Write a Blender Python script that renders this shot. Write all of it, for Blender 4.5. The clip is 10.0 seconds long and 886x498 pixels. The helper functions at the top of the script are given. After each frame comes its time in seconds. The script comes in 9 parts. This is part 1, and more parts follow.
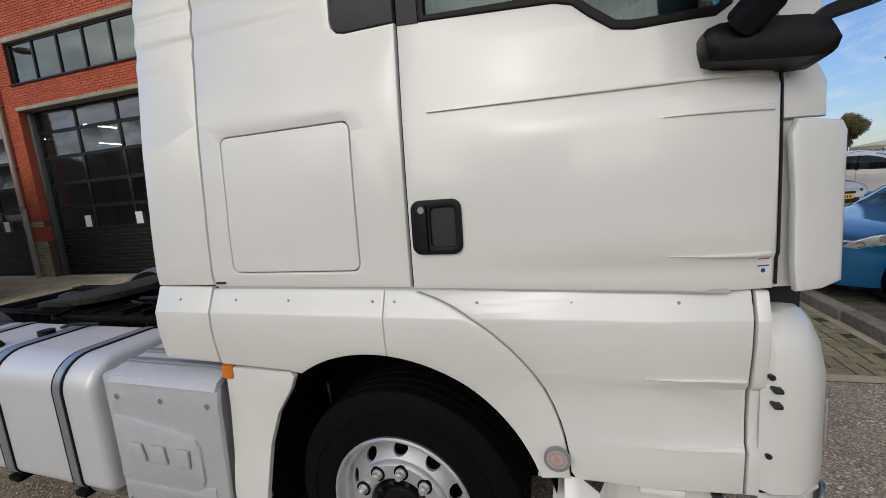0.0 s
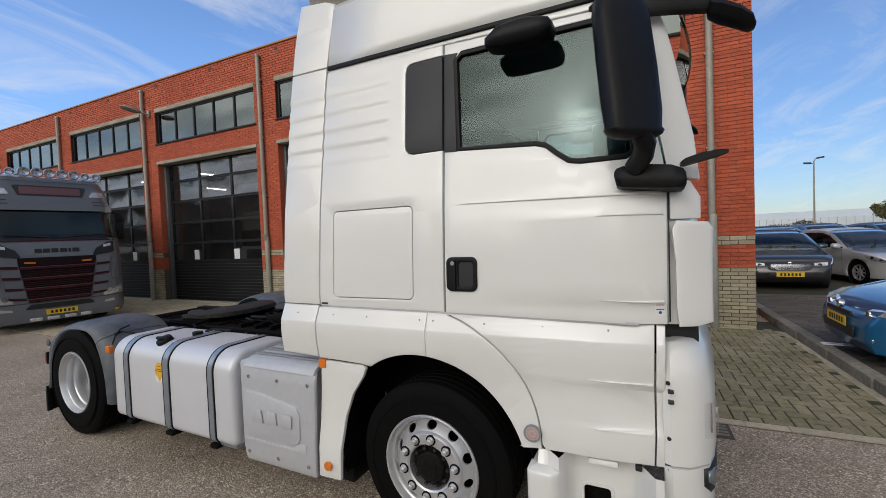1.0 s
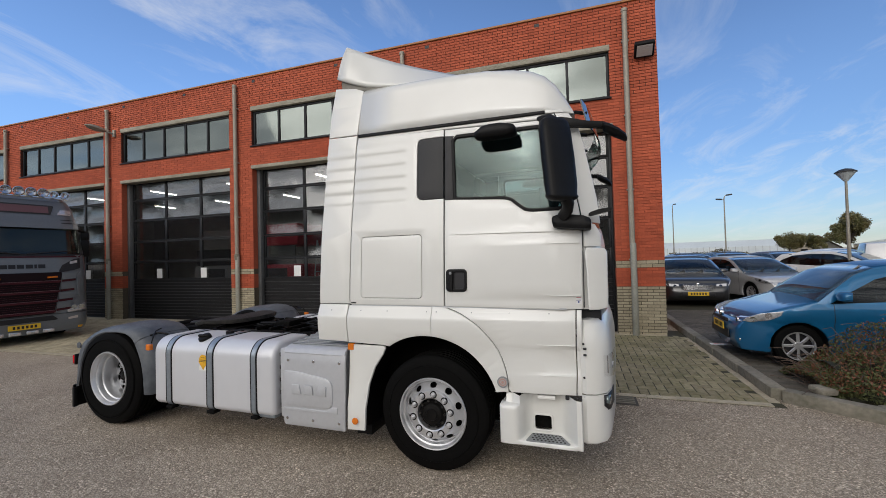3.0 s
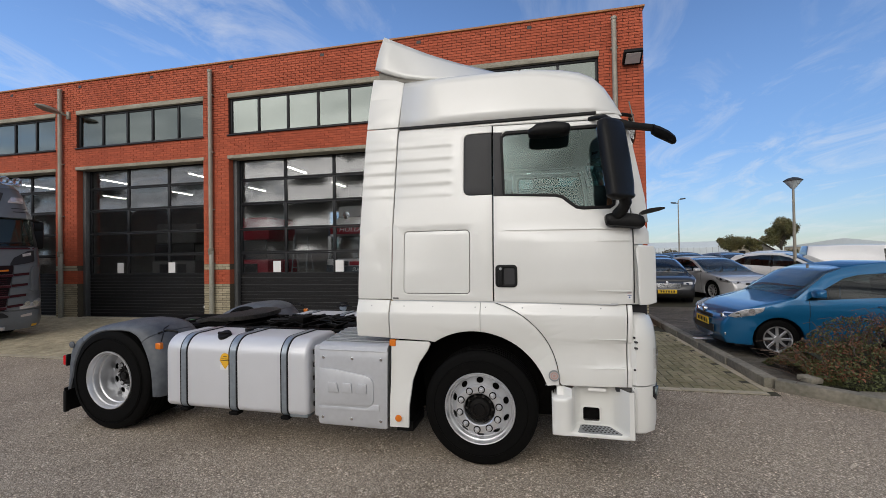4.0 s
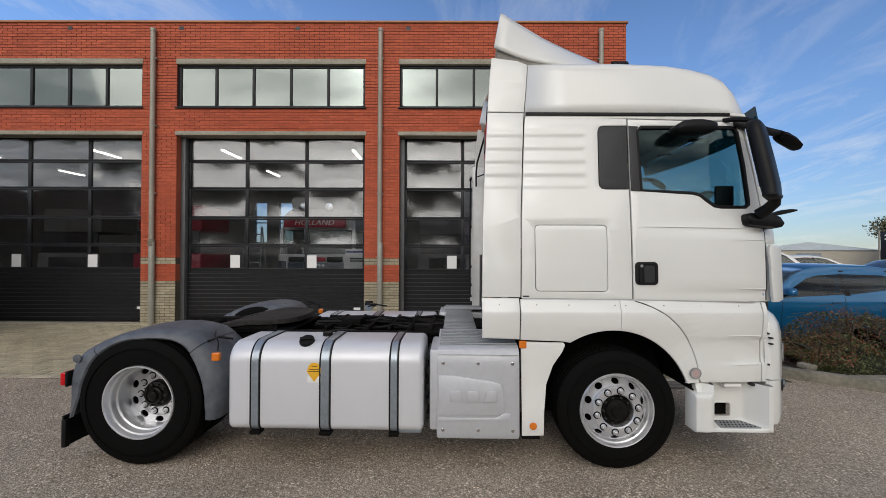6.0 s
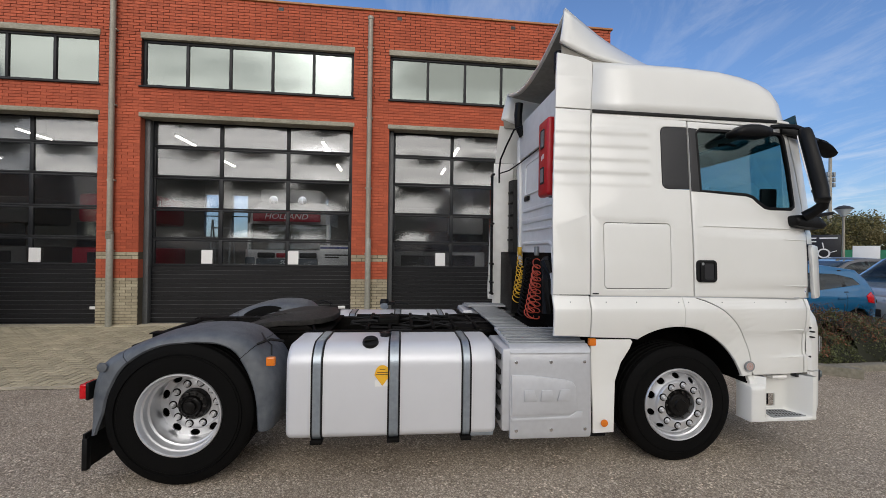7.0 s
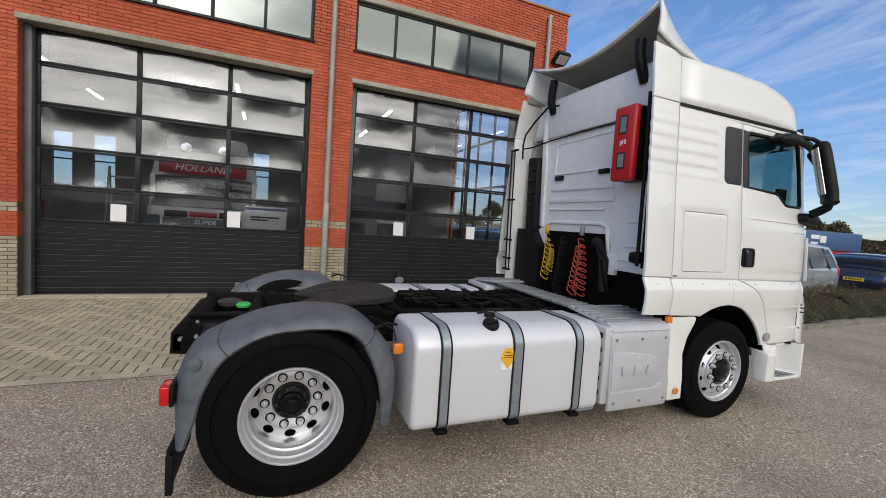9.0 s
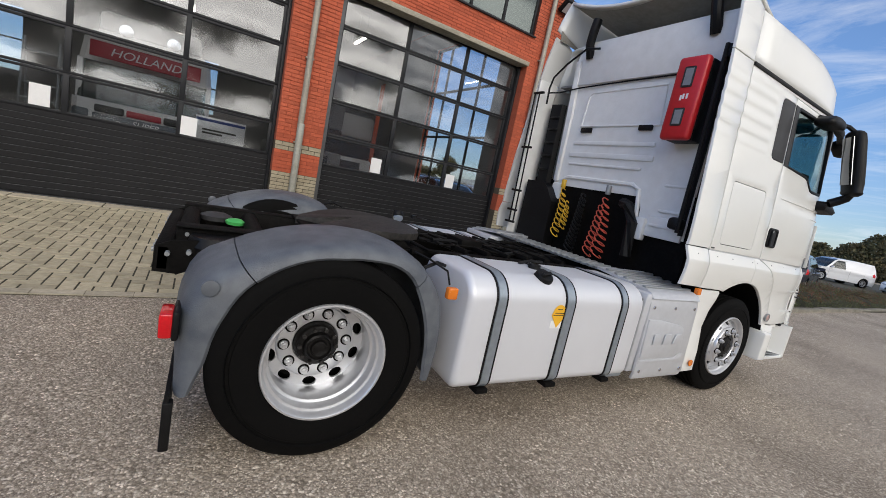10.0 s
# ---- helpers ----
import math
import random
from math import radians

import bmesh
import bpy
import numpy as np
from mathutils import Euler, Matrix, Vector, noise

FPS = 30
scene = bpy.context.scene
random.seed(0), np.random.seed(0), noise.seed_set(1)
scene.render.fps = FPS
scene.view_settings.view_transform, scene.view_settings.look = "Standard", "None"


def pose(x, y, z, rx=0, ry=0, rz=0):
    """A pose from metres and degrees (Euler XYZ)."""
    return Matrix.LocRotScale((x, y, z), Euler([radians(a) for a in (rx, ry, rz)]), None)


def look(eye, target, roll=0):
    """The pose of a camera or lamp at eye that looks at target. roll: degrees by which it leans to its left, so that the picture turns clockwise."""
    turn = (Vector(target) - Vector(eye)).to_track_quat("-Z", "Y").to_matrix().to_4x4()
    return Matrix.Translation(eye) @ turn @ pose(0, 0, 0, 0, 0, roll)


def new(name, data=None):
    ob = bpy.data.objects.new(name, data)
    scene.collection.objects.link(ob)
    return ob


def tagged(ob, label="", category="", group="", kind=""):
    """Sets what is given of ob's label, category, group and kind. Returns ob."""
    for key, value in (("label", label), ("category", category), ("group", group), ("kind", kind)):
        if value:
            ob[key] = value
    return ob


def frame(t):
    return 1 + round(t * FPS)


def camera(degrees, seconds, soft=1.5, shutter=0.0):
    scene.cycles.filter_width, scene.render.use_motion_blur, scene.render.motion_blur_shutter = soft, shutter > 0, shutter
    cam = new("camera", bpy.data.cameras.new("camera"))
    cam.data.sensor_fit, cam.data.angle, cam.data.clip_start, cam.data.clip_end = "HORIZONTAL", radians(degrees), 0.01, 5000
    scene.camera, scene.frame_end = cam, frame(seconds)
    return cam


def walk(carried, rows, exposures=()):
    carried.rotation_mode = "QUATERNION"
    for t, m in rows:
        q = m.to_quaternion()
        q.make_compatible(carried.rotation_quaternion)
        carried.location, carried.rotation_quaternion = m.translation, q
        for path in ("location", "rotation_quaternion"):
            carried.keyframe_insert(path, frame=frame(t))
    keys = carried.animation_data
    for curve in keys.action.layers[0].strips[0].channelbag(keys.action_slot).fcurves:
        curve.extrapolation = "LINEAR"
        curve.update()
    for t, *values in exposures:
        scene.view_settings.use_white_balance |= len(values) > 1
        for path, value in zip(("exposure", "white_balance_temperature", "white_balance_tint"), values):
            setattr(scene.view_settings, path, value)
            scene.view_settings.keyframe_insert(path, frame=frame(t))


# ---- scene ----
cam = camera(94.0, 10.0, soft=0.65)
PATH = [
    (0, (0.645, -2.392, 1.606), (0.021, -0.517, 1.296), -4.7),
    (0.5, (0.88, -2.737, 1.644), (0.028, -0.933, 1.495), -2.9),
    (1, (1.06, -3.056, 1.668), (0.172, -1.265, 1.606), -2.3),
    (1.5, (1.161, -3.452, 1.663), (0.287, -1.653, 1.674), -2.5),
    (2, (1.278, -3.761, 1.632), (0.448, -1.942, 1.669), -2.5),
    (2.5, (1.287, -4.007, 1.65), (0.535, -2.154, 1.694), -2.0),
    (4, (0.512, -4.36, 1.646), (0.034, -2.418, 1.673), -0.9),
    (4.5, (0.096, -4.44, 1.644), (-0.279, -2.476, 1.666), -0.6),
    (5, (-0.283, -4.402, 1.627), (-0.558, -2.421, 1.648), -0.4),
    (5.5, (-0.732, -4.357, 1.624), (-0.9, -2.365, 1.645), -0.1),
    (7, (-2.131, -4.16, 1.605), (-1.935, -2.169, 1.613), 0.8),
    (7.5, (-2.522, -4.044, 1.58), (-2.181, -2.073, 1.577), 1.1),
    (8, (-2.965, -3.893, 1.598), (-2.467, -1.956, 1.567), 1.7),
    (8.5, (-3.362, -3.788, 1.632), (-2.735, -1.89, 1.558), 2.4),
    (9, (-3.719, -3.592, 1.607), (-2.972, -1.741, 1.48), 3.8),
    (9.5, (-4.012, -3.322, 1.508), (-3.162, -1.521, 1.317), 6.0),
    (10, (-4.131, -2.933, 1.37), (-3.124, -1.235, 1.055), 11.8),
]
walk(cam, [(t, look(eye, target, roll)) for t, eye, target, roll in PATH], [(0.0, -0.02, 6720, 11), (1.0, 0.10, 6720, 11), (2.0, 0.07, 6720, 11), (5.5, 0.10, 6720, 11), (7.5, 0.26, 6720, 11), (9.0, 0.42, 6720, 11), (10.0, 0.50, 6720, 11)])

# ---- world and sun ----
SUN_EL, SUN_AZ = 24.5, 188.0


def make_world():
    w = bpy.data.worlds.new("sky")
    scene.world = w
    w.use_nodes = True
    n, l = w.node_tree.nodes, w.node_tree.links
    n.clear()
    out = n.new("ShaderNodeOutputWorld")
    bg = n.new("ShaderNodeBackground")
    bg.inputs[1].default_value = 0.17
    sky = n.new("ShaderNodeTexSky")
    sky.sky_type, sky.sun_disc = "NISHITA", False
    sky.sun_elevation, sky.sun_rotation = radians(SUN_EL), radians(SUN_AZ)
    sky.air_density, sky.dust_density, sky.ozone_density = 1.0, 0.15, 3.0
    tc = n.new("ShaderNodeTexCoord")
    sep = n.new("ShaderNodeSeparateXYZ")
    l.new(tc.outputs["Generated"], sep.inputs[0])

    def m(op, a, b=0.0, clamp=False):
        q = n.new("ShaderNodeMath")
        q.operation, q.use_clamp = op, clamp
        for i, v in enumerate((a, b)):
            if isinstance(v, (int, float)):
                q.inputs[i].default_value = v
            else:
                l.new(v, q.inputs[i])
        return q.outputs[0]

    deep = n.new("ShaderNodeMix")
    deep.data_type, deep.blend_type = "RGBA", "MULTIPLY"
    deep.inputs["Factor"].default_value = 1.0
    tone = n.new("ShaderNodeMix")
    tone.data_type = "RGBA"
    tone.inputs["A"].default_value, tone.inputs["B"].default_value = (0.76, 0.87, 1.04, 1), (0.55, 0.66, 0.86, 1)
    l.new(m("MULTIPLY", m("SUBTRACT", 0.30, m("MAXIMUM", sep.outputs[2], 0.0)), 3.6, True), tone.inputs["Factor"])
    l.new(tone.outputs["Result"], deep.inputs["B"])
    haze = n.new("ShaderNodeVectorMath")
    haze.operation = "SCALE"
    l.new(sky.outputs[0], haze.inputs[0])
    l.new(m("ADD", 0.61, m("ADD", m("MULTIPLY", m("MULTIPLY", m("MAXIMUM", sep.outputs[2], 0.0), 2.6, True), 0.16), m("MULTIPLY", m("MULTIPLY", sep.outputs[0], -1.1, True), 0.62))), haze.inputs["Scale"])
    l.new(haze.outputs[0], deep.inputs["A"])
    up = m("MAXIMUM", sep.outputs[2], 0.0)
    d = m("ADD", up, 0.12)
    comb = n.new("ShaderNodeCombineXYZ")
    l.new(m("DIVIDE", sep.outputs[0], d), comb.inputs[0])
    l.new(m("DIVIDE", sep.outputs[1], d), comb.inputs[1])
    mp = n.new("ShaderNodeMapping")
    mp.inputs["Rotation"].default_value = (0, 0, radians(-24))
    mp.inputs["Location"].default_value = (3.1, 0.6, 0)
    mp.inputs["Scale"].default_value = (0.55, 1.25, 1)
    l.new(comb.outputs[0], mp.inputs[0])
    n1 = n.new("ShaderNodeTexNoise")
    n1.inputs["Scale"].default_value, n1.inputs["Detail"].default_value = 1.15, 9
    n1.inputs["Roughness"].default_value, n1.inputs["Distortion"].default_value = 0.62, 0.5
    l.new(mp.outputs[0], n1.inputs["Vector"])
    n2 = n.new("ShaderNodeTexNoise")
    n2.inputs["Scale"].default_value, n2.inputs["Detail"].default_value = 0.38, 3
    l.new(mp.outputs[0], n2.inputs["Vector"])
    # the cloud cover thickens towards the sun's side
    south = m("MULTIPLY", sep.outputs[1], -0.52)
    cover = m("ADD", m("ADD", m("ADD", n1.outputs[0], m("MULTIPLY", n2.outputs[0], 0.55)), south), m("MULTIPLY", sep.outputs[0], 0.02))
    cover = m("ADD", cover, m("MULTIPLY", m("MAXIMUM", m("SUBTRACT", sep.outputs[2], 0.58), 0.0), 0.55))
    thick = m("MULTIPLY", m("SUBTRACT", cover, 0.80), 3.0, True)
    low = m("MULTIPLY", m("SUBTRACT", 0.20, up), 1.6, True)
    # thin wind-drawn streaks all over the sky
    mp2 = n.new("ShaderNodeMapping")
    mp2.inputs["Rotation"].default_value = (0, 0, radians(8))
    mp2.inputs["Location"].default_value = (1.7, 4.2, 0)
    mp2.inputs["Scale"].default_value = (1.6, 0.72, 1)
    l.new(comb.outputs[0], mp2.inputs[0])
    n4 = n.new("ShaderNodeTexNoise")
    n4.inputs["Scale"].default_value, n4.inputs["Detail"].default_value = 1.5, 11
    n4.inputs["Roughness"].default_value, n4.inputs["Distortion"].default_value = 0.66, 0.9
    l.new(mp2.outputs[0], n4.inputs["Vector"])
    wisp = m("MULTIPLY", m("SUBTRACT", n4.outputs[0], 0.47), 3.4, True)
    wisp = m("MULTIPLY", wisp, m("MULTIPLY", m("SUBTRACT", n2.outputs[0], 0.29), 3.5, True))
    veil = m("MULTIPLY", thick, 0.90)
    thin = m("MULTIPLY", m("ADD", m("MULTIPLY", wisp, 0.62), m("MULTIPLY", low, 0.34), True), m("SUBTRACT", 1.0, m("MULTIPLY", thick, 0.85)))
    # grey undersides in the thick parts; cloud near the sun scatters more light
    n3 = n.new("ShaderNodeTexNoise")
    n3.inputs["Scale"].default_value, n3.inputs["Detail"].default_value = 1.7, 8
    n3.inputs["Roughness"].default_value = 0.60
    l.new(mp.outputs[0], n3.inputs["Vector"])
    ramp = n.new("ShaderNodeValToRGB")
    ramp.color_ramp.elements.new(0.41)
    for e, (p, c) in zip(ramp.color_ramp.elements, ((0.30, (0.50, 0.56, 0.62, 1)), (0.41, (1.85, 1.92, 2.0, 1)), (0.62, (5.9, 5.85, 5.75, 1)))):
        e.position, e.color = p, c
    high = m("MULTIPLY", m("SUBTRACT", sep.outputs[2], 0.30), 7.0, True)  # broken, darker undersides higher up
    billow = m("ADD", m("MULTIPLY", m("SUBTRACT", n3.outputs[0], 0.5), m("ADD", 1.0, m("MULTIPLY", high, 1.1))), m("SUBTRACT", 0.5, m("MULTIPLY", high, 0.06)))
    dot = n.new("ShaderNodeVectorMath")
    dot.operation = "DOT_PRODUCT"
    l.new(tc.outputs["Generated"], dot.inputs[0])
    dot.inputs[1].default_value = (math.sin(radians(SUN_AZ)) * math.cos(radians(SUN_EL)), math.cos(radians(SUN_AZ)) * math.cos(radians(SUN_EL)), math.sin(radians(SUN_EL)))
    near = m("MAXIMUM", dot.outputs["Value"], 0.0)
    l.new(m("ADD", billow, m("MULTIPLY", m("POWER", near, 150.0), 0.14)), ramp.inputs[0])
    glow = m("ADD", 1.0, m("ADD", m("MULTIPLY", m("POWER", near, 3.0), 1.25), m("ADD", m("MULTIPLY", m("POWER", near, 110.0), 2.4), m("MULTIPLY", m("POWER", near, 1200.0), 8.0))))
    sc = n.new("ShaderNodeVectorMath")
    sc.operation = "SCALE"
    l.new(ramp.outputs[0], sc.inputs[0])
    l.new(glow, sc.inputs["Scale"])
    mix = n.new("ShaderNodeMix")
    mix.data_type = "RGBA"
    l.new(veil, mix.inputs["Factor"])
    l.new(deep.outputs["Result"], mix.inputs["A"])
    l.new(sc.outputs[0], mix.inputs["B"])
    cirrus = n.new("ShaderNodeMix")
    cirrus.data_type = "RGBA"
    l.new(thin, cirrus.inputs["Factor"])
    l.new(mix.outputs["Result"], cirrus.inputs["A"])
    cirrus.inputs["B"].default_value = (4.3, 4.5, 4.75, 1)
    l.new(cirrus.outputs["Result"], bg.inputs[0])
    l.new(bg.outputs[0], out.inputs[0])


make_world()
sun = bpy.data.lights.new("sun", "SUN")
sun.energy, sun.angle, sun.color = 1.25, radians(60), (1.0, 0.95, 0.87)
sun_dir = Vector((math.sin(radians(SUN_AZ)) * math.cos(radians(SUN_EL)), math.cos(radians(SUN_AZ)) * math.cos(radians(SUN_EL)), math.sin(radians(SUN_EL))))
new("sun", sun).matrix_world = look(sun_dir * 50, (0, 0, 0))


# ---- materials ----
def mat(name, c, rough=0.5, metal=0.0, c2=None, big=1.0, fine=40.0, amount=0.35, bump=0.0, bump_scale=60.0, coat=0.0, spec=0.5,
        rnd=0.0, rough_var=0.1, island=False, wave=0.0, wave_scale=3.0, stretch=(1, 1, 1), speck=None, speck_scale=90.0, emit=None, trans=0.0):
    """A surface with two scales of variation in world space."""
    mt = bpy.data.materials.new(name)
    mt.use_nodes = True
    n, l = mt.node_tree.nodes, mt.node_tree.links
    b = n["Principled BSDF"]
    b.inputs["Roughness"].default_value, b.inputs["Metallic"].default_value = rough, metal
    b.inputs["Coat Weight"].default_value, b.inputs["Coat Roughness"].default_value = coat, 0.04
    b.inputs["Specular IOR Level"].default_value = spec
    b.inputs["Transmission Weight"].default_value = trans
    c2 = c2 or tuple(v * 0.72 for v in c)
    geo = n.new("ShaderNodeNewGeometry")
    mp = n.new("ShaderNodeMapping")
    mp.inputs["Scale"].default_value = stretch
    l.new(geo.outputs["Position"], mp.inputs[0])
    a = n.new("ShaderNodeTexNoise")
    a.inputs["Scale"].default_value, a.inputs["Detail"].default_value = big, 5
    f = n.new("ShaderNodeTexNoise")
    f.inputs["Scale"].default_value, f.inputs["Detail"].default_value = fine, 3
    l.new(mp.outputs[0], a.inputs["Vector"])
    l.new(mp.outputs[0], f.inputs["Vector"])
    add = n.new("ShaderNodeMath")
    add.operation = "ADD"
    l.new(a.outputs[0], add.inputs[0])
    l.new(f.outputs[0], add.inputs[1])
    mr = n.new("ShaderNodeMapRange")
    mr.inputs["From Min"].default_value, mr.inputs["From Max"].default_value = 0.7, 1.3
    mr.inputs["To Min"].default_value, mr.inputs["To Max"].default_value = 0.0, amount
    l.new(add.outputs[0], mr.inputs["Value"])
    mix = n.new("ShaderNodeMix")
    mix.data_type = "RGBA"
    mix.inputs["A"].default_value, mix.inputs["B"].default_value = (*c, 1), (*c2, 1)
    l.new(mr.outputs[0], mix.inputs["Factor"])
    col = mix.outputs["Result"]
    if speck:
        v = n.new("ShaderNodeTexVoronoi")
        v.inputs["Scale"].default_value = speck_scale
        l.new(mp.outputs[0], v.inputs["Vector"])
        rp = n.new("ShaderNodeValToRGB")
        rp.color_ramp.elements[0].position, rp.color_ramp.elements[1].position = 0.72, 0.9
        rp.color_ramp.elements[0].color, rp.color_ramp.elements[1].color = (0, 0, 0, 1), (0.75, 0.75, 0.75, 1)
        sepc = n.new("ShaderNodeSeparateColor")
        l.new(v.outputs["Color"], sepc.inputs[0])
        l.new(sepc.outputs[0], rp.inputs[0])
        m2 = n.new("ShaderNodeMix")
        m2.data_type = "RGBA"
        m2.inputs["B"].default_value = (*speck, 1)
        l.new(rp.outputs[0], m2.inputs["Factor"])
        l.new(col, m2.inputs["A"])
        col = m2.outputs["Result"]
    if rnd:
        src = geo.outputs["Random Per Island"]
        if not island:
            src = n.new("ShaderNodeObjectInfo").outputs["Random"]
        hs = n.new("ShaderNodeHueSaturation")
        mv = n.new("ShaderNodeMapRange")
        mv.inputs["To Min"].default_value, mv.inputs["To Max"].default_value = 1 - rnd, 1 + rnd
        l.new(src, mv.inputs["Value"])
        l.new(mv.outputs[0], hs.inputs["Value"])
        l.new(col, hs.inputs["Color"])
        col = hs.outputs[0]
    l.new(col, b.inputs["Base Color"])
    rr = n.new("ShaderNodeMapRange")
    rr.inputs["To Min"].default_value, rr.inputs["To Max"].default_value = max(0.02, rough - rough_var), min(1, rough + rough_var)
    l.new(a.outputs[0], rr.inputs["Value"])
    l.new(rr.outputs[0], b.inputs["Roughness"])
    norm = None
    if bump:
        bn = n.new("ShaderNodeTexNoise")
        bn.inputs["Scale"].default_value, bn.inputs["Detail"].default_value = bump_scale, 4
        l.new(mp.outputs[0], bn.inputs["Vector"])
        bp = n.new("ShaderNodeBump")
        bp.inputs["Strength"].default_value, bp.inputs["Distance"].default_value = bump, 0.01
        l.new(bn.outputs[0], bp.inputs["Height"])
        norm = bp
    if wave:
        wn = n.new("ShaderNodeTexNoise")
        wn.inputs["Scale"].default_value, wn.inputs["Detail"].default_value = wave_scale, 1
        l.new(mp.outputs[0], wn.inputs["Vector"])
        wp = n.new("ShaderNodeBump")
        wp.inputs["Strength"].default_value, wp.inputs["Distance"].default_value = wave, 0.1
        l.new(wn.outputs[0], wp.inputs["Height"])
        if norm:
            l.new(norm.outputs[0], wp.inputs["Normal"])
        norm = wp
    if norm:
        l.new(norm.outputs[0], b.inputs["Normal"])
        if coat and wave:
            l.new(norm.outputs[0], b.inputs["Coat Normal"])
    if emit:
        b.inputs["Emission Color"].default_value, b.inputs["Emission Strength"].default_value = (*emit[:3], 1), emit[3]
    return mt


def glass_mat(name, tint, ior=1.5, rough=0.0, wave=0.0, wave_scale=1.2, sheen=(1, 1, 1)):
    """Thin pane: tinted transmission with a Fresnel mirror on top."""
    mt = bpy.data.materials.new(name)
    mt.use_nodes = True
    n, l = mt.node_tree.nodes, mt.node_tree.links
    n.clear()
    out = n.new("ShaderNodeOutputMaterial")
    tr = n.new("ShaderNodeBsdfTransparent")
    tr.inputs[0].default_value = (*tint, 1)
    gl = n.new("ShaderNodeBsdfGlossy")
    gl.inputs["Roughness"].default_value = rough
    gl.inputs["Color"].default_value = (*sheen, 1)
    # Schlick's law from the facing ratio, alike for both faces of the pane
    lw = n.new("ShaderNodeLayerWeight")
    lw.inputs["Blend"].default_value = 0.5
    pw = n.new("ShaderNodeMath")
    pw.operation, pw.inputs[1].default_value = "POWER", 4.0
    l.new(lw.outputs["Facing"], pw.inputs[0])
    fr = n.new("ShaderNodeMapRange")
    f0 = ((ior - 1) / (ior + 1)) ** 2
    fr.inputs["To Min"].default_value, fr.inputs["To Max"].default_value = f0, 0.85
    l.new(pw.outputs[0], fr.inputs["Value"])
    mix = n.new("ShaderNodeMixShader")
    if wave:
        geo = n.new("ShaderNodeNewGeometry")
        wn = n.new("ShaderNodeTexNoise")
        wn.inputs["Scale"].default_value, wn.inputs["Detail"].default_value = wave_scale, 1
        l.new(geo.outputs["Position"], wn.inputs["Vector"])
        bp = n.new("ShaderNodeBump")
        bp.inputs["Strength"].default_value, bp.inputs["Distance"].default_value = wave, 0.1
        l.new(wn.outputs[0], bp.inputs["Height"])
        l.new(bp.outputs[0], gl.inputs["Normal"])
    l.new(fr.outputs[0], mix.inputs[0])
    l.new(tr.outputs[0], mix.inputs[1])
    l.new(gl.outputs[0], mix.inputs[2])
    l.new(mix.outputs[0], out.inputs[0])
    return mt


M = {}


def asphalt_mat():
    """Worn asphalt: rounded chippings of mixed tone in a dark binder, with broad stains."""
    mt = bpy.data.materials.new("worn_asphalt")
    mt.use_nodes = True
    n, l = mt.node_tree.nodes, mt.node_tree.links
    b = n["Principled BSDF"]
    b.inputs["Roughness"].default_value, b.inputs["Specular IOR Level"].default_value = 0.9, 0.2
    geo = n.new("ShaderNodeNewGeometry")

    def ramp(src, stops):
        r = n.new("ShaderNodeValToRGB")
        e = r.color_ramp.elements
        while len(e) < len(stops):
            e.new(0.5)
        for k, (p, c) in enumerate(stops):
            e[k].position, e[k].color = p, (*c, 1)
        l.new(src, r.inputs[0])
        return r.outputs[0]

    def mul(a, c, fac=1.0):
        m = n.new("ShaderNodeMix")
        m.data_type, m.blend_type = "RGBA", "MULTIPLY"
        m.inputs["Factor"].default_value = fac
        l.new(a, m.inputs["A"])
        l.new(c, m.inputs["B"])
        return m.outputs["Result"]

    heights = []
    cols = []
    for scale in (80.0, 170.0):
        v = n.new("ShaderNodeTexVoronoi")
        v.inputs["Scale"].default_value = scale
        l.new(geo.outputs["Position"], v.inputs["Vector"])
        sc = n.new("ShaderNodeSeparateColor")
        l.new(v.outputs["Color"], sc.inputs[0])
        tone = ramp(sc.outputs[0], ((0.0, (0.19, 0.160, 0.127)), (0.5, (0.36, 0.305, 0.242)), (0.82, (0.54, 0.463, 0.375)), (1.0, (0.95, 0.86, 0.73))))
        gap = ramp(v.outputs["Distance"], ((0.40, (1, 1, 1)), (0.72, (0.58, 0.57, 0.56))))
        cols.append(mul(tone, gap))
        heights.append(v.outputs["Distance"])
    mx = n.new("ShaderNodeMix")
    mx.data_type = "RGBA"
    f = n.new("ShaderNodeTexNoise")
    f.inputs["Scale"].default_value, f.inputs["Detail"].default_value = 5.0, 4
    l.new(geo.outputs["Position"], f.inputs["Vector"])
    l.new(ramp(f.outputs[0], ((0.35, (0.15, 0.15, 0.15)), (0.65, (0.85, 0.85, 0.85)))), mx.inputs["Factor"])
    l.new(cols[0], mx.inputs["A"])
    l.new(cols[1], mx.inputs["B"])
    a = n.new("ShaderNodeTexNoise")
    a.inputs["Scale"].default_value, a.inputs["Detail"].default_value = 0.55, 6
    l.new(geo.outputs["Position"], a.inputs["Vector"])
    col = mul(mx.outputs["Result"], ramp(a.outputs[0], ((0.32, (0.80, 0.78, 0.76)), (0.5, (1.06, 1.04, 1.02)), (0.72, (1.24, 1.22, 1.18)))))
    l.new(col, b.inputs["Base Color"])
    bp = n.new("ShaderNodeBump")
    bp.inputs["Strength"].default_value, bp.inputs["Distance"].default_value, bp.invert = 0.8, 0.006, True
    l.new(heights[0], bp.inputs["Height"])
    l.new(bp.outputs[0], b.inputs["Normal"])
    return mt


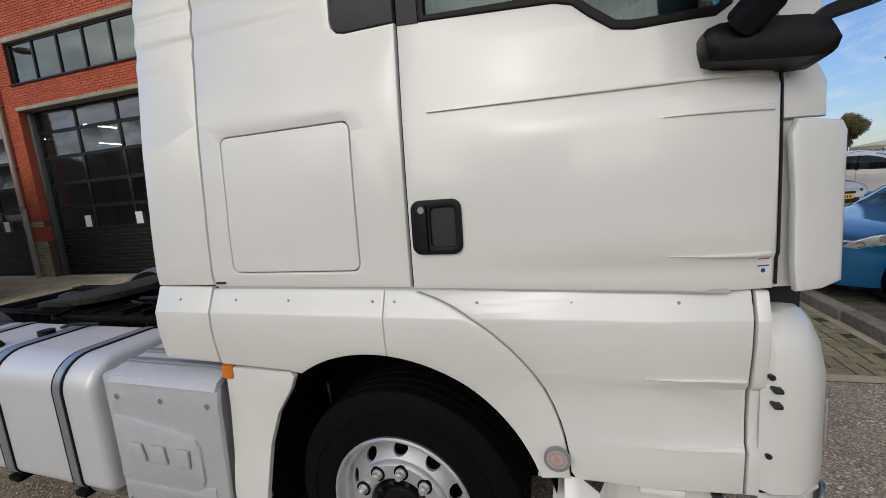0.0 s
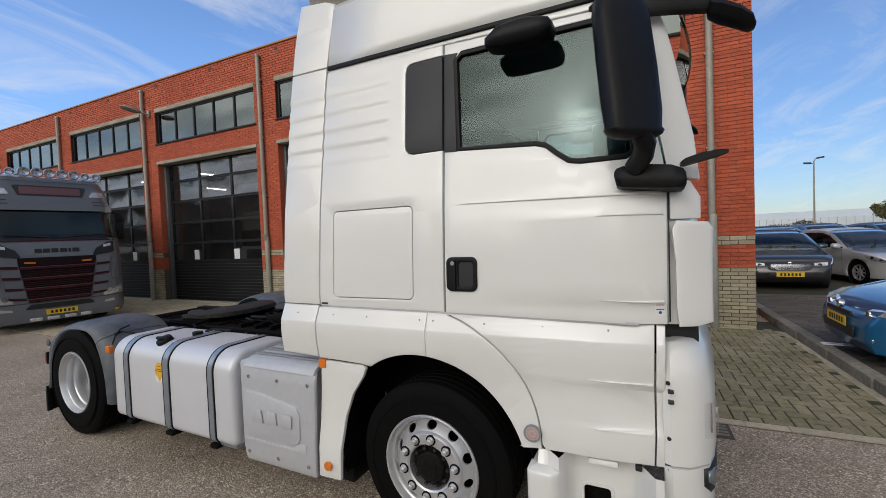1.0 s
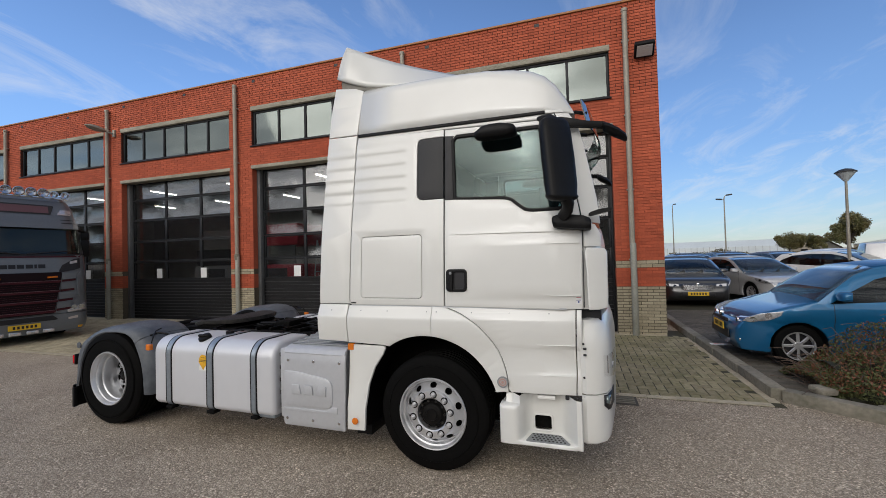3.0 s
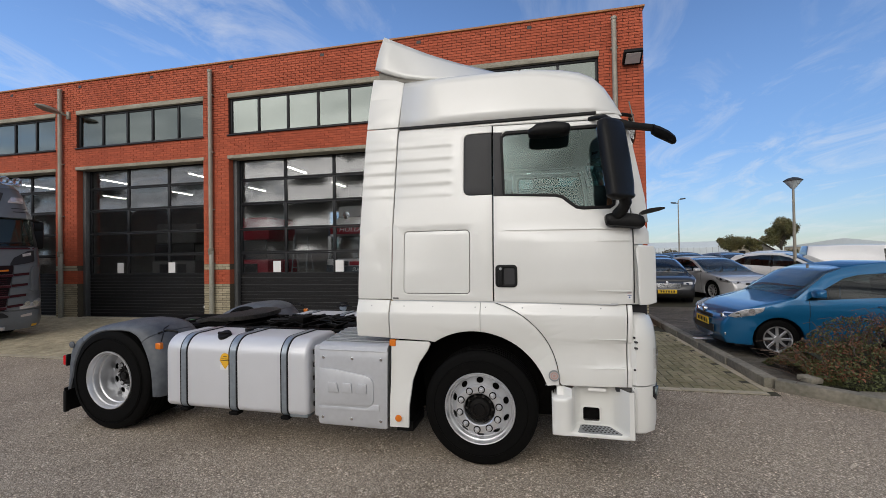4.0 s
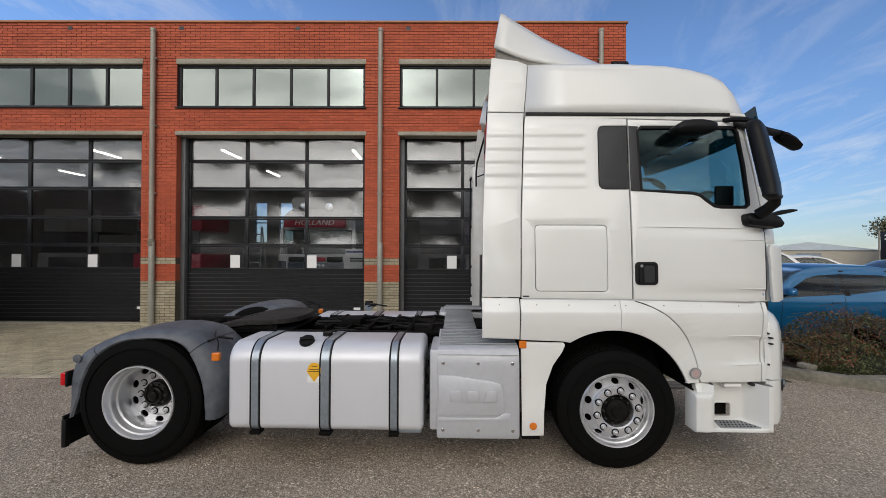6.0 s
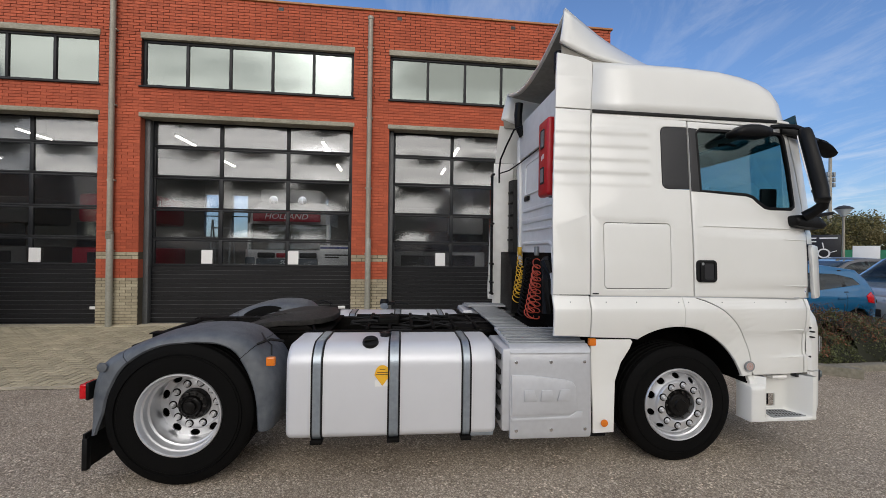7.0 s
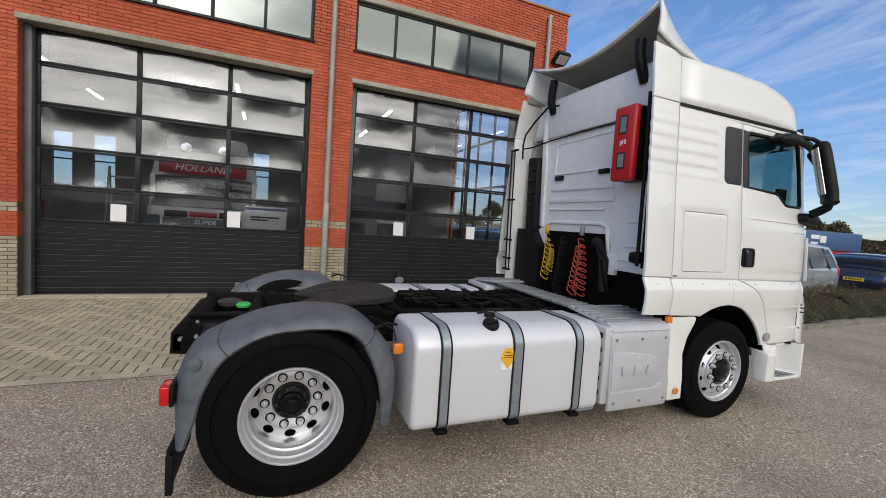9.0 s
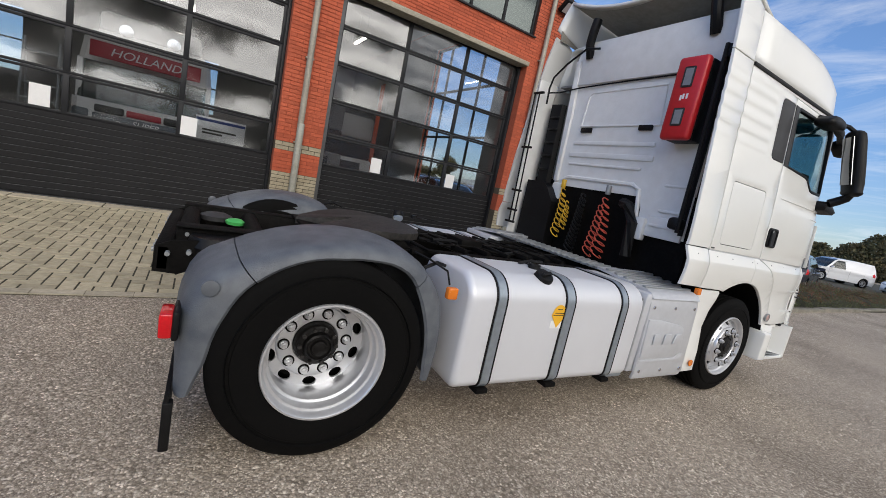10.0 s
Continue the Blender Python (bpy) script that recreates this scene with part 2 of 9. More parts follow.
M["asphalt"] = asphalt_mat()
M["paver"] = mat("paver", (0.50, 0.44, 0.31), 0.85, c2=(0.31, 0.27, 0.18), big=1.2, fine=25, amount=0.8, bump=0.5, bump_scale=90, rnd=0.16)
M["paver_rest"] = mat("paver_rest", (0.50, 0.44, 0.31), 0.85, c2=(0.31, 0.27, 0.18), big=1.2, fine=25, amount=0.8, bump=0.5, bump_scale=90, rnd=0.16, island=True)
M["paver_moss"] = mat("paver_moss", (0.34, 0.29, 0.19), 0.9, c2=(0.16, 0.155, 0.07), big=1.6, fine=18, amount=0.9, bump=0.5, bump_scale=90, rnd=0.16, island=True)
M["paver_dark"] = mat("paver_dark", (0.15, 0.13, 0.105), 0.9, c2=(0.075, 0.07, 0.055), big=1.0, fine=20, amount=0.8, bump=0.5, rnd=0.2, island=True)
M["sand_joint"] = mat("sand_joint", (0.062, 0.053, 0.036), 0.95, c2=(0.032, 0.035, 0.018), big=1.4, fine=30, amount=0.9)
M["border"] = mat("border_stone", (0.55, 0.48, 0.36), 0.85, c2=(0.25, 0.23, 0.17), big=2, fine=30, amount=0.7, bump=0.4, rnd=0.12)
M["kerb"] = mat("kerb_concrete", (0.27, 0.245, 0.20), 0.9, c2=(0.13, 0.125, 0.095), big=2.2, fine=22, amount=0.9, bump=0.6, bump_scale=70, rnd=0.1)
M["brick"] = mat("red_brick", (0.475, 0.103, 0.047), 0.85, c2=(0.35, 0.070, 0.034), big=0.7, fine=30, amount=0.8, bump=0.5, bump_scale=80, rnd=0.14)
M["brick_rest"] = mat("red_brick_rest", (0.475, 0.103, 0.047), 0.85, c2=(0.35, 0.070, 0.034), big=0.7, fine=30, amount=0.8, bump=0.5, bump_scale=80, rnd=0.14, island=True)
M["brick_grey"] = mat("grey_brick", (0.42, 0.37, 0.265), 0.85, c2=(0.27, 0.23, 0.16), big=1.5, fine=30, amount=0.8, bump=0.5, rnd=0.16, island=True)
M["mortar_red"] = mat("red_mortar", (0.40, 0.092, 0.046), 0.95, c2=(0.25, 0.054, 0.028), big=1.0, fine=30, amount=0.8)
M["mortar_dark"] = mat("dark_mortar", (0.075, 0.022, 0.014), 0.95, c2=(0.055, 0.018, 0.012), big=1.0, fine=30, amount=0.8)
M["mortar_grey"] = mat("grey_mortar", (0.10, 0.085, 0.06), 0.95, c2=(0.06, 0.05, 0.035), big=1.0, fine=30, amount=0.8)
M["concrete"] = mat("lintel_concrete", (0.40, 0.37, 0.30), 0.85, c2=(0.20, 0.185, 0.14), big=2.0, fine=18, amount=0.9, bump=0.4, stretch=(1, 1, 3))
M["roof_trim"] = mat("roof_trim", (0.42, 0.17, 0.05), 0.5, c2=(0.24, 0.10, 0.04), big=2, fine=20, amount=0.7)
M["roof"] = mat("roof_felt", (0.07, 0.07, 0.07), 0.9)
M["zinc"] = mat("zinc_pipe", (0.36, 0.33, 0.27), 0.55, c2=(0.22, 0.20, 0.17), big=2.5, fine=30, amount=0.7, metal=0.2)
M["steel_pipe"] = mat("weathered_guard_pipe", (0.36, 0.36, 0.32), 0.6, c2=(0.26, 0.25, 0.20), big=4, fine=30, amount=0.8, metal=0.2)
M["frame"] = mat("anthracite_frame", (0.020, 0.021, 0.024), 0.42, spec=0.2, c2=(0.013, 0.014, 0.016), big=2, fine=40, amount=0.5)
M["door_panel"] = mat("anthracite_panel", (0.018, 0.018, 0.020), 0.5, spec=0.16, c2=(0.012, 0.012, 0.013), big=1.2, fine=20, amount=0.7)
M["door_jamb"] = mat("door_jamb", (0.12, 0.125, 0.13), 0.55, c2=(0.07, 0.073, 0.076), big=3, fine=30, amount=0.7, metal=0.2)
M["jamb"] = mat("steel_jamb", (0.30, 0.32, 0.33), 0.5, c2=(0.2, 0.21, 0.22), big=3, fine=30, amount=0.6, metal=0.3)
M["pane"] = glass_mat("window_pane", (0.40, 0.43, 0.44), 2.15, rough=0.05, wave=0.02, wave_scale=0.9, sheen=(0.90, 1.0, 0.95))
M["acrylic"] = glass_mat("acrylic_pane", (0.80, 0.82, 0.84), 1.80, rough=0.10, wave=0.03, wave_scale=3.0)
M["paper"] = mat("white_paper", (0.8, 0.8, 0.8), 0.7, c2=(0.7, 0.7, 0.7), amount=0.4)
M["hall_wall"] = mat("hall_wall", (0.30, 0.30, 0.30), 0.8, c2=(0.15, 0.15, 0.15), amount=0.6)
M["hall_floor"] = mat("hall_floor", (0.12, 0.12, 0.12), 0.45, c2=(0.07, 0.07, 0.07), amount=0.7)
M["tube"] = mat("fluorescent_tube", (0.9, 0.9, 0.9), 0.4, emit=(1.0, 0.93, 0.80, 14.0))
M["white"] = mat("white_truck_paint", (0.755, 0.755, 0.725), 0.30, c2=(0.705, 0.705, 0.67), big=1.1, fine=6, amount=0.35, coat=0.8, wave=0.003, wave_scale=5, rough_var=0.05)
M["white"].node_tree.nodes["Principled BSDF"].inputs["Coat Roughness"].default_value = 0.12
M["white_in"] = mat("white_inner_panel", (0.84, 0.835, 0.81), 0.45, c2=(0.72, 0.71, 0.68), big=2.0, fine=12, amount=0.7, bump=0.1)
M["black"] = mat("black_plastic", (0.0046, 0.0046, 0.0052), 0.45, spec=0.2, c2=(0.012, 0.012, 0.012), big=5, fine=60, amount=0.5, bump=0.15, bump_scale=300)
# dirty chassis metal; its black also draws shade in the cab bay and step hole
M["dirt_shade_black"] = mat("dirty_metal_and_shade", (0.0026, 0.0026, 0.0026), 0.65, spec=0.08, c2=(0.010, 0.009, 0.008), big=6, fine=40, amount=0.7, bump=0.3, bump_scale=60)
M["satin"] = mat("dark_grey_trim", (0.0425, 0.0425, 0.0442), 0.5, spec=0.25, c2=(0.038, 0.038, 0.040), big=3, fine=40, amount=0.5)
M["grey_plastic"] = mat("grey_fender_plastic", (0.062, 0.072, 0.088), 0.5, c2=(0.150, 0.162, 0.176), big=3.8, fine=14, amount=0.75, bump=0.2, bump_scale=200)
M["fw_black"] = mat("greasy_plate", (0.0130, 0.0130, 0.0130), 0.6, spec=0.25, c2=(0.055, 0.05, 0.045), big=7, fine=30, amount=0.9, bump=0.5, bump_scale=40)
M["alu"] = mat("brushed_tank_metal", (0.68, 0.69, 0.72), 0.38, c2=(0.61, 0.62, 0.65), big=2.0, fine=7, amount=0.35, metal=0.22, wave=0.006, wave_scale=3, rough_var=0.05)
M["shield"] = mat("silver_painted_steel", (0.54, 0.55, 0.575), 0.4, c2=(0.46, 0.47, 0.49), big=3, fine=25, amount=0.6, metal=0.2)
M["strap"] = mat("steel_strap", (0.36, 0.41, 0.46), 0.35, c2=(0.25, 0.28, 0.31), big=4, fine=30, amount=0.7, metal=0.6)
M["rubber"] = mat("tyre_rubber", (0.0035, 0.0035, 0.0036), 0.7, spec=0.07, c2=(0.006, 0.0056, 0.0052), big=6, fine=40, amount=0.55, bump=0.15, bump_scale=120)
M["rim"] = mat("silver_wheel_paint", (0.70, 0.71, 0.73), 0.36, c2=(0.60, 0.60, 0.61), big=8, fine=30, amount=0.4, metal=0.72)
M["chrome"] = mat("bright_metal", (0.72, 0.73, 0.75), 0.16, c2=(0.6, 0.6, 0.62), metal=1.0, amount=0.4, rough_var=0.05)
M["orange"] = mat("amber_lens", (0.74, 0.19, 0.012), 0.25, c2=(0.64, 0.15, 0.012), coat=0.6, big=30, fine=120)
M["redlens"] = mat("red_lens", (0.60, 0.006, 0.012), 0.2, c2=(0.32, 0.004, 0.006), coat=0.3, big=30, fine=120)
M["bulb"] = mat("pink_bulb_cover", (0.50, 0.30, 0.27), 0.3, c2=(0.40, 0.24, 0.21), coat=0.6)
M["clear"] = mat("clear_lens", (0.50, 0.45, 0.43), 0.15, c2=(0.42, 0.36, 0.34), coat=0.8, big=40, fine=120)
M["redbox"] = mat("red_plastic", (0.56, 0.016, 0.02), 0.4, c2=(0.44, 0.012, 0.016), big=5, fine=30, amount=0.6)
M["yellow"] = mat("yellow_hose", (0.72, 0.42, 0.03), 0.4)
M["redhose"] = mat("red_hose", (0.62, 0.10, 0.06), 0.4)
M["yellow_label"] = mat("yellow_label", (0.82, 0.45, 0.03), 0.4, c2=(0.72, 0.36, 0.02))
M["plate_yellow"] = mat("yellow_number_plate", (0.80, 0.52, 0.03), 0.4)
M["ink"] = mat("dark_ink", (0.0130, 0.0130, 0.0163), 0.5)
M["blueink"] = mat("blue_ink", (0.03, 0.06, 0.25), 0.5)
M["redink"] = mat("red_ink", (0.5, 0.03, 0.05), 0.5)
M["whiteink"] = mat("white_ink", (0.8, 0.8, 0.8), 0.5)
M["visor"] = glass_mat("green_tinted_acrylic", (0.16, 0.26, 0.24), 1.5)
M["lining"] = mat("grey_moulded_lining", (0.30, 0.285, 0.25), 0.8, c2=(0.20, 0.19, 0.165), big=3, fine=20, amount=0.8)
M["cabglass"] = glass_mat("green_tinted_glass", (0.58, 0.71, 0.72), 1.44, rough=0.01, wave=0.010, wave_scale=2.0, sheen=(0.90, 1.0, 0.95))
M["screen"] = glass_mat("truck_screen", (0.40, 0.44, 0.42), 1.60, sheen=(0.95, 1.0, 0.88))
M["carglass"] = glass_mat("car_glass", (0.45, 0.50, 0.49), 1.50)
M["hub"] = mat("greasy_hub_metal", (0.004, 0.004, 0.0045), 0.32, spec=0.22, c2=(0.010, 0.009, 0.008), big=14, fine=60, amount=0.8, bump=0.3, bump_scale=60)
M["hubbolt"] = mat("worn_hub_bolt", (0.045, 0.042, 0.04), 0.35, 0.3, c2=(0.02, 0.02, 0.02), amount=0.8)
M["lampcover"] = glass_mat("clear_lamp_cover", (0.95, 0.95, 0.95), 1.6)
M["lampinner"] = mat("grey_green_lamp_inner", (0.14, 0.175, 0.18), 0.18, metal=0.35, c2=(0.22, 0.26, 0.27), big=3, fine=9, amount=0.7, coat=0.7)
M["lampdark"] = mat("lamp_bowl", (0.42, 0.43, 0.45), 0.16, metal=0.45, c2=(0.82, 0.83, 0.85), big=11, fine=14, amount=1.0, coat=0.6)
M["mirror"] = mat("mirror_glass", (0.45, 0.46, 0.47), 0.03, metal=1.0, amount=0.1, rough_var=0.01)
M["interior"] = mat("dark_interior", (0.03, 0.03, 0.032), 0.7, c2=(0.05, 0.05, 0.05))
M["interior_grey"] = mat("grey_interior", (0.20, 0.20, 0.20), 0.8, c2=(0.14, 0.14, 0.14))
M["green"] = mat("green_plastic", (0.06, 0.42, 0.10), 0.4)


# ---- mesh helpers ----
def part(name, bm, material, parent=None, label="", smooth=35, kind=""):
    """Links a bmesh as one mesh object under a thing or a part."""
    bmesh.ops.recalc_face_normals(bm, faces=bm.faces)
    me = bpy.data.meshes.new(name)
    bm.to_mesh(me)
    bm.free()
    me.materials.append(M[material] if isinstance(material, str) else material)
    if smooth:
        me.polygons.foreach_set("use_smooth", [True] * len(me.polygons))
        me.set_sharp_from_angle(angle=radians(smooth))
    ob = new(name, me)
    if parent:
        ob.parent = parent
    return tagged(ob, label, kind=kind)


def thing(name, label, category, m=None, group="", kind=""):
    ob = new(name)
    ob.empty_display_size = 0.2
    if m is not None:
        ob.matrix_basis = m
    return tagged(ob, label, category, group, kind)


def box(x0, x1, y0, y1, z0, z1, bevel=0.0, seg=2, bm=None, m=None):
    b = bmesh.new()
    bmesh.ops.create_cube(b, size=1)
    bmesh.ops.scale(b, vec=(x1 - x0, y1 - y0, z1 - z0), verts=b.verts)
    bmesh.ops.translate(b, vec=((x0 + x1) / 2, (y0 + y1) / 2, (z0 + z1) / 2), verts=b.verts)
    if bevel:
        bmesh.ops.bevel(b, geom=b.edges[:], offset=bevel, segments=seg, profile=0.5, affect="EDGES")
    return into(b, bm, m)


def into(b, bm=None, m=None):
    if m is not None:
        b.transform(m)
    if bm is None:
        return b
    me = bpy.data.meshes.new("tmp")
    b.to_mesh(me)
    b.free()
    bm.from_mesh(me)
    bpy.data.meshes.remove(me)
    return bm


def cyl(p0, p1, r0, r1=None, seg=20, bevel=0.0, bm=None):
    p0, p1 = Vector(p0), Vector(p1)
    b = bmesh.new()
    bmesh.ops.create_cone(b, cap_ends=True, segments=seg, radius1=r0, radius2=r0 if r1 is None else r1, depth=(p1 - p0).length)
    if bevel:
        ed = [e for e in b.edges if len(e.link_faces) == 2 and max(len(f.verts) for f in e.link_faces) > 4]
        bmesh.ops.bevel(b, geom=ed, offset=bevel, segments=2, profile=0.5, affect="EDGES")
    b.transform(Matrix.Translation((p0 + p1) / 2) @ (p1 - p0).to_track_quat("Z", "Y").to_matrix().to_4x4())
    return into(b, bm)


def tube(pts, r, seg=8, bm=None, caps=True):
    pts = [Vector(p) for p in pts]
    b = bmesh.new()
    loops, up = [], Vector((0.31, 0.17, 0.93))
    for i, p in enumerate(pts):
        d = (pts[min(i + 1, len(pts) - 1)] - pts[max(i - 1, 0)]).normalized()
        s = d.cross(up)
        if s.length < 0.05:
            s = d.cross(Vector((1, 0, 0)))
        s.normalize()
        t = s.cross(d).normalized()
        loops.append([b.verts.new(p + (s * math.cos(a) + t * math.sin(a)) * r) for a in (2 * math.pi * k / seg for k in range(seg))])
    for a, c in zip(loops, loops[1:]):
        for k in range(seg):
            b.faces.new((a[k], a[(k + 1) % seg], c[(k + 1) % seg], c[k]))
    if caps:
        b.faces.new(loops[0][::-1])
        b.faces.new(loops[-1])
    return into(b, bm)


def loft(loops, cap0=True, cap1=True, bm=None, closed=True):
    b = bmesh.new()
    rows = [[b.verts.new(p) for p in lp] for lp in loops]
    for a, c in zip(rows, rows[1:]):
        k = len(a)
        for i in range(k if closed else k - 1):
            j = (i + 1) % k
            b.faces.new((a[i], a[j], c[j], c[i]))
    if cap0:
        b.faces.new(rows[0][::-1])
    if cap1:
        b.faces.new(rows[-1])
    return into(b, bm)


def lathe(profile, seg=40, m=None, bm=None, closed=False):
    """Turns (radius, height) pairs round z."""
    b = bmesh.new()
    rows = []
    for r, h in profile:
        rows.append([b.verts.new((r * math.cos(2 * math.pi * k / seg), r * math.sin(2 * math.pi * k / seg), h)) for k in range(seg)])
    pairs = list(zip(rows, rows[1:])) + ([(rows[-1], rows[0])] if closed else [])
    for a, c in pairs:
        for k in range(seg):
            b.faces.new((a[k], a[(k + 1) % seg], c[(k + 1) % seg], c[k]))
    bmesh.ops.remove_doubles(b, verts=b.verts, dist=1e-5)
    return into(b, bm, m)


def prism(poly, h0, h1, m=None, bevel=0.0, bm=None):
    """A polygon of (u, v) pairs as a slab between the heights h0 and h1 along the third axis."""
    b = bmesh.new()
    bot = [b.verts.new((u, v, h0)) for u, v in poly]
    top = [b.verts.new((u, v, h1)) for u, v in poly]
    k = len(poly)
    b.faces.new(bot[::-1])
    b.faces.new(top)
    for i in range(k):
        b.faces.new((bot[i], bot[(i + 1) % k], top[(i + 1) % k], top[i]))
    if bevel:
        bmesh.ops.bevel(b, geom=b.edges[:], offset=bevel, segments=2, profile=0.5, affect="EDGES")
    return into(b, bm, m)


def rrect(x0, x1, z0, z1, r, n=5):
    out = []
    for cx, cz, a0 in ((x1 - r, z1 - r, 0), (x0 + r, z1 - r, 90), (x0 + r, z0 + r, 180), (x1 - r, z0 + r, 270)):
        out += [(cx + r * math.cos(radians(a0 + 90 * k / n)), cz + r * math.sin(radians(a0 + 90 * k / n))) for k in range(n + 1)]
    return out


def arc(cx, cz, r, a0, a1, n=12):
    return [(cx + r * math.cos(radians(a0 + (a1 - a0) * k / n)), cz + r * math.sin(radians(a0 + (a1 - a0) * k / n))) for k in range(n + 1)]


XZ = Matrix(((1, 0, 0, 0), (0, 0, 1, 0), (0, 1, 0, 0), (0, 0, 0, 1)))  # (u, v, h) to (x, y=h, z=v)


def sheet(outline, holes=(), surf=None, side=-1, depth=0.022, bevel=0.005, zcuts=(), xcuts=(), lift=0.0):
    """A bent panel in the x-z plane: outline and holes in (x, z); surf(x, z) gives its distance from the middle; side -1 is the near side."""
    b = bmesh.new()
    edges = []
    for lp in (outline, *holes):
        vs = [b.verts.new((x, 0, z)) for x, z in lp]
        edges += [b.edges.new((vs[i], vs[(i + 1) % len(vs)])) for i in range(len(vs))]
    bmesh.ops.triangle_fill(b, use_beauty=True, use_dissolve=False, edges=edges)
    if depth:
        ret = bmesh.ops.extrude_face_region(b, geom=b.faces[:])
        bmesh.ops.translate(b, vec=(0, depth, 0), verts=[v for v in ret["geom"] if isinstance(v, bmesh.types.BMVert)])
    if bevel and depth:
        ed = [e for e in b.edges if len(e.link_faces) == 2 and all(abs(v.co.y) < 1e-6 for v in e.verts) and abs(e.calc_face_angle(0)) > 1]
        bmesh.ops.bevel(b, geom=ed, offset=bevel, segments=2, profile=0.5, affect="EDGES")
    for z in zcuts:
        bmesh.ops.bisect_plane(b, geom=b.verts[:] + b.edges[:] + b.faces[:], plane_co=(0, 0, z), plane_no=(0, 0, 1))
    for x in xcuts:
        bmesh.ops.bisect_plane(b, geom=b.verts[:] + b.edges[:] + b.faces[:], plane_co=(x, 0, 0), plane_no=(1, 0, 0))
    for v in b.verts:
        v.co.y = side * (surf(v.co.x, v.co.z) + lift - v.co.y)
    return b
# ---- the large structure: ground, pavement edge, hall ----
YARD = pose(2.67, 4.94, 0, 0, 0, 1.3)  # the facade's corner line; x along the facade, y into the hall


def ground():
    b = bmesh.new()
    bmesh.ops.create_grid(b, x_segments=40, y_segments=40, size=1)
    for v in b.verts:
        for i in (0, 1):
            v.co[i] = math.copysign(abs(v.co[i]) ** 3 * 1500, v.co[i])
    tagged(part("ground", b, "asphalt", smooth=0), "grey weathered asphalt yard with light stone chips", "ground", kind="structure")
    # bed under the paving, a hair above the asphalt
    pv = part("pavement", box(-42, 0.30, -3.9, 0.6, -0.2, 0.006), "sand_joint", smooth=0)
    pv.matrix_basis = YARD
    tagged(pv, "buff clay paving bricks in herringbone before the hall", "pavement", kind="structure")
    pk = part("parking_pavement", box(0.35, 60, -3.6, 70, -0.2, 0.030), "sand_joint", smooth=0)
    pk.matrix_basis = YARD
    tagged(pk, "dark worn paving bricks of the raised car park", "pavement", kind="structure")
    return pv, pk


pavement, parking = ground()

OPEN = [(-5.12, -0.98), (-10.09, -5.89), (-15.13, -10.87), (-20.10, -15.92), (-25.1, -20.9), (-30.1, -25.9)]
PIPES = [-0.67, -5.54, -10.58, -15.64, -20.77, -25.8]
X_END, X_CORNER, Z_DOOR, Z_W0, Z_W1, Z_ROOF = -34.0, -0.09, 4.22, 4.85, 5.81, 6.73


def wall_regions():
    """Rectangles of brickwork on the facade: x0, x1, z0, z1, kind."""
    regs = []
    piers = [(OPEN[0][1], X_CORNER)] + [(OPEN[k + 1][1], OPEN[k][0]) for k in range(5)] + [(X_END, OPEN[5][0])]
    for a, c in piers:
        regs += [(a, c, 0.0, 0.97, "grey"), (a, c, 0.97, 1.345, "red"), (a, c, 1.345, 1.49, "grey"), (a, c, 1.49, 4.31, "red")]
        regs.append((a, c, 4.85, 5.93, "dark"))
    regs.append((X_END, X_CORNER, 4.31, 4.85, "red"))
    regs.append((X_END, X_CORNER, 5.93, Z_ROOF, "dark"))
    return regs


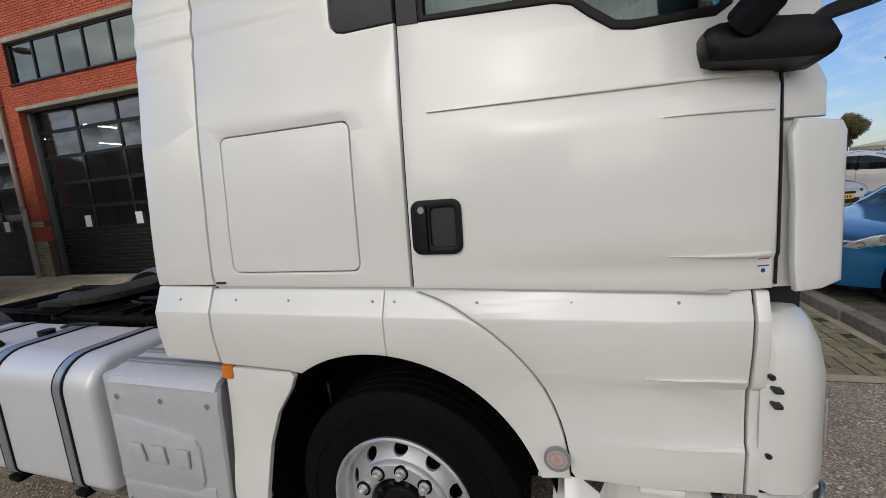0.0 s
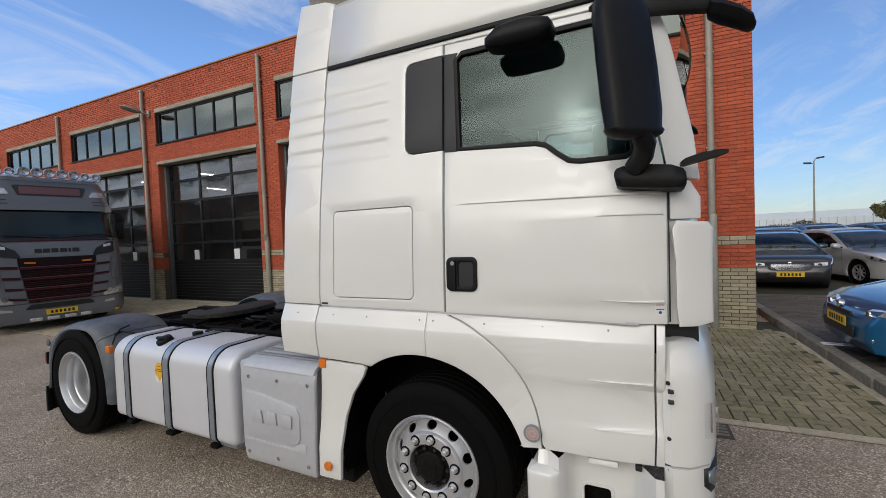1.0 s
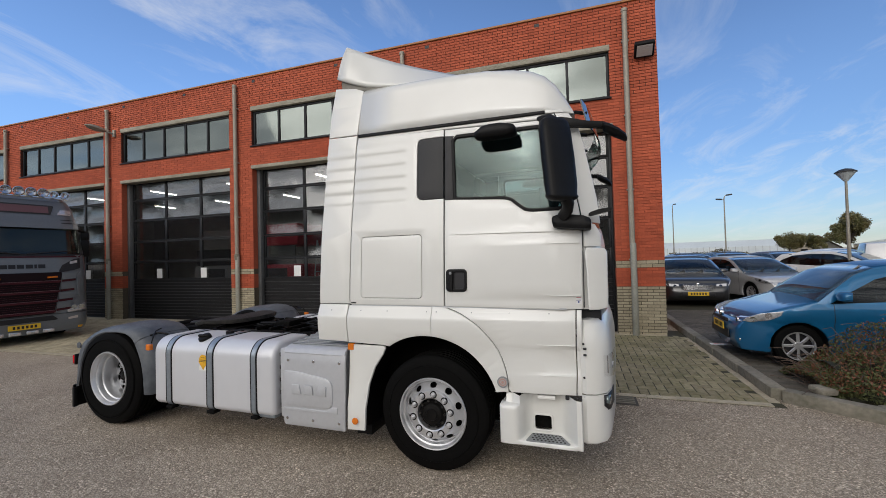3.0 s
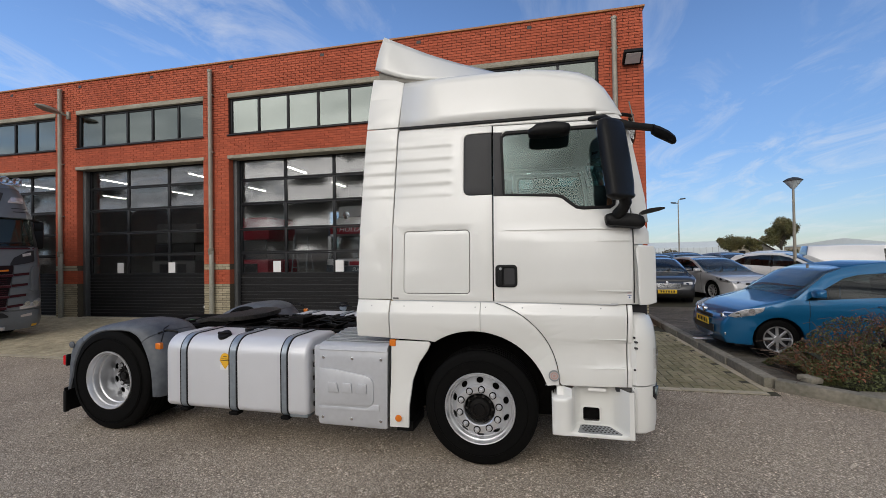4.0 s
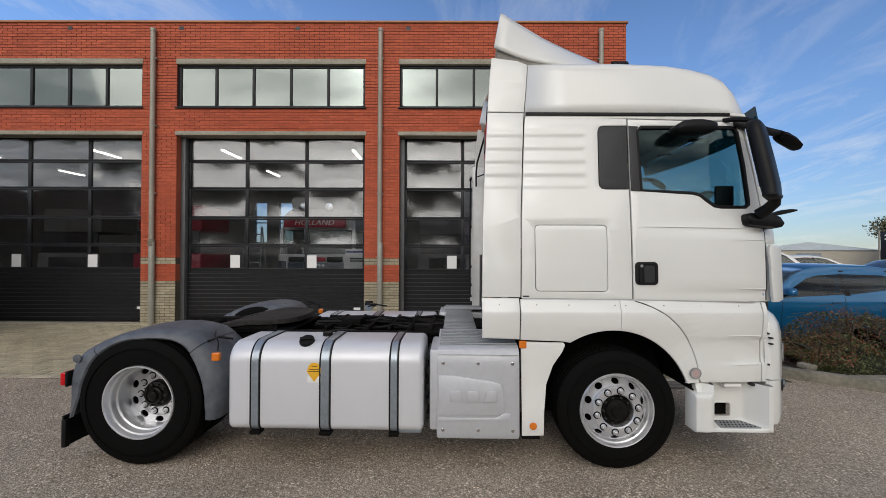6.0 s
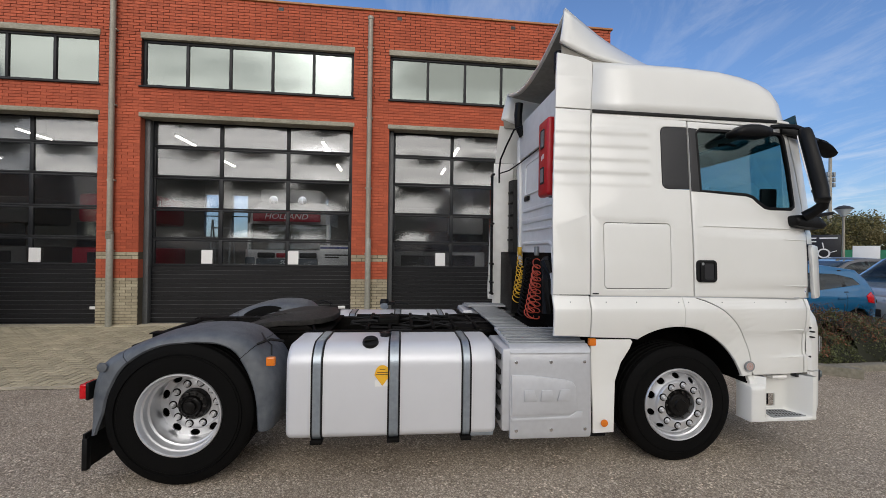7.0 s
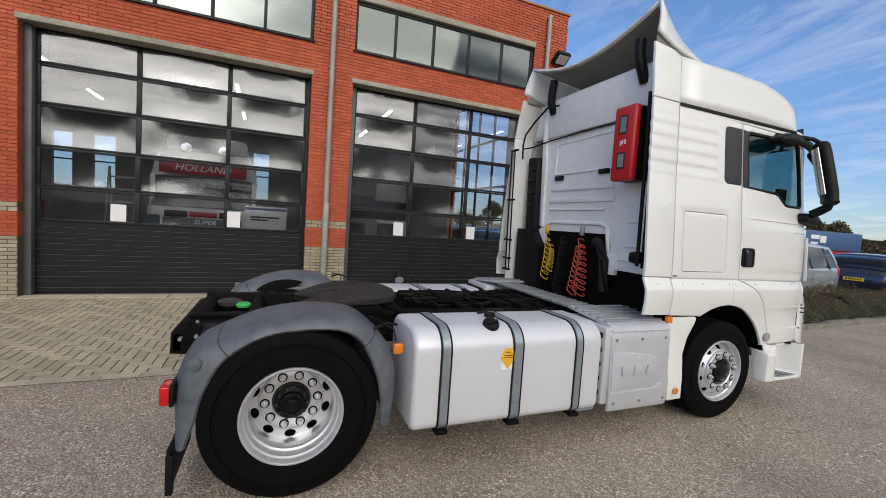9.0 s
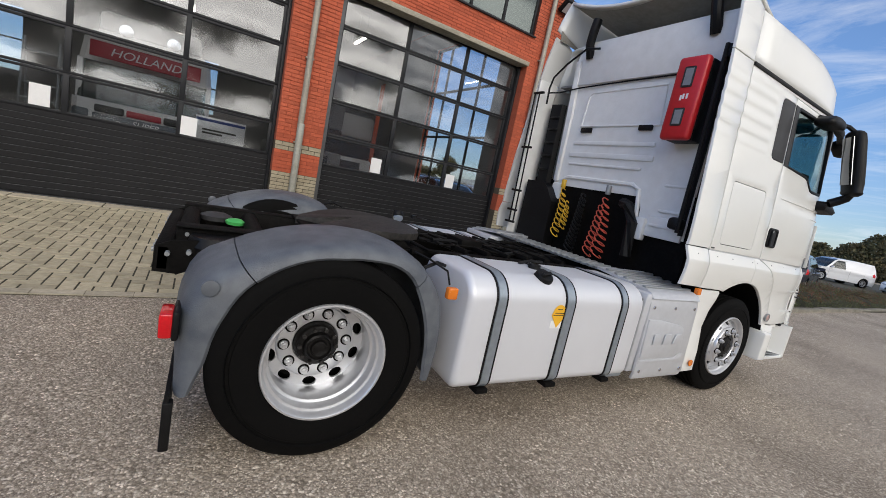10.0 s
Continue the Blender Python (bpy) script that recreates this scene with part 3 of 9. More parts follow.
def hall():
    wl = thing("wall_south", "orange-red brick hall front with grey brick plinth", "wall", YARD, kind="structure")
    for kind, mt in (("red", "mortar_red"), ("dark", "mortar_dark"), ("grey", "mortar_grey")):
        b = bmesh.new()
        for x0, x1, z0, z1, k in wall_regions():
            if k == kind:
                box(x0, x1, 0.010, 0.30, z0, z1, bm=b)
        part("backing", b, mt, wl, smooth=0)
    # brick reveals of the openings are closed by the wall's thickness; side and rear walls
    e = thing("wall_east", "brick side wall of the hall", "wall", YARD, kind="structure")
    for nm, xa, xb, mt, zt in (("brickwork", X_CORNER - 0.22, X_CORNER - 0.004, "brick_rest", Z_ROOF), ("plaster", X_CORNER - 0.25, X_CORNER - 0.222, "hall_wall", 6.39)):
        b = bmesh.new()
        for y0, y1, z0, z1 in ((0.305, 2.0, 0, zt), (5.9, 10.3, 0, zt), (10.9, 15.3, 0, zt), (2.0, 5.9, 0, 1.0), (2.0, 5.9, 5.7, zt), (10.3, 10.9, 0, 0.8), (10.3, 10.9, 5.0, zt)):
            box(xa, xb, y0, y1, z0, z1, bm=b)
        part(nm, b, mt, e, smooth=0)
    we = part("side_window", box(X_CORNER - 0.16, X_CORNER - 0.10, 2.0, 2.06, 1.0, 5.7, 0.005), "frame", e, "tall glazed side window")
    for y in (2.95, 3.95, 4.95, 5.84):
        part("mullion", box(X_CORNER - 0.158, X_CORNER - 0.102, y, y + 0.07, 1.0, 5.7, 0.005), "frame", we)
    for z in (1.0, 2.75, 4.2, 5.63):
        part("transom", box(X_CORNER - 0.155, X_CORNER - 0.105, 2.06, 5.84, z, z + 0.07, 0.005), "frame", we)
    part("pane", box(X_CORNER - 0.133, X_CORNER - 0.127, 2.06, 5.84, 1.02, 5.68), "lampcover", we, smooth=0).visible_shadow = False
    n = thing("wall_north", "grey rear wall of the hall with tall windows", "wall", YARD, kind="structure")
    b = bmesh.new()
    xs = [X_END, -15.27, -14.54, -13.83, -13.0, -7.29, -6.57, X_CORNER - 0.25]
    for i in range(0, len(xs), 2):
        box(xs[i], xs[i + 1], 15, 15.3, 0, 6.4, bm=b)
    box(X_END, X_CORNER - 0.25, 15.02, 15.28, 0, 2.2, bm=b)
    box(X_END, X_CORNER - 0.25, 15.02, 15.28, 4.5, 6.4, bm=b)
    part("plaster", b, "hall_wall", n, smooth=0)
    for x0, x1 in ((-15.27, -14.54), (-13.83, -13.0), (-7.29, -6.57)):
        part("pane", box(x0, x1, 15.14, 15.15, 2.2, 4.5), "acrylic", n, smooth=0).visible_shadow = False
        part("glazing_bar", box(x0, x1, 15.10, 15.138, 3.30, 3.36, 0.005), "frame", n)
    w = thing("wall_west", "end wall of the hall", "wall", YARD, kind="structure")
    part("plaster", box(X_END, X_END + 0.25, 0.31, 14.99, 0, 6.4), "hall_wall", w, smooth=0)
    fl = part("hall_floor", box(X_END, X_CORNER - 0.25, 0.29, 15, -0.15, 0.012), "hall_floor", smooth=0)
    fl.matrix_basis = YARD
    tagged(fl, "grey concrete workshop floor", "floor", kind="structure")
    c = part("ceiling", box(X_END, X_CORNER - 0.26, 0.31, 15.2, 6.4, 6.55), "hall_wall", smooth=0)
    c.matrix_basis = YARD
    tagged(c, "grey roof deck of the hall", "ceiling", kind="structure")
    rt = thing("trim", "thin orange-brown metal roof edge", "roof edge", YARD, kind="structure")
    for k in range(12):
        x0 = X_END + (X_CORNER + 0.04 - X_END) * k / 12
        x1 = X_END + (X_CORNER + 0.04 - X_END) * (k + 1) / 12
        part("edge_strip", box(x0 + 0.002, x1 - 0.002, -0.035, 0.32, Z_ROOF + 0.002, Z_ROOF + 0.045, 0.006), "roof_trim", rt)
    # weep holes high in the parapet
    for x in (-2.4, -4.93, -7.4, -10.0, -12.5, -15.0, -17.6, -20):
        part("weep_hole", box(x - 0.05, x + 0.05, -0.006, 0.008, 6.58, 6.65), "ink", rt)


hall()


def facade_window(i, x0, x1):
    """A five-light strip window in its opening, with concrete lintel and sill."""
    t = thing("window_%d" % i, "strip window with five panes in anthracite frames", "window", YARD, kind="structure")
    y0, y1 = 0.07, 0.13
    fr = bmesh.new()
    f = 0.055
    box(x0, x1, y0, y1, Z_W1 - f, Z_W1, 0.006, bm=fr)
    box(x0, x1, y0, y1, Z_W0, Z_W0 + f, 0.006, bm=fr)
    n = 5
    w = (x1 - x0) / n
    for k in range(n + 1):
        xc = x0 + k * w
        a, c = (xc, xc + f) if k == 0 else ((xc - f, xc) if k == n else (xc - f / 2, xc + f / 2))
        box(a, c, y0 - 0.003, y1 + 0.003, Z_W0 + f * 0.5, Z_W1 - f * 0.5, 0.006, bm=fr)
    part("window_frame", fr, "frame", t)
    for k in range(n):
        part("pane", box(x0 + k * w + 0.02, x0 + (k + 1) * w - 0.02, 0.097, 0.103, Z_W0 + 0.03, Z_W1 - 0.03), "pane", t, smooth=0).visible_shadow = False
    part("window_lintel", box(x0 - 0.02, x1 + 0.02, -0.012, 0.28, Z_W1 + 0.002, 5.93, 0.008), "concrete", t, "weathered concrete lintel")
    part("window_sill", box(x0 - 0.03, x1 + 0.03, -0.04, 0.12, Z_W0 - 0.035, Z_W0 - 0.002, 0.006), "frame", t)


RNG_PANE = random.Random(21)


def bulged_pane(x0, x1, y, z0, z1, amp):
    """Acrylic pane, drawn in a little at its middle."""
    b = bmesh.new()
    n, k = 8, 6
    skew = RNG_PANE.uniform(-0.25, 0.25)
    grid = []
    for side in (-1, 1):
        rows = []
        for j in range(k + 1):
            v = -1 + 2 * j / k
            row = []
            for i in range(n + 1):
                u = -1 + 2 * i / n
                h = amp * (1 - u ** 4) * (1 - v * v) * (1 + skew * u)
                row.append(b.verts.new((x0 + (x1 - x0) * i / n, y + side * 0.003 + h, z0 + (z1 - z0) * j / k)))
            rows.append(row)
        for j in range(k):
            for i in range(n):
                q = (rows[j][i], rows[j][i + 1], rows[j + 1][i + 1], rows[j + 1][i])
                b.faces.new(q if side < 0 else q[::-1])
        grid.append(rows)
    ring = [[r[0][i] for i in range(n + 1)] + [r[j][n] for j in range(1, k + 1)] + [r[k][i] for i in range(n - 1, -1, -1)] + [r[j][0] for j in range(k - 1, 0, -1)] for r in grid]
    for i in range(len(ring[0])):
        j = (i + 1) % len(ring[0])
        b.faces.new((ring[0][i], ring[1][i], ring[1][j], ring[0][j]))
    return b


def facade_door(i, x0, x1, papers=True):
    """A sectional door: glazed upper sections, ribbed lower section, steel jamb and concrete lintel."""
    t = thing("door_%d" % i, "closed anthracite sectional door with glazed upper rows", "door", YARD, kind="structure")
    part("door_lintel", box(x0 - 0.03, x1 + 0.03, -0.02, 0.28, Z_DOOR, 4.31, 0.008), "concrete", t, "weathered concrete lintel")
    part("jamb", box(x0 + 0.001, x0 + 0.10, 0.16, 0.29, 0, Z_DOOR - 0.002, 0.008), "door_jamb", t, "grey steel jamb")
    part("jamb", box(x1 - 0.05, x1 - 0.001, 0.2, 0.29, 0, Z_DOOR - 0.002, 0.008), "frame", t)
    xa, xb, y0, y1 = x0 + 0.07, x1 - 0.02, 0.30, 0.35
    rows = [1.21, 1.77, 2.40, 3.07, 3.70, 4.24]
    f = 0.075
    cols = [xa + (xb - xa) * k / 3 for k in range(4)]
    for r in range(5):
        fr = bmesh.new()
        box(xa, xb, y0, y1, rows[r] + 0.003, rows[r] + f * 0.55, 0.005, bm=fr)
        box(xa, xb, y0, y1, rows[r + 1] - f * 0.55, rows[r + 1] - 0.003, 0.005, bm=fr)
        for k, xc in enumerate(cols):
            a, c = (xc, xc + f) if k == 0 else ((xc - f, xc) if k == 3 else (xc - f / 2, xc + f / 2))
            box(a, c, y0 - 0.002, y1 + 0.002, rows[r] + 0.01, rows[r + 1] - 0.01, 0.005, bm=fr)
        sec = part("section_frame", fr, "frame", t)
        for k in range(3):
            part("pane", bulged_pane(cols[k] + 0.03, cols[k + 1] - 0.03, 0.325, rows[r] + 0.03, rows[r + 1] - 0.03, RNG_PANE.uniform(0.009, 0.015)), "acrylic", sec, smooth=60).visible_shadow = False
    for k in range(13):
        z = 0.03 + 1.18 * k / 13
        part("slat", box(xa, xb, y0 + 0.004, y1, z + 0.004, z + 1.18 / 13 - 0.004, 0.008, 1), "door_panel", t)
        if k:
            # lighter grey strip paints the light caught along the slat's edge
            part("slat_glint", box(xa + 0.01, xb - 0.01, y0 + 0.003, y0 + 0.02, z - 0.0025, z + 0.0025), "door_jamb", t, smooth=0)
    part("slat_backing", box(xa, xb, y0 + 0.02, y1 - 0.002, 0.02, 1.215), "ink", t, smooth=0)
    part("handle_plate", box(xb - 0.27, xb - 0.12, y0 - 0.012, y0 + 0.006, 0.30, 0.36, 0.005), "paper", t, "white plate with a dark knob")
    part("handle", cyl((xb - 0.29, y0 - 0.03, 0.33), (xb - 0.29, y0 + 0.01, 0.33), 0.02, seg=12), "ink", t)
    if papers:
        for px in (1.07, 2.83):
            pp = part("paper_notice", box(x0 + px, x0 + px + 0.22, 0.294, 0.2965, 1.26, 1.55), "paper", None, smooth=0)
            pp.matrix_basis = YARD
            tagged(pp, "blank white sheet taped to the glazed door", "notice", "door notices")


for i, (a, c) in enumerate(OPEN):
    facade_window(i + 1, a, c)
    facade_door(i + 1, a, c, i < 4)


def downpipe(x):
    t = thing("downpipe", "weathered zinc downpipe with a stouter guard pipe below", "downpipe", YARD, "downpipes on the facade")
    part("upper_pipe", cyl((x, -0.075, 1.80), (x, -0.075, 6.55), 0.052, seg=16), "zinc", t)
    part("collar", cyl((x, -0.075, 6.50), (x, -0.075, 6.57), 0.062, seg=16, bevel=0.01), "zinc", t)
    part("guard_pipe", cyl((x + 0.01, -0.075, 0.0), (x + 0.01, -0.075, 1.84), 0.060, seg=16, bevel=0.008), "steel_pipe", t, "weathered grey-brown guard pipe")
    for z in (0.55, 1.5, 2.9, 4.4, 5.9):
        part("bracket", box(x - 0.068, x + 0.068, -0.08, 0.004, z, z + 0.03, 0.004), "zinc", t)
    if x < -9:
        part("cast_joint", cyl((x, -0.075, 1.74), (x, -0.075, 1.9), 0.068, seg=16, bevel=0.01), "kerb", t)


for x in PIPES:
    downpipe(x)


def wall_lamp():
    t = thing("wall_lamp", "weathered grey street lamp head on a wall arm", "wall lamp", YARD)
    x = -15.5
    part("mount", box(x + 0.06, x + 0.16, -0.06, -0.002, 5.70, 5.92, 0.01), "zinc", t)
    part("arm", tube([(x + 0.1, -0.05, 5.80), (x + 0.06, -0.14, 5.82), (x + 0.02, -0.24, 5.84)], 0.025), "zinc", t)
    head = bmesh.new()
    loops = []
    for u, w, h0, h1 in ((0.0, 0.03, -0.02, 0.03), (0.12, 0.09, -0.05, 0.06), (0.35, 0.13, -0.07, 0.07), (0.6, 0.12, -0.05, 0.05), (0.72, 0.05, -0.01, 0.02)):
        loops.append([(x + 0.02 + s * w - u * 0.12, -0.20 - 0.72 * u, 5.84 + u * 0.10 + h) for s, h in ((-1, h0 * 0.3), (-0.6, h0), (0.6, h0), (1, h0 * 0.3), (0.6, h1), (-0.6, h1))])
    loft(loops, bm=head)
    part("head", head, "zinc", t)


wall_lamp()


def floodlight():
    t = thing("floodlight", "black floodlight tilted down on the brick corner", "floodlight", YARD)
    m = pose(-0.34, -0.17, 5.64, 52, 0, 0)
    part("housing", box(-0.18, 0.18, -0.05, 0.07, -0.15, 0.15, 0.02, m=m), "black", t)
    part("glass", box(-0.14, 0.14, -0.058, -0.048, -0.11, 0.11, m=m), "clear", t, smooth=0)
    part("bracket", box(-0.42, -0.30, -0.16, 0.0, 5.56, 5.66, 0.01), "black", t)


floodlight()


def tube_lights():
    for i in range(6):
        for j in range(3):
            x, y = -2.6 - 5 * i, 3.2 + 4 * j
            t = thing("ceiling_lamp", "lit twin fluorescent tubes hanging in the hall", "lamp", YARD, "hall lamps")
            part("housing", box(x - 0.06, x + 0.06, y - 0.75, y + 0.75, 5.52, 5.60, 0.01), "paper", t)
            part("tube", cyl((x - 0.03, y - 0.7, 5.49), (x - 0.03, y + 0.7, 5.49), 0.013, seg=8), "tube", t)
            part("tube", cyl((x + 0.03, y - 0.7, 5.49), (x + 0.03, y + 0.7, 5.49), 0.013, seg=8), "tube", t)
            part("hanger", tube([(x, y - 0.5, 5.60), (x, y - 0.5, 6.4)], 0.006, 6), "jamb", t)
            part("hanger", tube([(x, y + 0.5, 5.60), (x, y + 0.5, 6.4)], 0.006, 6), "jamb", t)


tube_lights()
# ---- the white tractor unit ----
def interp(v, table):
    return float(np.interp(v, [a for a, _ in table], [c for _, c in table]))


CAB_W = [(1.24, 1.172), (1.34, 1.170), (1.60, 1.158), (1.82, 1.142), (2.12, 1.112), (2.62, 1.068), (2.72, 1.056), (2.9, 1.035), (3.05, 1.01), (3.2, 0.985), (3.3, 0.97)]
SKIRT_W = [(0.25, 1.248), (0.42, 1.246), (0.55, 1.224), (0.66, 1.203), (0.8, 1.196), (0.95, 1.190), (1.06, 1.208), (1.12, 1.212), (1.185, 1.210), (1.200, 1.204), (1.262, 1.177), (1.28, 1.170)]


def bell(v, a, c, soft):
    return max(0.0, min(1.0, (v - a) / soft)) * max(0.0, min(1.0, (c - v) / soft))


def cab_w(x, z):
    w = interp(z, CAB_W)
    if x > 0.9:
        w -= 0.9 * (x - 0.9) ** 2
    if x < -0.15:  # pressed ribs of the sleeper side
        f = ((z - 2.10) / 0.105) % 1.0
        f = f / 0.34 if f < 0.34 else (1 - f) / 0.66
        w += 0.0065 * (f * f * (3 - 2 * f) - 0.5) * bell(z, 2.10, 2.63, 0.05) * max(0, min(1, (-0.185 - x) / 0.05))
        w += 0.004 * bell(z, 1.30, 1.56, 0.03)
    if x > 0.13:
        w += 0.010 * bell(z, 1.345, 1.80, 0.014) * max(0, min(1, (x - 0.2) / 0.5))
    return w


def skirt_w(x, z):
    w = interp(z, SKIRT_W)
    if x > 0.55:
        w -= 0.014 * bell(z, 0.80, 1.00, 0.02) * max(0, min(1, (x - 0.7) / 0.3))
    w -= 0.018 * max(0.0, min(1.0, (x - 0.3) / 0.35)) + 0.11 * max(0.0, x - 0.86)
    return w


RIBZ = [2.10 + 0.0132 * k for k in range(42)]
CURVEZ = [1.30, 1.315, 1.345, 1.361, 1.45, 1.54, 1.57, 1.62, 1.72, 1.784, 1.80, 1.9, 2.0]
SKZ = [1.185, 1.200, 0.45, 0.6, 0.78, 0.80, 0.82, 0.9, 0.98, 1.0, 1.02, 1.08, 1.12, 1.155, 1.19, 1.21, 1.235, 1.25]
FRONTX = [0.9, 0.95, 1.0, 1.05, 1.09]
WINDOW = [(0.215, 2.112), (0.60, 2.092), (0.655, 2.075), (0.70, 2.035), (0.755, 1.993), (0.80, 1.985), (0.985, 1.985), (1.006, 2.0), (1.008, 2.03), (0.985, 2.30), (0.948, 2.56), (0.93, 2.585), (0.90, 2.59), (0.225, 2.595), (0.198, 2.57)]


def grow(poly, d):
    cx = sum(p[0] for p in poly) / len(poly)
    cz = sum(p[1] for p in poly) / len(poly)
    out = []
    n = len(poly)
    for i, (x, z) in enumerate(poly):
        a, c = Vector(poly[i - 1]), Vector(poly[(i + 1) % n])
        t = (c - a).normalized()
        nrm = Vector((t.y, -t.x))
        if nrm.dot(Vector((x - cx, z - cz))) < 0:
            nrm = -nrm
        out.append((x + nrm.x * d, z + nrm.y * d))
    return out


def wheel_arch(a0, a1, r=0.570, n=16):
    return arc(-0.03, 0.48, r, a0, a1, n)


def well_shell(s):
    """Moulded step well: a front post, a hollow with a rounded back and a slanting cheek, closed by a floor with a lip."""
    post = [(0.543, 1.10), (0.543, 1.238), (0.552, 1.247), (0.640, 1.252), (0.664, 1.246)]
    deep = [(0.684, 1.222), (0.706, 1.150), (0.722, 1.100), (0.742, 1.086), (0.764, 1.084), (0.892, 1.084), (0.945, 1.084), (0.972, 1.092), (0.990, 1.110), (1.020, 1.158), (1.058, 1.222)]
    cheek = [(1.068, 1.236), (1.098, 1.238), (1.104, 1.230), (1.104, 1.10)]
    rows = []
    for z, f, shrink in ((0.322, 0.0, 0.012), (0.330, 0.0, 0.0), (0.348, 0.0, 0.0), (0.356, 0.06, 0.0), (0.358, 0.92, 0.0), (0.366, 1.0, 0.0), (0.380, 1.0, 0.0), (0.494, 1.0, 0.0), (0.560, 1.0, 0.0), (0.584, 1.0, 0.0), (0.592, 1.0, 0.008), (0.602, 1.0, 0.055), (0.660, 1.0, 0.085)):
        row = [(x, y - shrink) for x, y in post]
        row += [(x, y * f + 1.245 * (1 - f) - (shrink if f < 1 else 0)) for x, y in deep]
        row += [(x, y - (shrink if f < 1 else 0)) for x, y in cheek]
        if z > 0.60:
            row = [(0.60 + (x - 0.60) * 0.4 if x < 0.68 else x, y) for x, y in row]
        rows.append([(x, s * y, z) for x, y in row])
    b = bmesh.new()
    vs = [[b.verts.new(p) for p in r] for r in rows]
    hole = len(post) + 4
    for a in range(len(vs) - 1):
        for c in range(len(vs[0]) - 1):
            if a == 6 and c == hole:
                continue
            q = (vs[a][c], vs[a][c + 1], vs[a + 1][c + 1], vs[a + 1][c])
            b.faces.new(q if s > 0 else q[::-1])
    return b


def cab_side(truck, s):
    """Panels of one flank; s is -1 on the near side and 1 on the far side."""
    near = s < 0
    # rear air flap
    part("side_flap", sheet([(-1.008, 1.288), (-0.718, 1.288), (-0.712, 1.9), (-0.685, 2.60), (-0.678, 2.722), (-0.962, 2.728), (-0.985, 2.3), (-1.003, 1.84)],
                            surf=cab_w, side=s, zcuts=RIBZ + CURVEZ), "white", truck)
    part("upper_flap", sheet([(-0.962, 2.736), (-0.677, 2.731), (-0.655, 2.95), (-0.640, 3.13), (-0.72, 3.165), (-0.925, 3.195), (-0.945, 3.0)],
                             surf=cab_w, side=s, zcuts=[2.8, 2.9, 3.0, 3.1]), "white", truck)
    hatch = rrect(-0.603, -0.066, 1.338, 1.835, 0.028)
    side_body = [(-0.710, 1.282), (0.117, 1.278), (0.117, 2.113), (-0.06, 2.113), (-0.09, 2.120), (-0.108, 2.140), (-0.112, 2.165), (-0.110, 2.565), (-0.103, 2.595), (-0.085, 2.612),
                 (-0.06, 2.616), (0.117, 2.616), (0.117, 2.672), (-0.668, 2.690), (-0.676, 2.60), (-0.704, 1.9)]
    part("sleeper_side", sheet(side_body, [grow(hatch, 0.004)], surf=cab_w, side=s, zcuts=RIBZ + CURVEZ, xcuts=[-0.4, -0.27, -0.24, -0.225, -0.21, -0.195, -0.18, -0.15]), "white", truck)
    part("locker_hatch", sheet(hatch, surf=cab_w, side=s, zcuts=CURVEZ, bevel=0.004), "white", truck)
    part("blind_window", sheet([(0.114, 2.117), (-0.06, 2.117), (-0.088, 2.124), (-0.103, 2.142), (-0.107, 2.165), (-0.106, 2.565), (-0.099, 2.592), (-0.083, 2.608), (-0.06, 2.612), (0.114, 2.612)],
                               surf=cab_w, side=s, zcuts=[2.2, 2.3, 2.4, 2.5], bevel=0.003), "satin", truck, "dark grey blind panel")
    # door
    door_out = [(0.127, 1.276), (1.128, 1.265), (1.136, 1.80), (1.126, 1.95), (1.062, 2.30), (0.990, 2.640), (0.127, 2.668)]
    hole = grow(WINDOW, 0.020)
    door = part("door", sheet(door_out, [hole], surf=cab_w, side=s, zcuts=CURVEZ + [2.1, 2.2, 2.3, 2.4, 2.5], xcuts=FRONTX + [0.4, 0.7, 0.8]), "white", truck)
    part("window_trim", sheet(grow(WINDOW, 0.019), [grow(WINDOW, -0.004)], surf=cab_w, side=s, zcuts=[2.1, 2.3, 2.5], lift=0.004, bevel=0.003, depth=0.03), "black", door)
    part("pillar_trim", sheet([(0.129, 2.100), (0.199, 2.096), (0.182, 2.57), (0.205, 2.608), (0.129, 2.614)], surf=cab_w, side=s, zcuts=[2.2, 2.3, 2.4, 2.5], lift=0.005, bevel=0.002, depth=0.012), "satin", door)
    g = part("window_glass", sheet(grow(WINDOW, 0.004), surf=cab_w, side=s, zcuts=[2.1, 2.2, 2.3, 2.4, 2.5], xcuts=[0.9, 0.95], lift=-0.012, depth=0.004, bevel=0), "cabglass", door)
    g.visible_shadow = False
    # pressed lines that fade out towards the rear
    for pts in (((0.21, 1.826), (1.12, 1.808), (1.12, 1.824)), ((0.86, 1.728), (1.12, 1.722), (1.12, 1.738)), ((0.87, 1.366), (1.118, 1.352), (1.118, 1.366))):
        part("pressed_line", sheet(list(pts), surf=cab_w, side=s, lift=0.007, depth=0.012, bevel=0.003, xcuts=FRONTX + [0.4, 0.6, 0.75]), "white", door)
    # recessed handle
    hd = rrect(0.139, 0.306, 1.388, 1.560, 0.030)
    hnd = part("door_handle", sheet(hd, [rrect(0.205, 0.285, 1.412, 1.535, 0.015)], surf=cab_w, side=s, lift=0.012, depth=0.016, bevel=0.005), "black", door, "black plastic handle recess")
    part("handle_cup", sheet(rrect(0.200, 0.290, 1.408, 1.540, 0.015), surf=cab_w, side=s, lift=0.0035, depth=0.002, bevel=0), "ink", hnd)
    part("grip", sheet(rrect(0.162, 0.196, 1.395, 1.545, 0.012), surf=cab_w, side=s, lift=0.024, depth=0.014, bevel=0.004), "black", hnd)
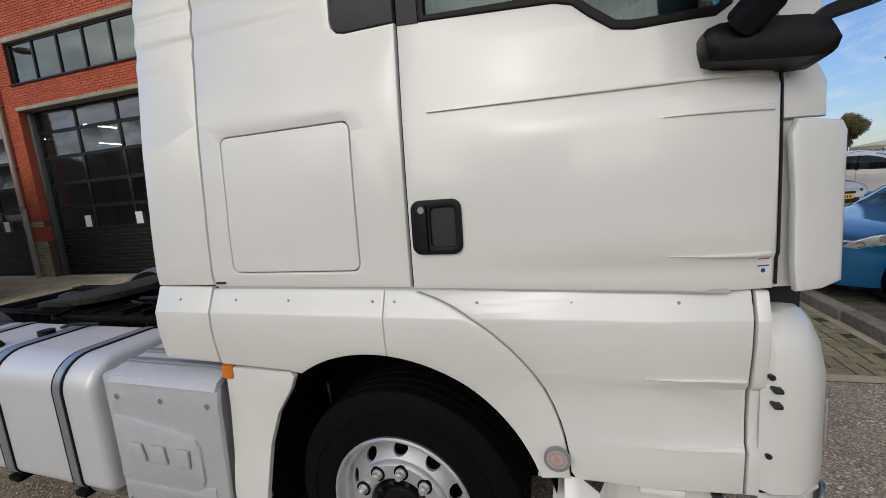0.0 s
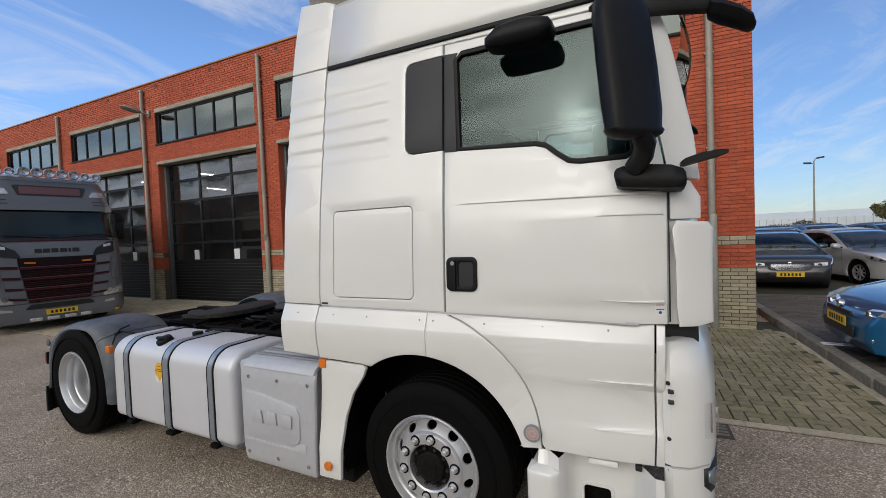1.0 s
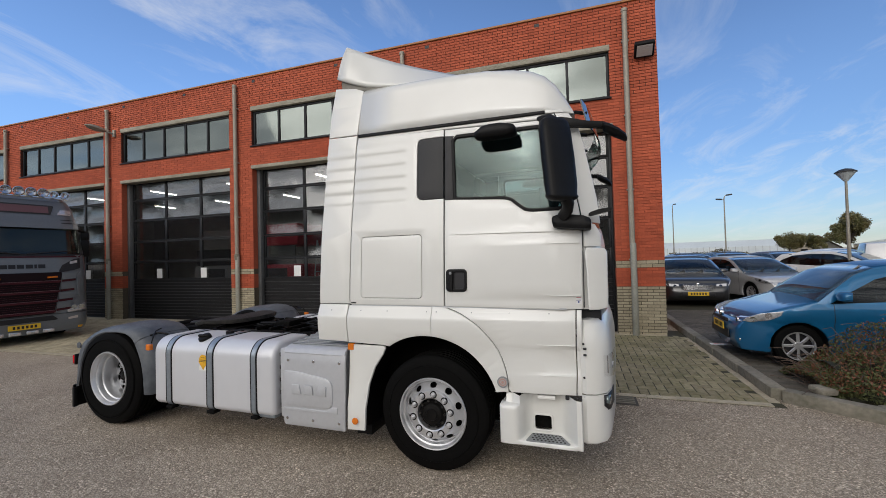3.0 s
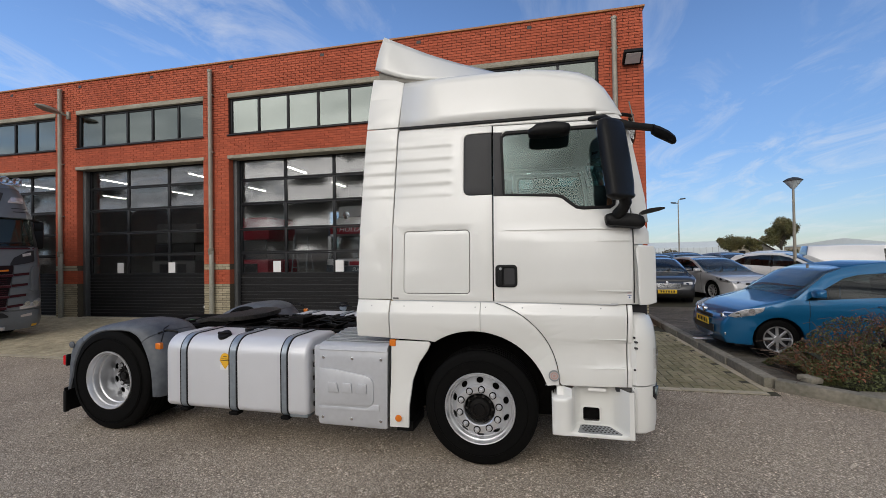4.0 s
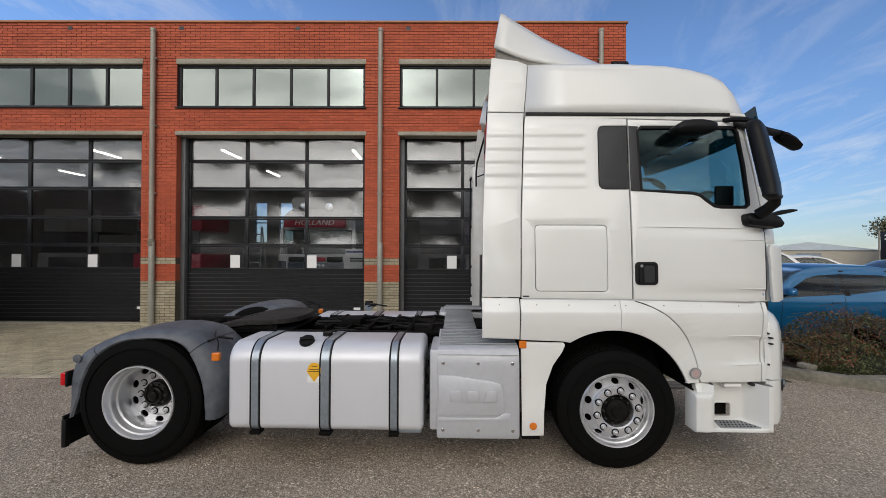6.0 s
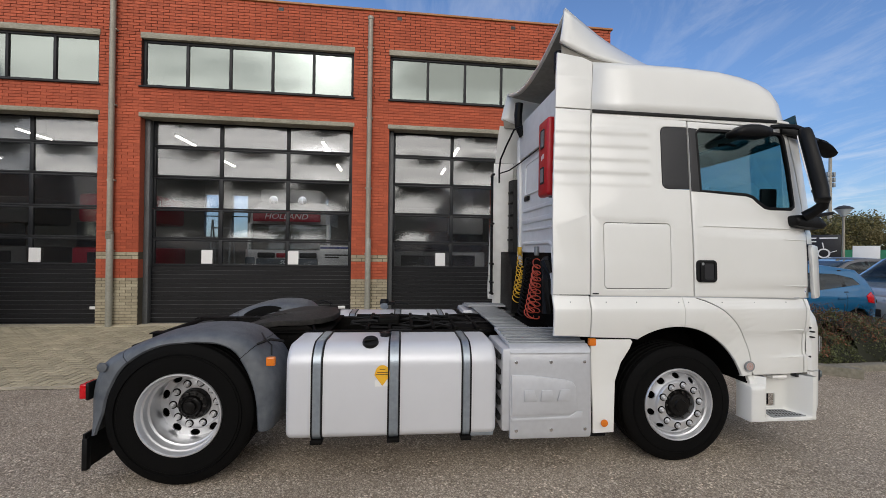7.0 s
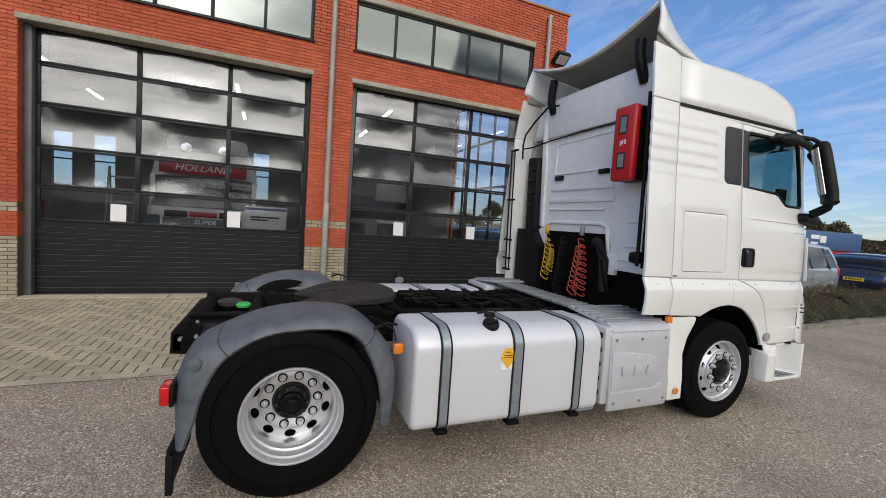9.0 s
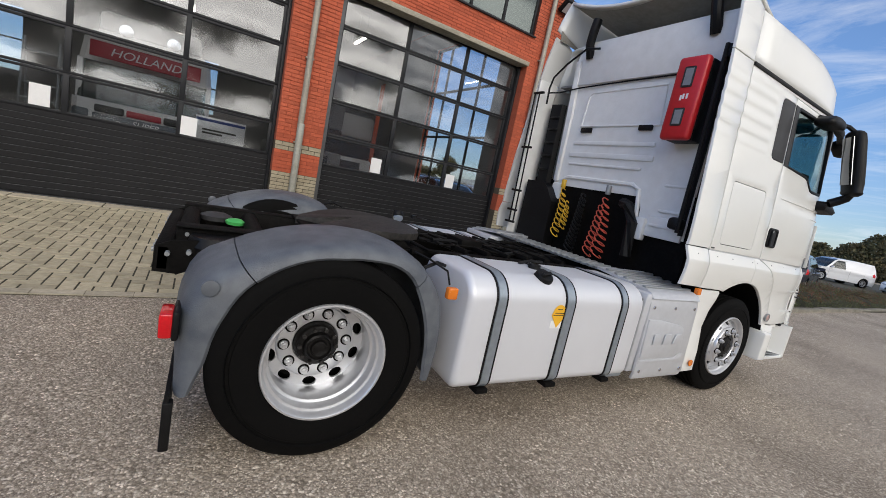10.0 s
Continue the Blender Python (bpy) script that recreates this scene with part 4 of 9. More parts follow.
    part("lock", cyl((0.180, s * 1.176, 1.53), (0.180, s * 1.186, 1.53), 0.011, seg=12), "jamb", hnd)
    # black strip under the roof
    part("roof_strip", sheet([(-0.664, 2.704), (0.905, 2.690), (0.905, 2.712), (-0.664, 2.728)], surf=cab_w, side=s, xcuts=FRONTX, lift=0.010, depth=0.02, bevel=0.004), "black", truck)
    part("strip_cap", sheet([(0.909, 2.690), (1.04, 2.686), (1.028, 2.708), (0.909, 2.714)], surf=cab_w, side=s, xcuts=FRONTX, lift=0.006, depth=0.02, bevel=0.004), "white", truck)
    part("door_header", sheet([(-0.664, 2.676), (0.117, 2.676), (0.98, 2.650), (0.97, 2.686), (0.90, 2.688), (-0.664, 2.702)], surf=cab_w, side=s, xcuts=FRONTX, lift=-0.004, depth=0.02), "white", truck)
    # lower rear corner below the flap
    part("rear_skirt", sheet([(-1.008, 0.985), (-0.728, 0.975), (-0.728, 1.280), (-1.010, 1.283)], surf=skirt_w, side=s, zcuts=SKZ), "white", truck)
    # wheel arch, in two pieces
    part("arch_panel", sheet([(-0.720, 1.273), (-0.720, 0.972), (-0.405, 0.962)] + wheel_arch(124, 85.1) + [(0.0195, 1.270)], surf=skirt_w, side=s, zcuts=SKZ), "white", truck)
    part("arch_panel", sheet([(0.0215, 1.270)] + wheel_arch(84.9, 19)[0:] + [(0.500, 0.664), (0.600, 0.666)] + arc(0.0, 0.68, 0.597, 2, 76, 14) + [(0.125, 1.268)], surf=skirt_w, side=s, zcuts=SKZ), "white", truck)
    part("step_cover", sheet([(0.618, 0.668), (1.066, 0.672), (1.072, 0.80), (1.072, 1.02), (1.078, 1.262), (0.135, 1.268)] + arc(0.0, 0.68, 0.603, 75, 1, 14), surf=skirt_w, side=s, zcuts=SKZ, xcuts=[0.75, 0.85]), "white", truck)
    for pts in (((0.815, 1.016), (1.066, 1.004), (1.066, 1.018)), ((0.84, 0.798), (1.068, 0.800), (1.068, 0.814))):
        part("pressed_line", sheet(list(pts), surf=skirt_w, side=s, lift=0.008, depth=0.012, bevel=0.003), "white", truck)
    part("corner_strip", sheet([(1.072, 0.674), (1.104, 0.674), (1.112, 1.00), (1.118, 1.258), (1.085, 1.260), (1.079, 1.02), (1.078, 0.8)], surf=skirt_w, side=s, zcuts=SKZ, lift=0.004), "white", truck)
    part("ledge", sheet([(-0.70, 1.268), (1.02, 1.262), (1.02, 1.274), (-0.70, 1.282)], surf=lambda x, z: 1.166, side=s, depth=0.03, bevel=0), "shield", truck)
    for x in (-0.88, -0.60, -0.36, -0.02, 0.06, 0.34, 0.62, 0.90):
        w = skirt_w(x, 1.235)
        part("bolt", cyl((x, s * (w - 0.01), 1.225), (x, s * (w + 0.0025), 1.2365), 0.0045, seg=8), "jamb", truck)
    # skirt behind the front wheel
    part("side_skirt", sheet([(-0.716, 0.277), (-0.557, 0.282), (-0.552, 0.45), (-0.530, 0.645), (-0.480, 0.780), (-0.408, 0.884), (-0.386, 0.935), (-0.40, 0.952), (-0.716, 0.955)], surf=skirt_w, side=s, zcuts=SKZ, lift=-0.004), "white", truck)
    part("marker_lamp", sheet(rrect(-0.730, -0.676, 0.908, 0.962, 0.008), surf=skirt_w, side=s, lift=0.004, depth=0.03, bevel=0.006), "orange", truck, "amber side marker lamp")
    part("reflector", cyl((-0.637, s * 1.250, 0.355), (-0.637, s * 1.260, 0.355), 0.027, seg=24, bevel=0.003), "orange", truck, "round amber reflector")
    ind = part("indicator", cyl((0.563, s * 1.185, 0.741), (0.563, s * 1.206, 0.741), 0.036, seg=28, bevel=0.007), "clear", truck, "round clear side indicator")
    for r0, r1, mt in ((0.0, 0.010, "bulb"), (0.019, 0.025, "bulb"), (0.032, 0.040, "jamb")):
        part("lens_ring", lathe([(r0, 0.0), (r0, 0.012), (r1, 0.012), (r1, 0.0)], 28, pose(0.563, s * 1.196, 0.741, 90 * (1 if near else -1))), mt, ind)
    # inner wheel house
    b = bmesh.new()
    rows = []
    for x, z in [(-0.56, 0.30)] + arc(-0.03, 0.48, 0.60, 165, 12, 18) + [(0.56, 0.62)]:
        rows.append([(x, s * 1.185, z), (x, s * 0.70, z)])
    loft(rows, False, False, bm=b, closed=False)
    box(-0.62, 0.60, s * 0.66 if near else s * 0.64, s * 0.64 if near else s * 0.66, 0.25, 1.12, bm=b)
    part("wheel_house", b, "dirt_shade_black", truck)
    part("mudflap", box(-0.70, -0.56, s * 1.12 if near else s * 0.80, s * 0.80 if near else s * 1.12, 0.20, 0.285, 0.004), "black", truck)
    # step well under the door
    st = part("step_well", well_shell(s), "white", truck, smooth=50)
    part("hole_rim", sheet(rrect(0.756, 0.900, 0.373, 0.501, 0.024), [rrect(0.770, 0.886, 0.387, 0.487, 0.016)], surf=lambda x, z: 1.084, side=s, lift=0.006, depth=0.012, bevel=0.004), "white", st)
    # black plate behind the opening, in place of its shaded depth
    part("well_hole_shade", box(0.758, 0.898, min(s * 1.0, s * 1.02), max(s * 1.0, s * 1.02), 0.376, 0.498), "dirt_shade_black", st)
    tread = [(0.722, 1.232), (0.748, 1.110), (0.775, 1.096), (0.930, 1.096), (0.955, 1.106), (1.020, 1.226), (1.012, 1.236), (0.73, 1.238)]
    td = part("tread", loft([[(x, s * y, z) for x, y in tread] for z in (0.352, 0.361)]), "jamb", st, "perforated metal tread")
    for j in range(4):
        for k in range(10):
            x, y = 0.762 + 0.026 * k + 0.013 * (j % 2), 1.122 + 0.031 * j
            if x < 0.945 + 0.45 * (y - 1.11):
                part("tread_hole", cyl((x, s * y, 0.360), (x, s * y, 0.3635), 0.0075, seg=8), "ink", td)
    part("well_lamp", box(0.80, 0.925, min(s * 1.10, s * 1.16), max(s * 1.10, s * 1.16), 0.628, 0.656, 0.008), "white_in", st)
    part("hinge_block", box(0.992, 1.018, min(s * 1.12, s * 1.17), max(s * 1.12, s * 1.17), 0.640, 0.664, 0.004), "ink", st)
    part("drain_hole", cyl((1.026, s * 1.140, 0.478), (1.030, s * 1.156, 0.478), 0.009, seg=10), "ink", st)
    # wind deflector on the front corner
    part("corner_deflector", sheet([(1.168, 1.262), (1.235, 1.262), (1.295, 1.275), (1.300, 1.66), (1.285, 1.685), (1.165, 1.695), (1.150, 1.66), (1.160, 1.52), (1.160, 1.34)],
                                   surf=lambda x, z: 1.165 - 1.15 * max(0, x - 1.12) ** 1.5 - (z - 1.3) * 0.06, side=s, xcuts=[1.18, 1.2, 1.22, 1.24, 1.26, 1.28], zcuts=[1.4, 1.5], depth=0.03, bevel=0.008), "white", truck)
    # dark strip, with a dark sheet behind, colours in the shade of the door gap
    part("door_edge_gap", sheet([(1.134, 1.275), (1.140, 1.275), (1.143, 1.80), (1.141, 1.87), (1.138, 1.86), (1.139, 1.80)], surf=cab_w, side=s, zcuts=CURVEZ, lift=-0.002, depth=0.01, bevel=0), "ink", truck)
    part("corner_fill", sheet([(1.140, 1.265), (1.165, 1.265), (1.165, 1.80), (1.143, 1.80)], surf=lambda x, z: cab_w(x, z) - 0.05, side=s, depth=0.02), "ink", truck)
    part("corner_upper", sheet([(1.144, 1.70), (1.26, 1.70), (1.262, 1.79), (1.225, 1.86), (1.146, 1.88)], surf=lambda x, z: cab_w(x, z) - 0.004, side=s, xcuts=[1.17, 1.2, 1.23], depth=0.03), "white", truck)
    part("a_pillar", sheet([(1.134, 1.95), (1.142, 1.885), (1.262, 1.865), (1.244, 2.05), (1.208, 2.235), (1.168, 2.44), (1.146, 2.53), (1.118, 2.61), (1.07, 2.68), (0.975, 2.685), (1.0, 2.63), (1.072, 2.30)], surf=cab_w, side=s, zcuts=[2.0, 2.15, 2.3, 2.45, 2.6], xcuts=[1.03, 1.06, 1.1, 1.14, 1.18, 1.21, 1.24], depth=0.05), "white", truck)


def front_loop(z, xo, w, d=0.03):
    """Plan outline of the cab's nose at one height: outer line and an inner return."""
    pts = [(1.132, -w), (1.19, -w + 0.012), (1.255, -w + 0.075), (1.285, -w + 0.19), (1.305, -w + 0.36), (1.335, -0.5), (1.35, -0.25), (1.355, 0)]
    pts = [(x + (xo if x > 1.28 else xo * max(0, (x - 1.132) / 0.148)), y) for x, y in pts]
    full = pts + [(x, -y) for x, y in pts[-2::-1]]
    return [(x, y, z) for x, y in full] + [(x - d, y * 0.985, z) for x, y in full[::-1]]


def cab_front(truck):
    b = loft([front_loop(z, xo, w) for z, xo, w in ((0.345, -0.010, 1.15), (0.36, 0.004, 1.168), (0.42, 0.012, 1.176), (0.682, 0.014, 1.174))])
    part("bumper", b, "white", truck, "white painted bumper")
    b = loft([front_loop(z, xo, w) for z, xo, w in ((0.690, 0.016, 1.168), (0.75, 0.022, 1.166), (1.02, 0.020, 1.162), (1.10, 0.008, 1.148), (1.155, -0.008, 1.120), (1.185, -0.035, 1.09), (1.19, -0.06, 1.05))])
    part("headlamp_panel", b, "white", truck)
    b = loft([front_loop(z, xo, w) for z, xo, w in ((1.262, -0.02, 1.10), (1.5, -0.02, 1.09), (1.75, -0.04, 1.075), (1.85, -0.06, 1.06))])
    part("front_panel", b, "white", truck)
    b = loft([front_loop(z, xo, w, 0.012) for z, xo, w in ((1.855, -0.065, 1.055), (2.2, -0.15, 1.01), (2.5, -0.24, 0.965), (2.66, -0.29, 0.94))], False, False)
    for v in b.verts:
        if v.co.x < 1.1 - (v.co.z - 1.855) * 0.16:
            v.co.x = 1.1 - (v.co.z - 1.855) * 0.16
    part("windscreen", b, "cabglass", truck).visible_shadow = False
    for s in (-1, 1):
        line = ((1.240, 1.128), (1.267, 1.096), (1.292, 1.040), (1.307, 0.980), (1.326, 0.830))
        hl = part("headlamp", loft([[(x - 0.030, s * (y - 0.020), z0) for z0 in (0.818 - 0.008 * k, 0.842 - 0.012 * k, 0.92, 0.948)] for k, (x, y) in enumerate(line)], False, False, closed=False), "lampinner", truck, "grey-green headlamp behind a clear lens")
        sol = hl.modifiers.new("thick", "SOLIDIFY")
        sol.thickness, sol.offset = 0.03, 0
        for y, z, r in ((1.055, 0.885, 0.030), (1.075, 0.835, 0.016), (0.95, 0.88, 0.055)):
            x = 1.345 - 0.95 * max(0, y - 0.96) if y > 0.96 else 1.318
            x -= 0.016
            part("reflector_bowl", lathe([(r, 0.02), (r * 1.08, 0.018), (r * 0.8, 0.0), (r * 0.45, -0.004), (0.0, 0.010)], 20, pose(x - 0.012, s * (y - 0.004), z, 0, 90, 0) @ pose(0, 0, 0, s * (-42 if y > 1.0 else -20), 0, 0)), "chrome", hl)
        part("lamp_divider", tube([(line[1][0] + 0.010, s * line[1][1], 0.825), (line[1][0] + 0.010, s * line[1][1], 0.945)], 0.004, 6), "chrome", hl)
        part("lamp_cover", loft([[(x + 0.009, s * (y + 0.009), z0) for z0 in (0.812 - 0.008 * k, 0.838 - 0.012 * k, 0.92, 0.954)] for k, (x, y) in enumerate(line)], False, False, closed=False), "lampcover", hl).visible_shadow = False
        fog = part("fog_lamp", loft([[(x, s * y, z) for z in (0.585 - d, 0.62 - d, 0.678)] for x, y, d in ((1.256, 1.124, -0.02), (1.272, 1.092, 0.012), (1.292, 1.036, 0.02), (1.322, 0.85, 0.02))], False, False, closed=False), "ink", truck)
        fog.modifiers.new("thick", "SOLIDIFY").thickness = 0.03
        part("fog_lens", loft([[(x, s * y, z) for z in (0.615 - d, 0.637, 0.671)] for x, y, d in ((1.268, 1.125, -0.012), (1.282, 1.098, 0.008), (1.298, 1.062, 0.0))], False, False, closed=False), "lampinner", fog).modifiers.new("thick", "SOLIDIFY").thickness = 0.012
        for z in (1.03, 0.80, 0.67):
            part("bolt", cyl((1.122, s * 1.13, z), (1.122, s * 1.165, z), 0.008, seg=8), "ink", truck)
        for z in (1.0, 0.957):
            part("slot", box(1.120, 1.142, min(s * 1.15, s * 1.186), max(s * 1.15, s * 1.186), z - 0.006, z + 0.006, 0.004), "ink", truck)
    # dark box added behind the panel gap to give it the look of shade
    part("gap_shade_box", box(0.95, 1.25, -1.0, 1.0, 1.10, 1.27, 0.02), "ink", truck)


def cab_roof(truck):
    prof = [(-0.636, 3.165), (-0.3, 3.168), (0.1, 3.165), (0.45, 3.145), (0.66, 3.118), (0.80, 3.082), (0.90, 3.026), (0.98, 2.948), (1.045, 2.855), (1.095, 2.755), (1.11, 2.705)]
    loops = []
    for x, zt in prof:
        zb = 2.700
        wb = cab_w(min(x, 1.0), 2.72) - 0.004 - (0.10 * max(0, x - 0.95) / 0.15)
        fl = max(0.0, 1 - max(0, x - 0.5) / 0.6)
        zs = zt - 0.10 * fl - (1 - fl) * 0.5 * (zt - zb)
        ws = wb - (interp(2.72, CAB_W) - interp(zs, CAB_W)) * (0.75 + 0.9 * (1 - fl))
        half = [(wb, zb), (wb + (ws - wb) * 0.25, zb + (zs - zb) * 0.3), (wb + (ws - wb) * 0.6, zb + (zs - zb) * 0.65), (ws, zs)]
        half += [(ws - 0.13 * (1 - math.cos(q)), zs + (zt - zs) * math.sin(q)) for q in (0.3, 0.6, 0.9, 1.2, 1.5)]
        half += [(ws * 0.6, zt + 0.012), (ws * 0.3, zt + 0.018), (0.0, zt + 0.02)]
        lp = [(x, -q, v) for q, v in half] + [(x, q, v) for q, v in half[-2::-1]]
        if x < -0.6:
            lp = [(-0.672 + (v - 2.70) * 0.085, y, v) for _, y, v in lp]
        loops.append(lp)
    b = loft(loops, False, False, closed=False)
    rf = part("roof", b, "white", truck, smooth=50)
    so = rf.modifiers.new("thick", "SOLIDIFY")
    so.thickness, so.offset = 0.03, -1
    # air deflector: a scoop whose cheeks rise to a horn at the rear corners
    ridge_y = [(-0.86, 0.935), (-0.82, 0.915), (-0.43, 0.75), (-0.03, 0.63), (0.27, 0.54), (0.60, 0.43)]
    ridge_z = [(-0.86, 3.596), (-0.84, 3.590), (-0.70, 3.540), (-0.49, 3.468), (-0.22, 3.388), (-0.02, 3.338), (0.22, 3.280), (0.42, 3.228), (0.60, 3.182)]
    base_y = [(-0.91, 0.992), (-0.39, 0.960), (0.10, 0.84), (0.60, 0.48)]
    base_z = [(-0.91, 3.284), (-0.80, 3.236), (-0.65, 3.186), (-0.39, 3.150), (0.10, 3.155), (0.60, 3.165)]
    top = []
    for i in range(15):
        x = 0.60 - 1.46 * i / 14
        t = i / 14
        row = []
        for k in range(17):
            u = abs(k - 8) / 8
            zc = 3.178 + 0.012 * math.sin(math.pi * t) + 0.205 * t
            row.append((x + (0.02 * u if i == 14 else 0), (k - 8) / 8 * (interp(x, ridge_y) - 0.012), zc + (interp(x, ridge_z) - 0.006 - zc) * u ** 1.8))
        top.append(row)
    sp = part("air_deflector", loft(top, False, False, closed=False), "white", truck, smooth=60)
    so = sp.modifiers.new("thick", "SOLIDIFY")
    so.thickness, so.offset = 0.030, -1
    for s in (-1, 1):
        rows = []
        for i in range(17):
            f = i / 16
            xb, xt = -0.905 + 1.50 * f, -0.842 + 1.44 * f
            yb, zb, yt, zt = interp(xb, base_y), interp(xb, base_z), interp(xt, ridge_y), interp(xt, ridge_z)
            rows.append([(xb + (xt - xb) * q, s * (yb + (yt - yb) * q + 0.018 * math.sin(math.pi * q) * (1 - f)), zb + (zt - zb) * q) for q in [j / 7 for j in range(8)]])
        ck = part("deflector_cheek", loft(rows, False, False, closed=False), "white", truck, smooth=60)
        so = ck.modifiers.new("thick", "SOLIDIFY")
        so.thickness, so.offset = 0.022, 1 if s > 0 else -1
        part("deflector_shade", sheet([(-0.875, 3.165), (-0.885, 3.272), (-0.78, 3.228), (-0.64, 3.184), (-0.42, 3.158), (-0.45, 3.14)], surf=lambda x, z: 0.955, side=s, depth=0.01, bevel=0), "lining", truck)
    part("deflector_lining", loft([[(x + 0.012, y * 0.96, z - 0.055) for x, y, z in row] for row in top[4:]], False, False, closed=False), "lining", truck, smooth=60)
    for y in (0.56, -0.74):
        part("deflector_strut", tube([(-0.745, y, 2.96), (-0.80, y, 3.08), (-0.81, y * 0.97, 3.20), (-0.80, y * 0.95, 3.33)], 0.046, 10), "black", truck)


def cab_back(truck):
    """Rear wall of the cab with its pressed ribs, cut-out and fittings."""
    b = bmesh.new()
    out = [(-0.96, 1.29), (-0.60, 1.29), (-0.57, 1.255), (-0.52, 1.262), (-0.50, 1.50), (-0.465, 1.60), (0.575, 1.60), (0.60, 1.52), (0.66, 1.50), (0.66, 1.62), (0.66, 2.30), (0.70, 2.36), (0.74, 2.98), (0.70, 3.13), (-0.90, 3.13)]
    vs = [b.verts.new((-0.735, y, z)) for y, z in out]
    ed = [b.edges.new((vs[i], vs[(i + 1) % len(vs)])) for i in range(len(vs))]
    bmesh.ops.triangle_fill(b, use_beauty=True, use_dissolve=False, edges=ed)
    ret = bmesh.ops.extrude_face_region(b, geom=b.faces[:])
    bmesh.ops.translate(b, vec=(0.03, 0, 0), verts=[v for v in ret["geom"] if isinstance(v, bmesh.types.BMVert)])
    bw = part("cab_back", b, "white_in", truck, "white rear wall with dust and pressed ribs")
    for z, y0, y1, h in ((1.845, -0.40, 0.50, 0.012), (1.945, -0.50, 0.52, 0.026), (2.07, -0.48, 0.50, 0.020), (1.725, -0.90, -0.68, 0.010), (1.505, -0.92, -0.68, 0.012)):
        part("pressed_rib", box(-0.752, -0.734, y0, y1, z - h, z + h, 0.008), "white_in", bw)
    part("upper_panel", box(-0.757, -0.734, -0.92, 0.66, 2.685, 3.10, 0.010), "white_in", bw)
    part("panel_bead", tube([(-0.737, 0.46, 2.23), (-0.737, 0.44, 2.56), (-0.737, 0.40, 2.59), (-0.737, -0.44, 2.60), (-0.737, -0.47, 2.24)], 0.009, 6), "white_in", bw)
    part("panel_shelf", box(-0.750, -0.734, -0.47, 0.47, 2.235, 2.255, 0.007), "white_in", bw)
    part("frame_rib", tube([(-0.737, -0.50, 1.30), (-0.737, -0.44, 1.66), (-0.737, -0.36, 1.70), (-0.737, 0.45, 1.70), (-0.737, 0.54, 1.66)], 0.022), "white_in", bw)
    part("corner_post", prism([(0.60, 1.64), (0.655, 1.64), (0.69, 2.36), (0.735, 2.95), (0.66, 2.95), (0.62, 2.36)], 0.735, 0.765, m=Matrix(((0, 0, -1, 0), (1, 0, 0, 0), (0, 1, 0, 0), (0, 0, 0, 1))), bevel=0.006), "white_in", bw)
    for y, z in ((0.36, 2.20), (-0.34, 2.22)):
        part("latch", box(-0.765, -0.735, y - 0.07, y + 0.07, z - 0.025, z + 0.025, 0.008), "black", bw)
    part("lower_plate", box(-0.765, -0.736, -0.95, -0.60, 1.27, 1.45, 0.01), "white_in", bw)
    part("lower_flange", box(-0.78, -0.735, -0.95, -0.64, 1.36, 1.385, 0.006), "white_in", bw)
    part("bracket_tab", box(-0.80, -0.735, -0.62, -0.52, 1.22, 1.42, 0.012), "white_in", bw)
    # black box added under the cut-out to draw the bay's deep shade
    part("bay_shade", box(-0.72, -0.66, -1.0, 1.0, 0.75, 1.66), "dirt_shade_black", truck)
    # far side: black air duct between wall and flap
    dk = part("air_duct", loft([[(x, y, z) for x, y in ((-0.74, 0.70 + o), (-0.80, 0.72 + o), (-0.82, 0.86 + o), (-0.74, 0.90 + o))] for z, o in ((0.95, 0.0), (1.4, 0.0), (2.0, 0.02), (2.42, 0.04), (2.48, 0.04))]), "black", truck)
    part("duct_foot", loft([[(-0.74, 0.46 + o, z), (-0.88, 0.46 + o, z), (-0.90, 0.92, z), (-0.74, 0.92, z)] for z, o in ((0.90, 0.0), (1.40, 0.02), (1.55, 0.14), (1.60, 0.22))]), "black", dk)
    for z in (1.75, 1.9, 2.05, 2.2, 2.33):
        part("duct_rib", box(-0.835, -0.80, 0.74, 0.87, z - 0.012, z + 0.012, 0.006), "black", dk)
    part("inner_flap", box(-0.99, -0.74, 0.985, 1.0, 0.84, 2.72, 0.004), "white_in", truck)
    # black seal tubes along the near flap
    part("seal_tube", tube([(-0.82, -0.975, 1.33), (-0.82, -0.965, 2.0), (-0.82, -0.935, 2.78)], 0.020), "black", truck)
    part("seal_tube", tube([(-0.91, -0.995, 1.35), (-0.91, -0.985, 2.0), (-0.90, -0.955, 2.80)], 0.016), "black", truck)
    part("seal_clamp", box(-0.90, -0.78, -1.0, -0.94, 2.70, 2.80, 0.012), "black", truck)
    part("rubber_stop", box(-0.93, -0.80, -1.0, -0.90, 1.37, 1.47, 0.03), "black", truck)
    # rack of thin black rails on the far flap
    for y in (0.90, 0.975):
        part("rack_rail", tube([(-1.015, y + 0.03, 2.56), (-1.02, y, 1.85), (-1.02, y - 0.03, 1.08)], 0.009, 8), "black", truck)
    for z in (2.56, 1.95, 1.45, 1.22, 1.08):
        part("rack_rung", box(-1.03, -1.0, 0.86, 1.02, z - 0.012, z + 0.012, 0.005), "black", truck)
    part("cable", tube([(-0.80, 0.40, 3.02), (-0.86, 0.52, 3.02), (-0.90, 0.72, 2.88), (-0.94, 0.84, 2.74), (-0.95, 0.86, 2.62), (-0.95, 0.85, 2.45)], 0.011), "black", truck)
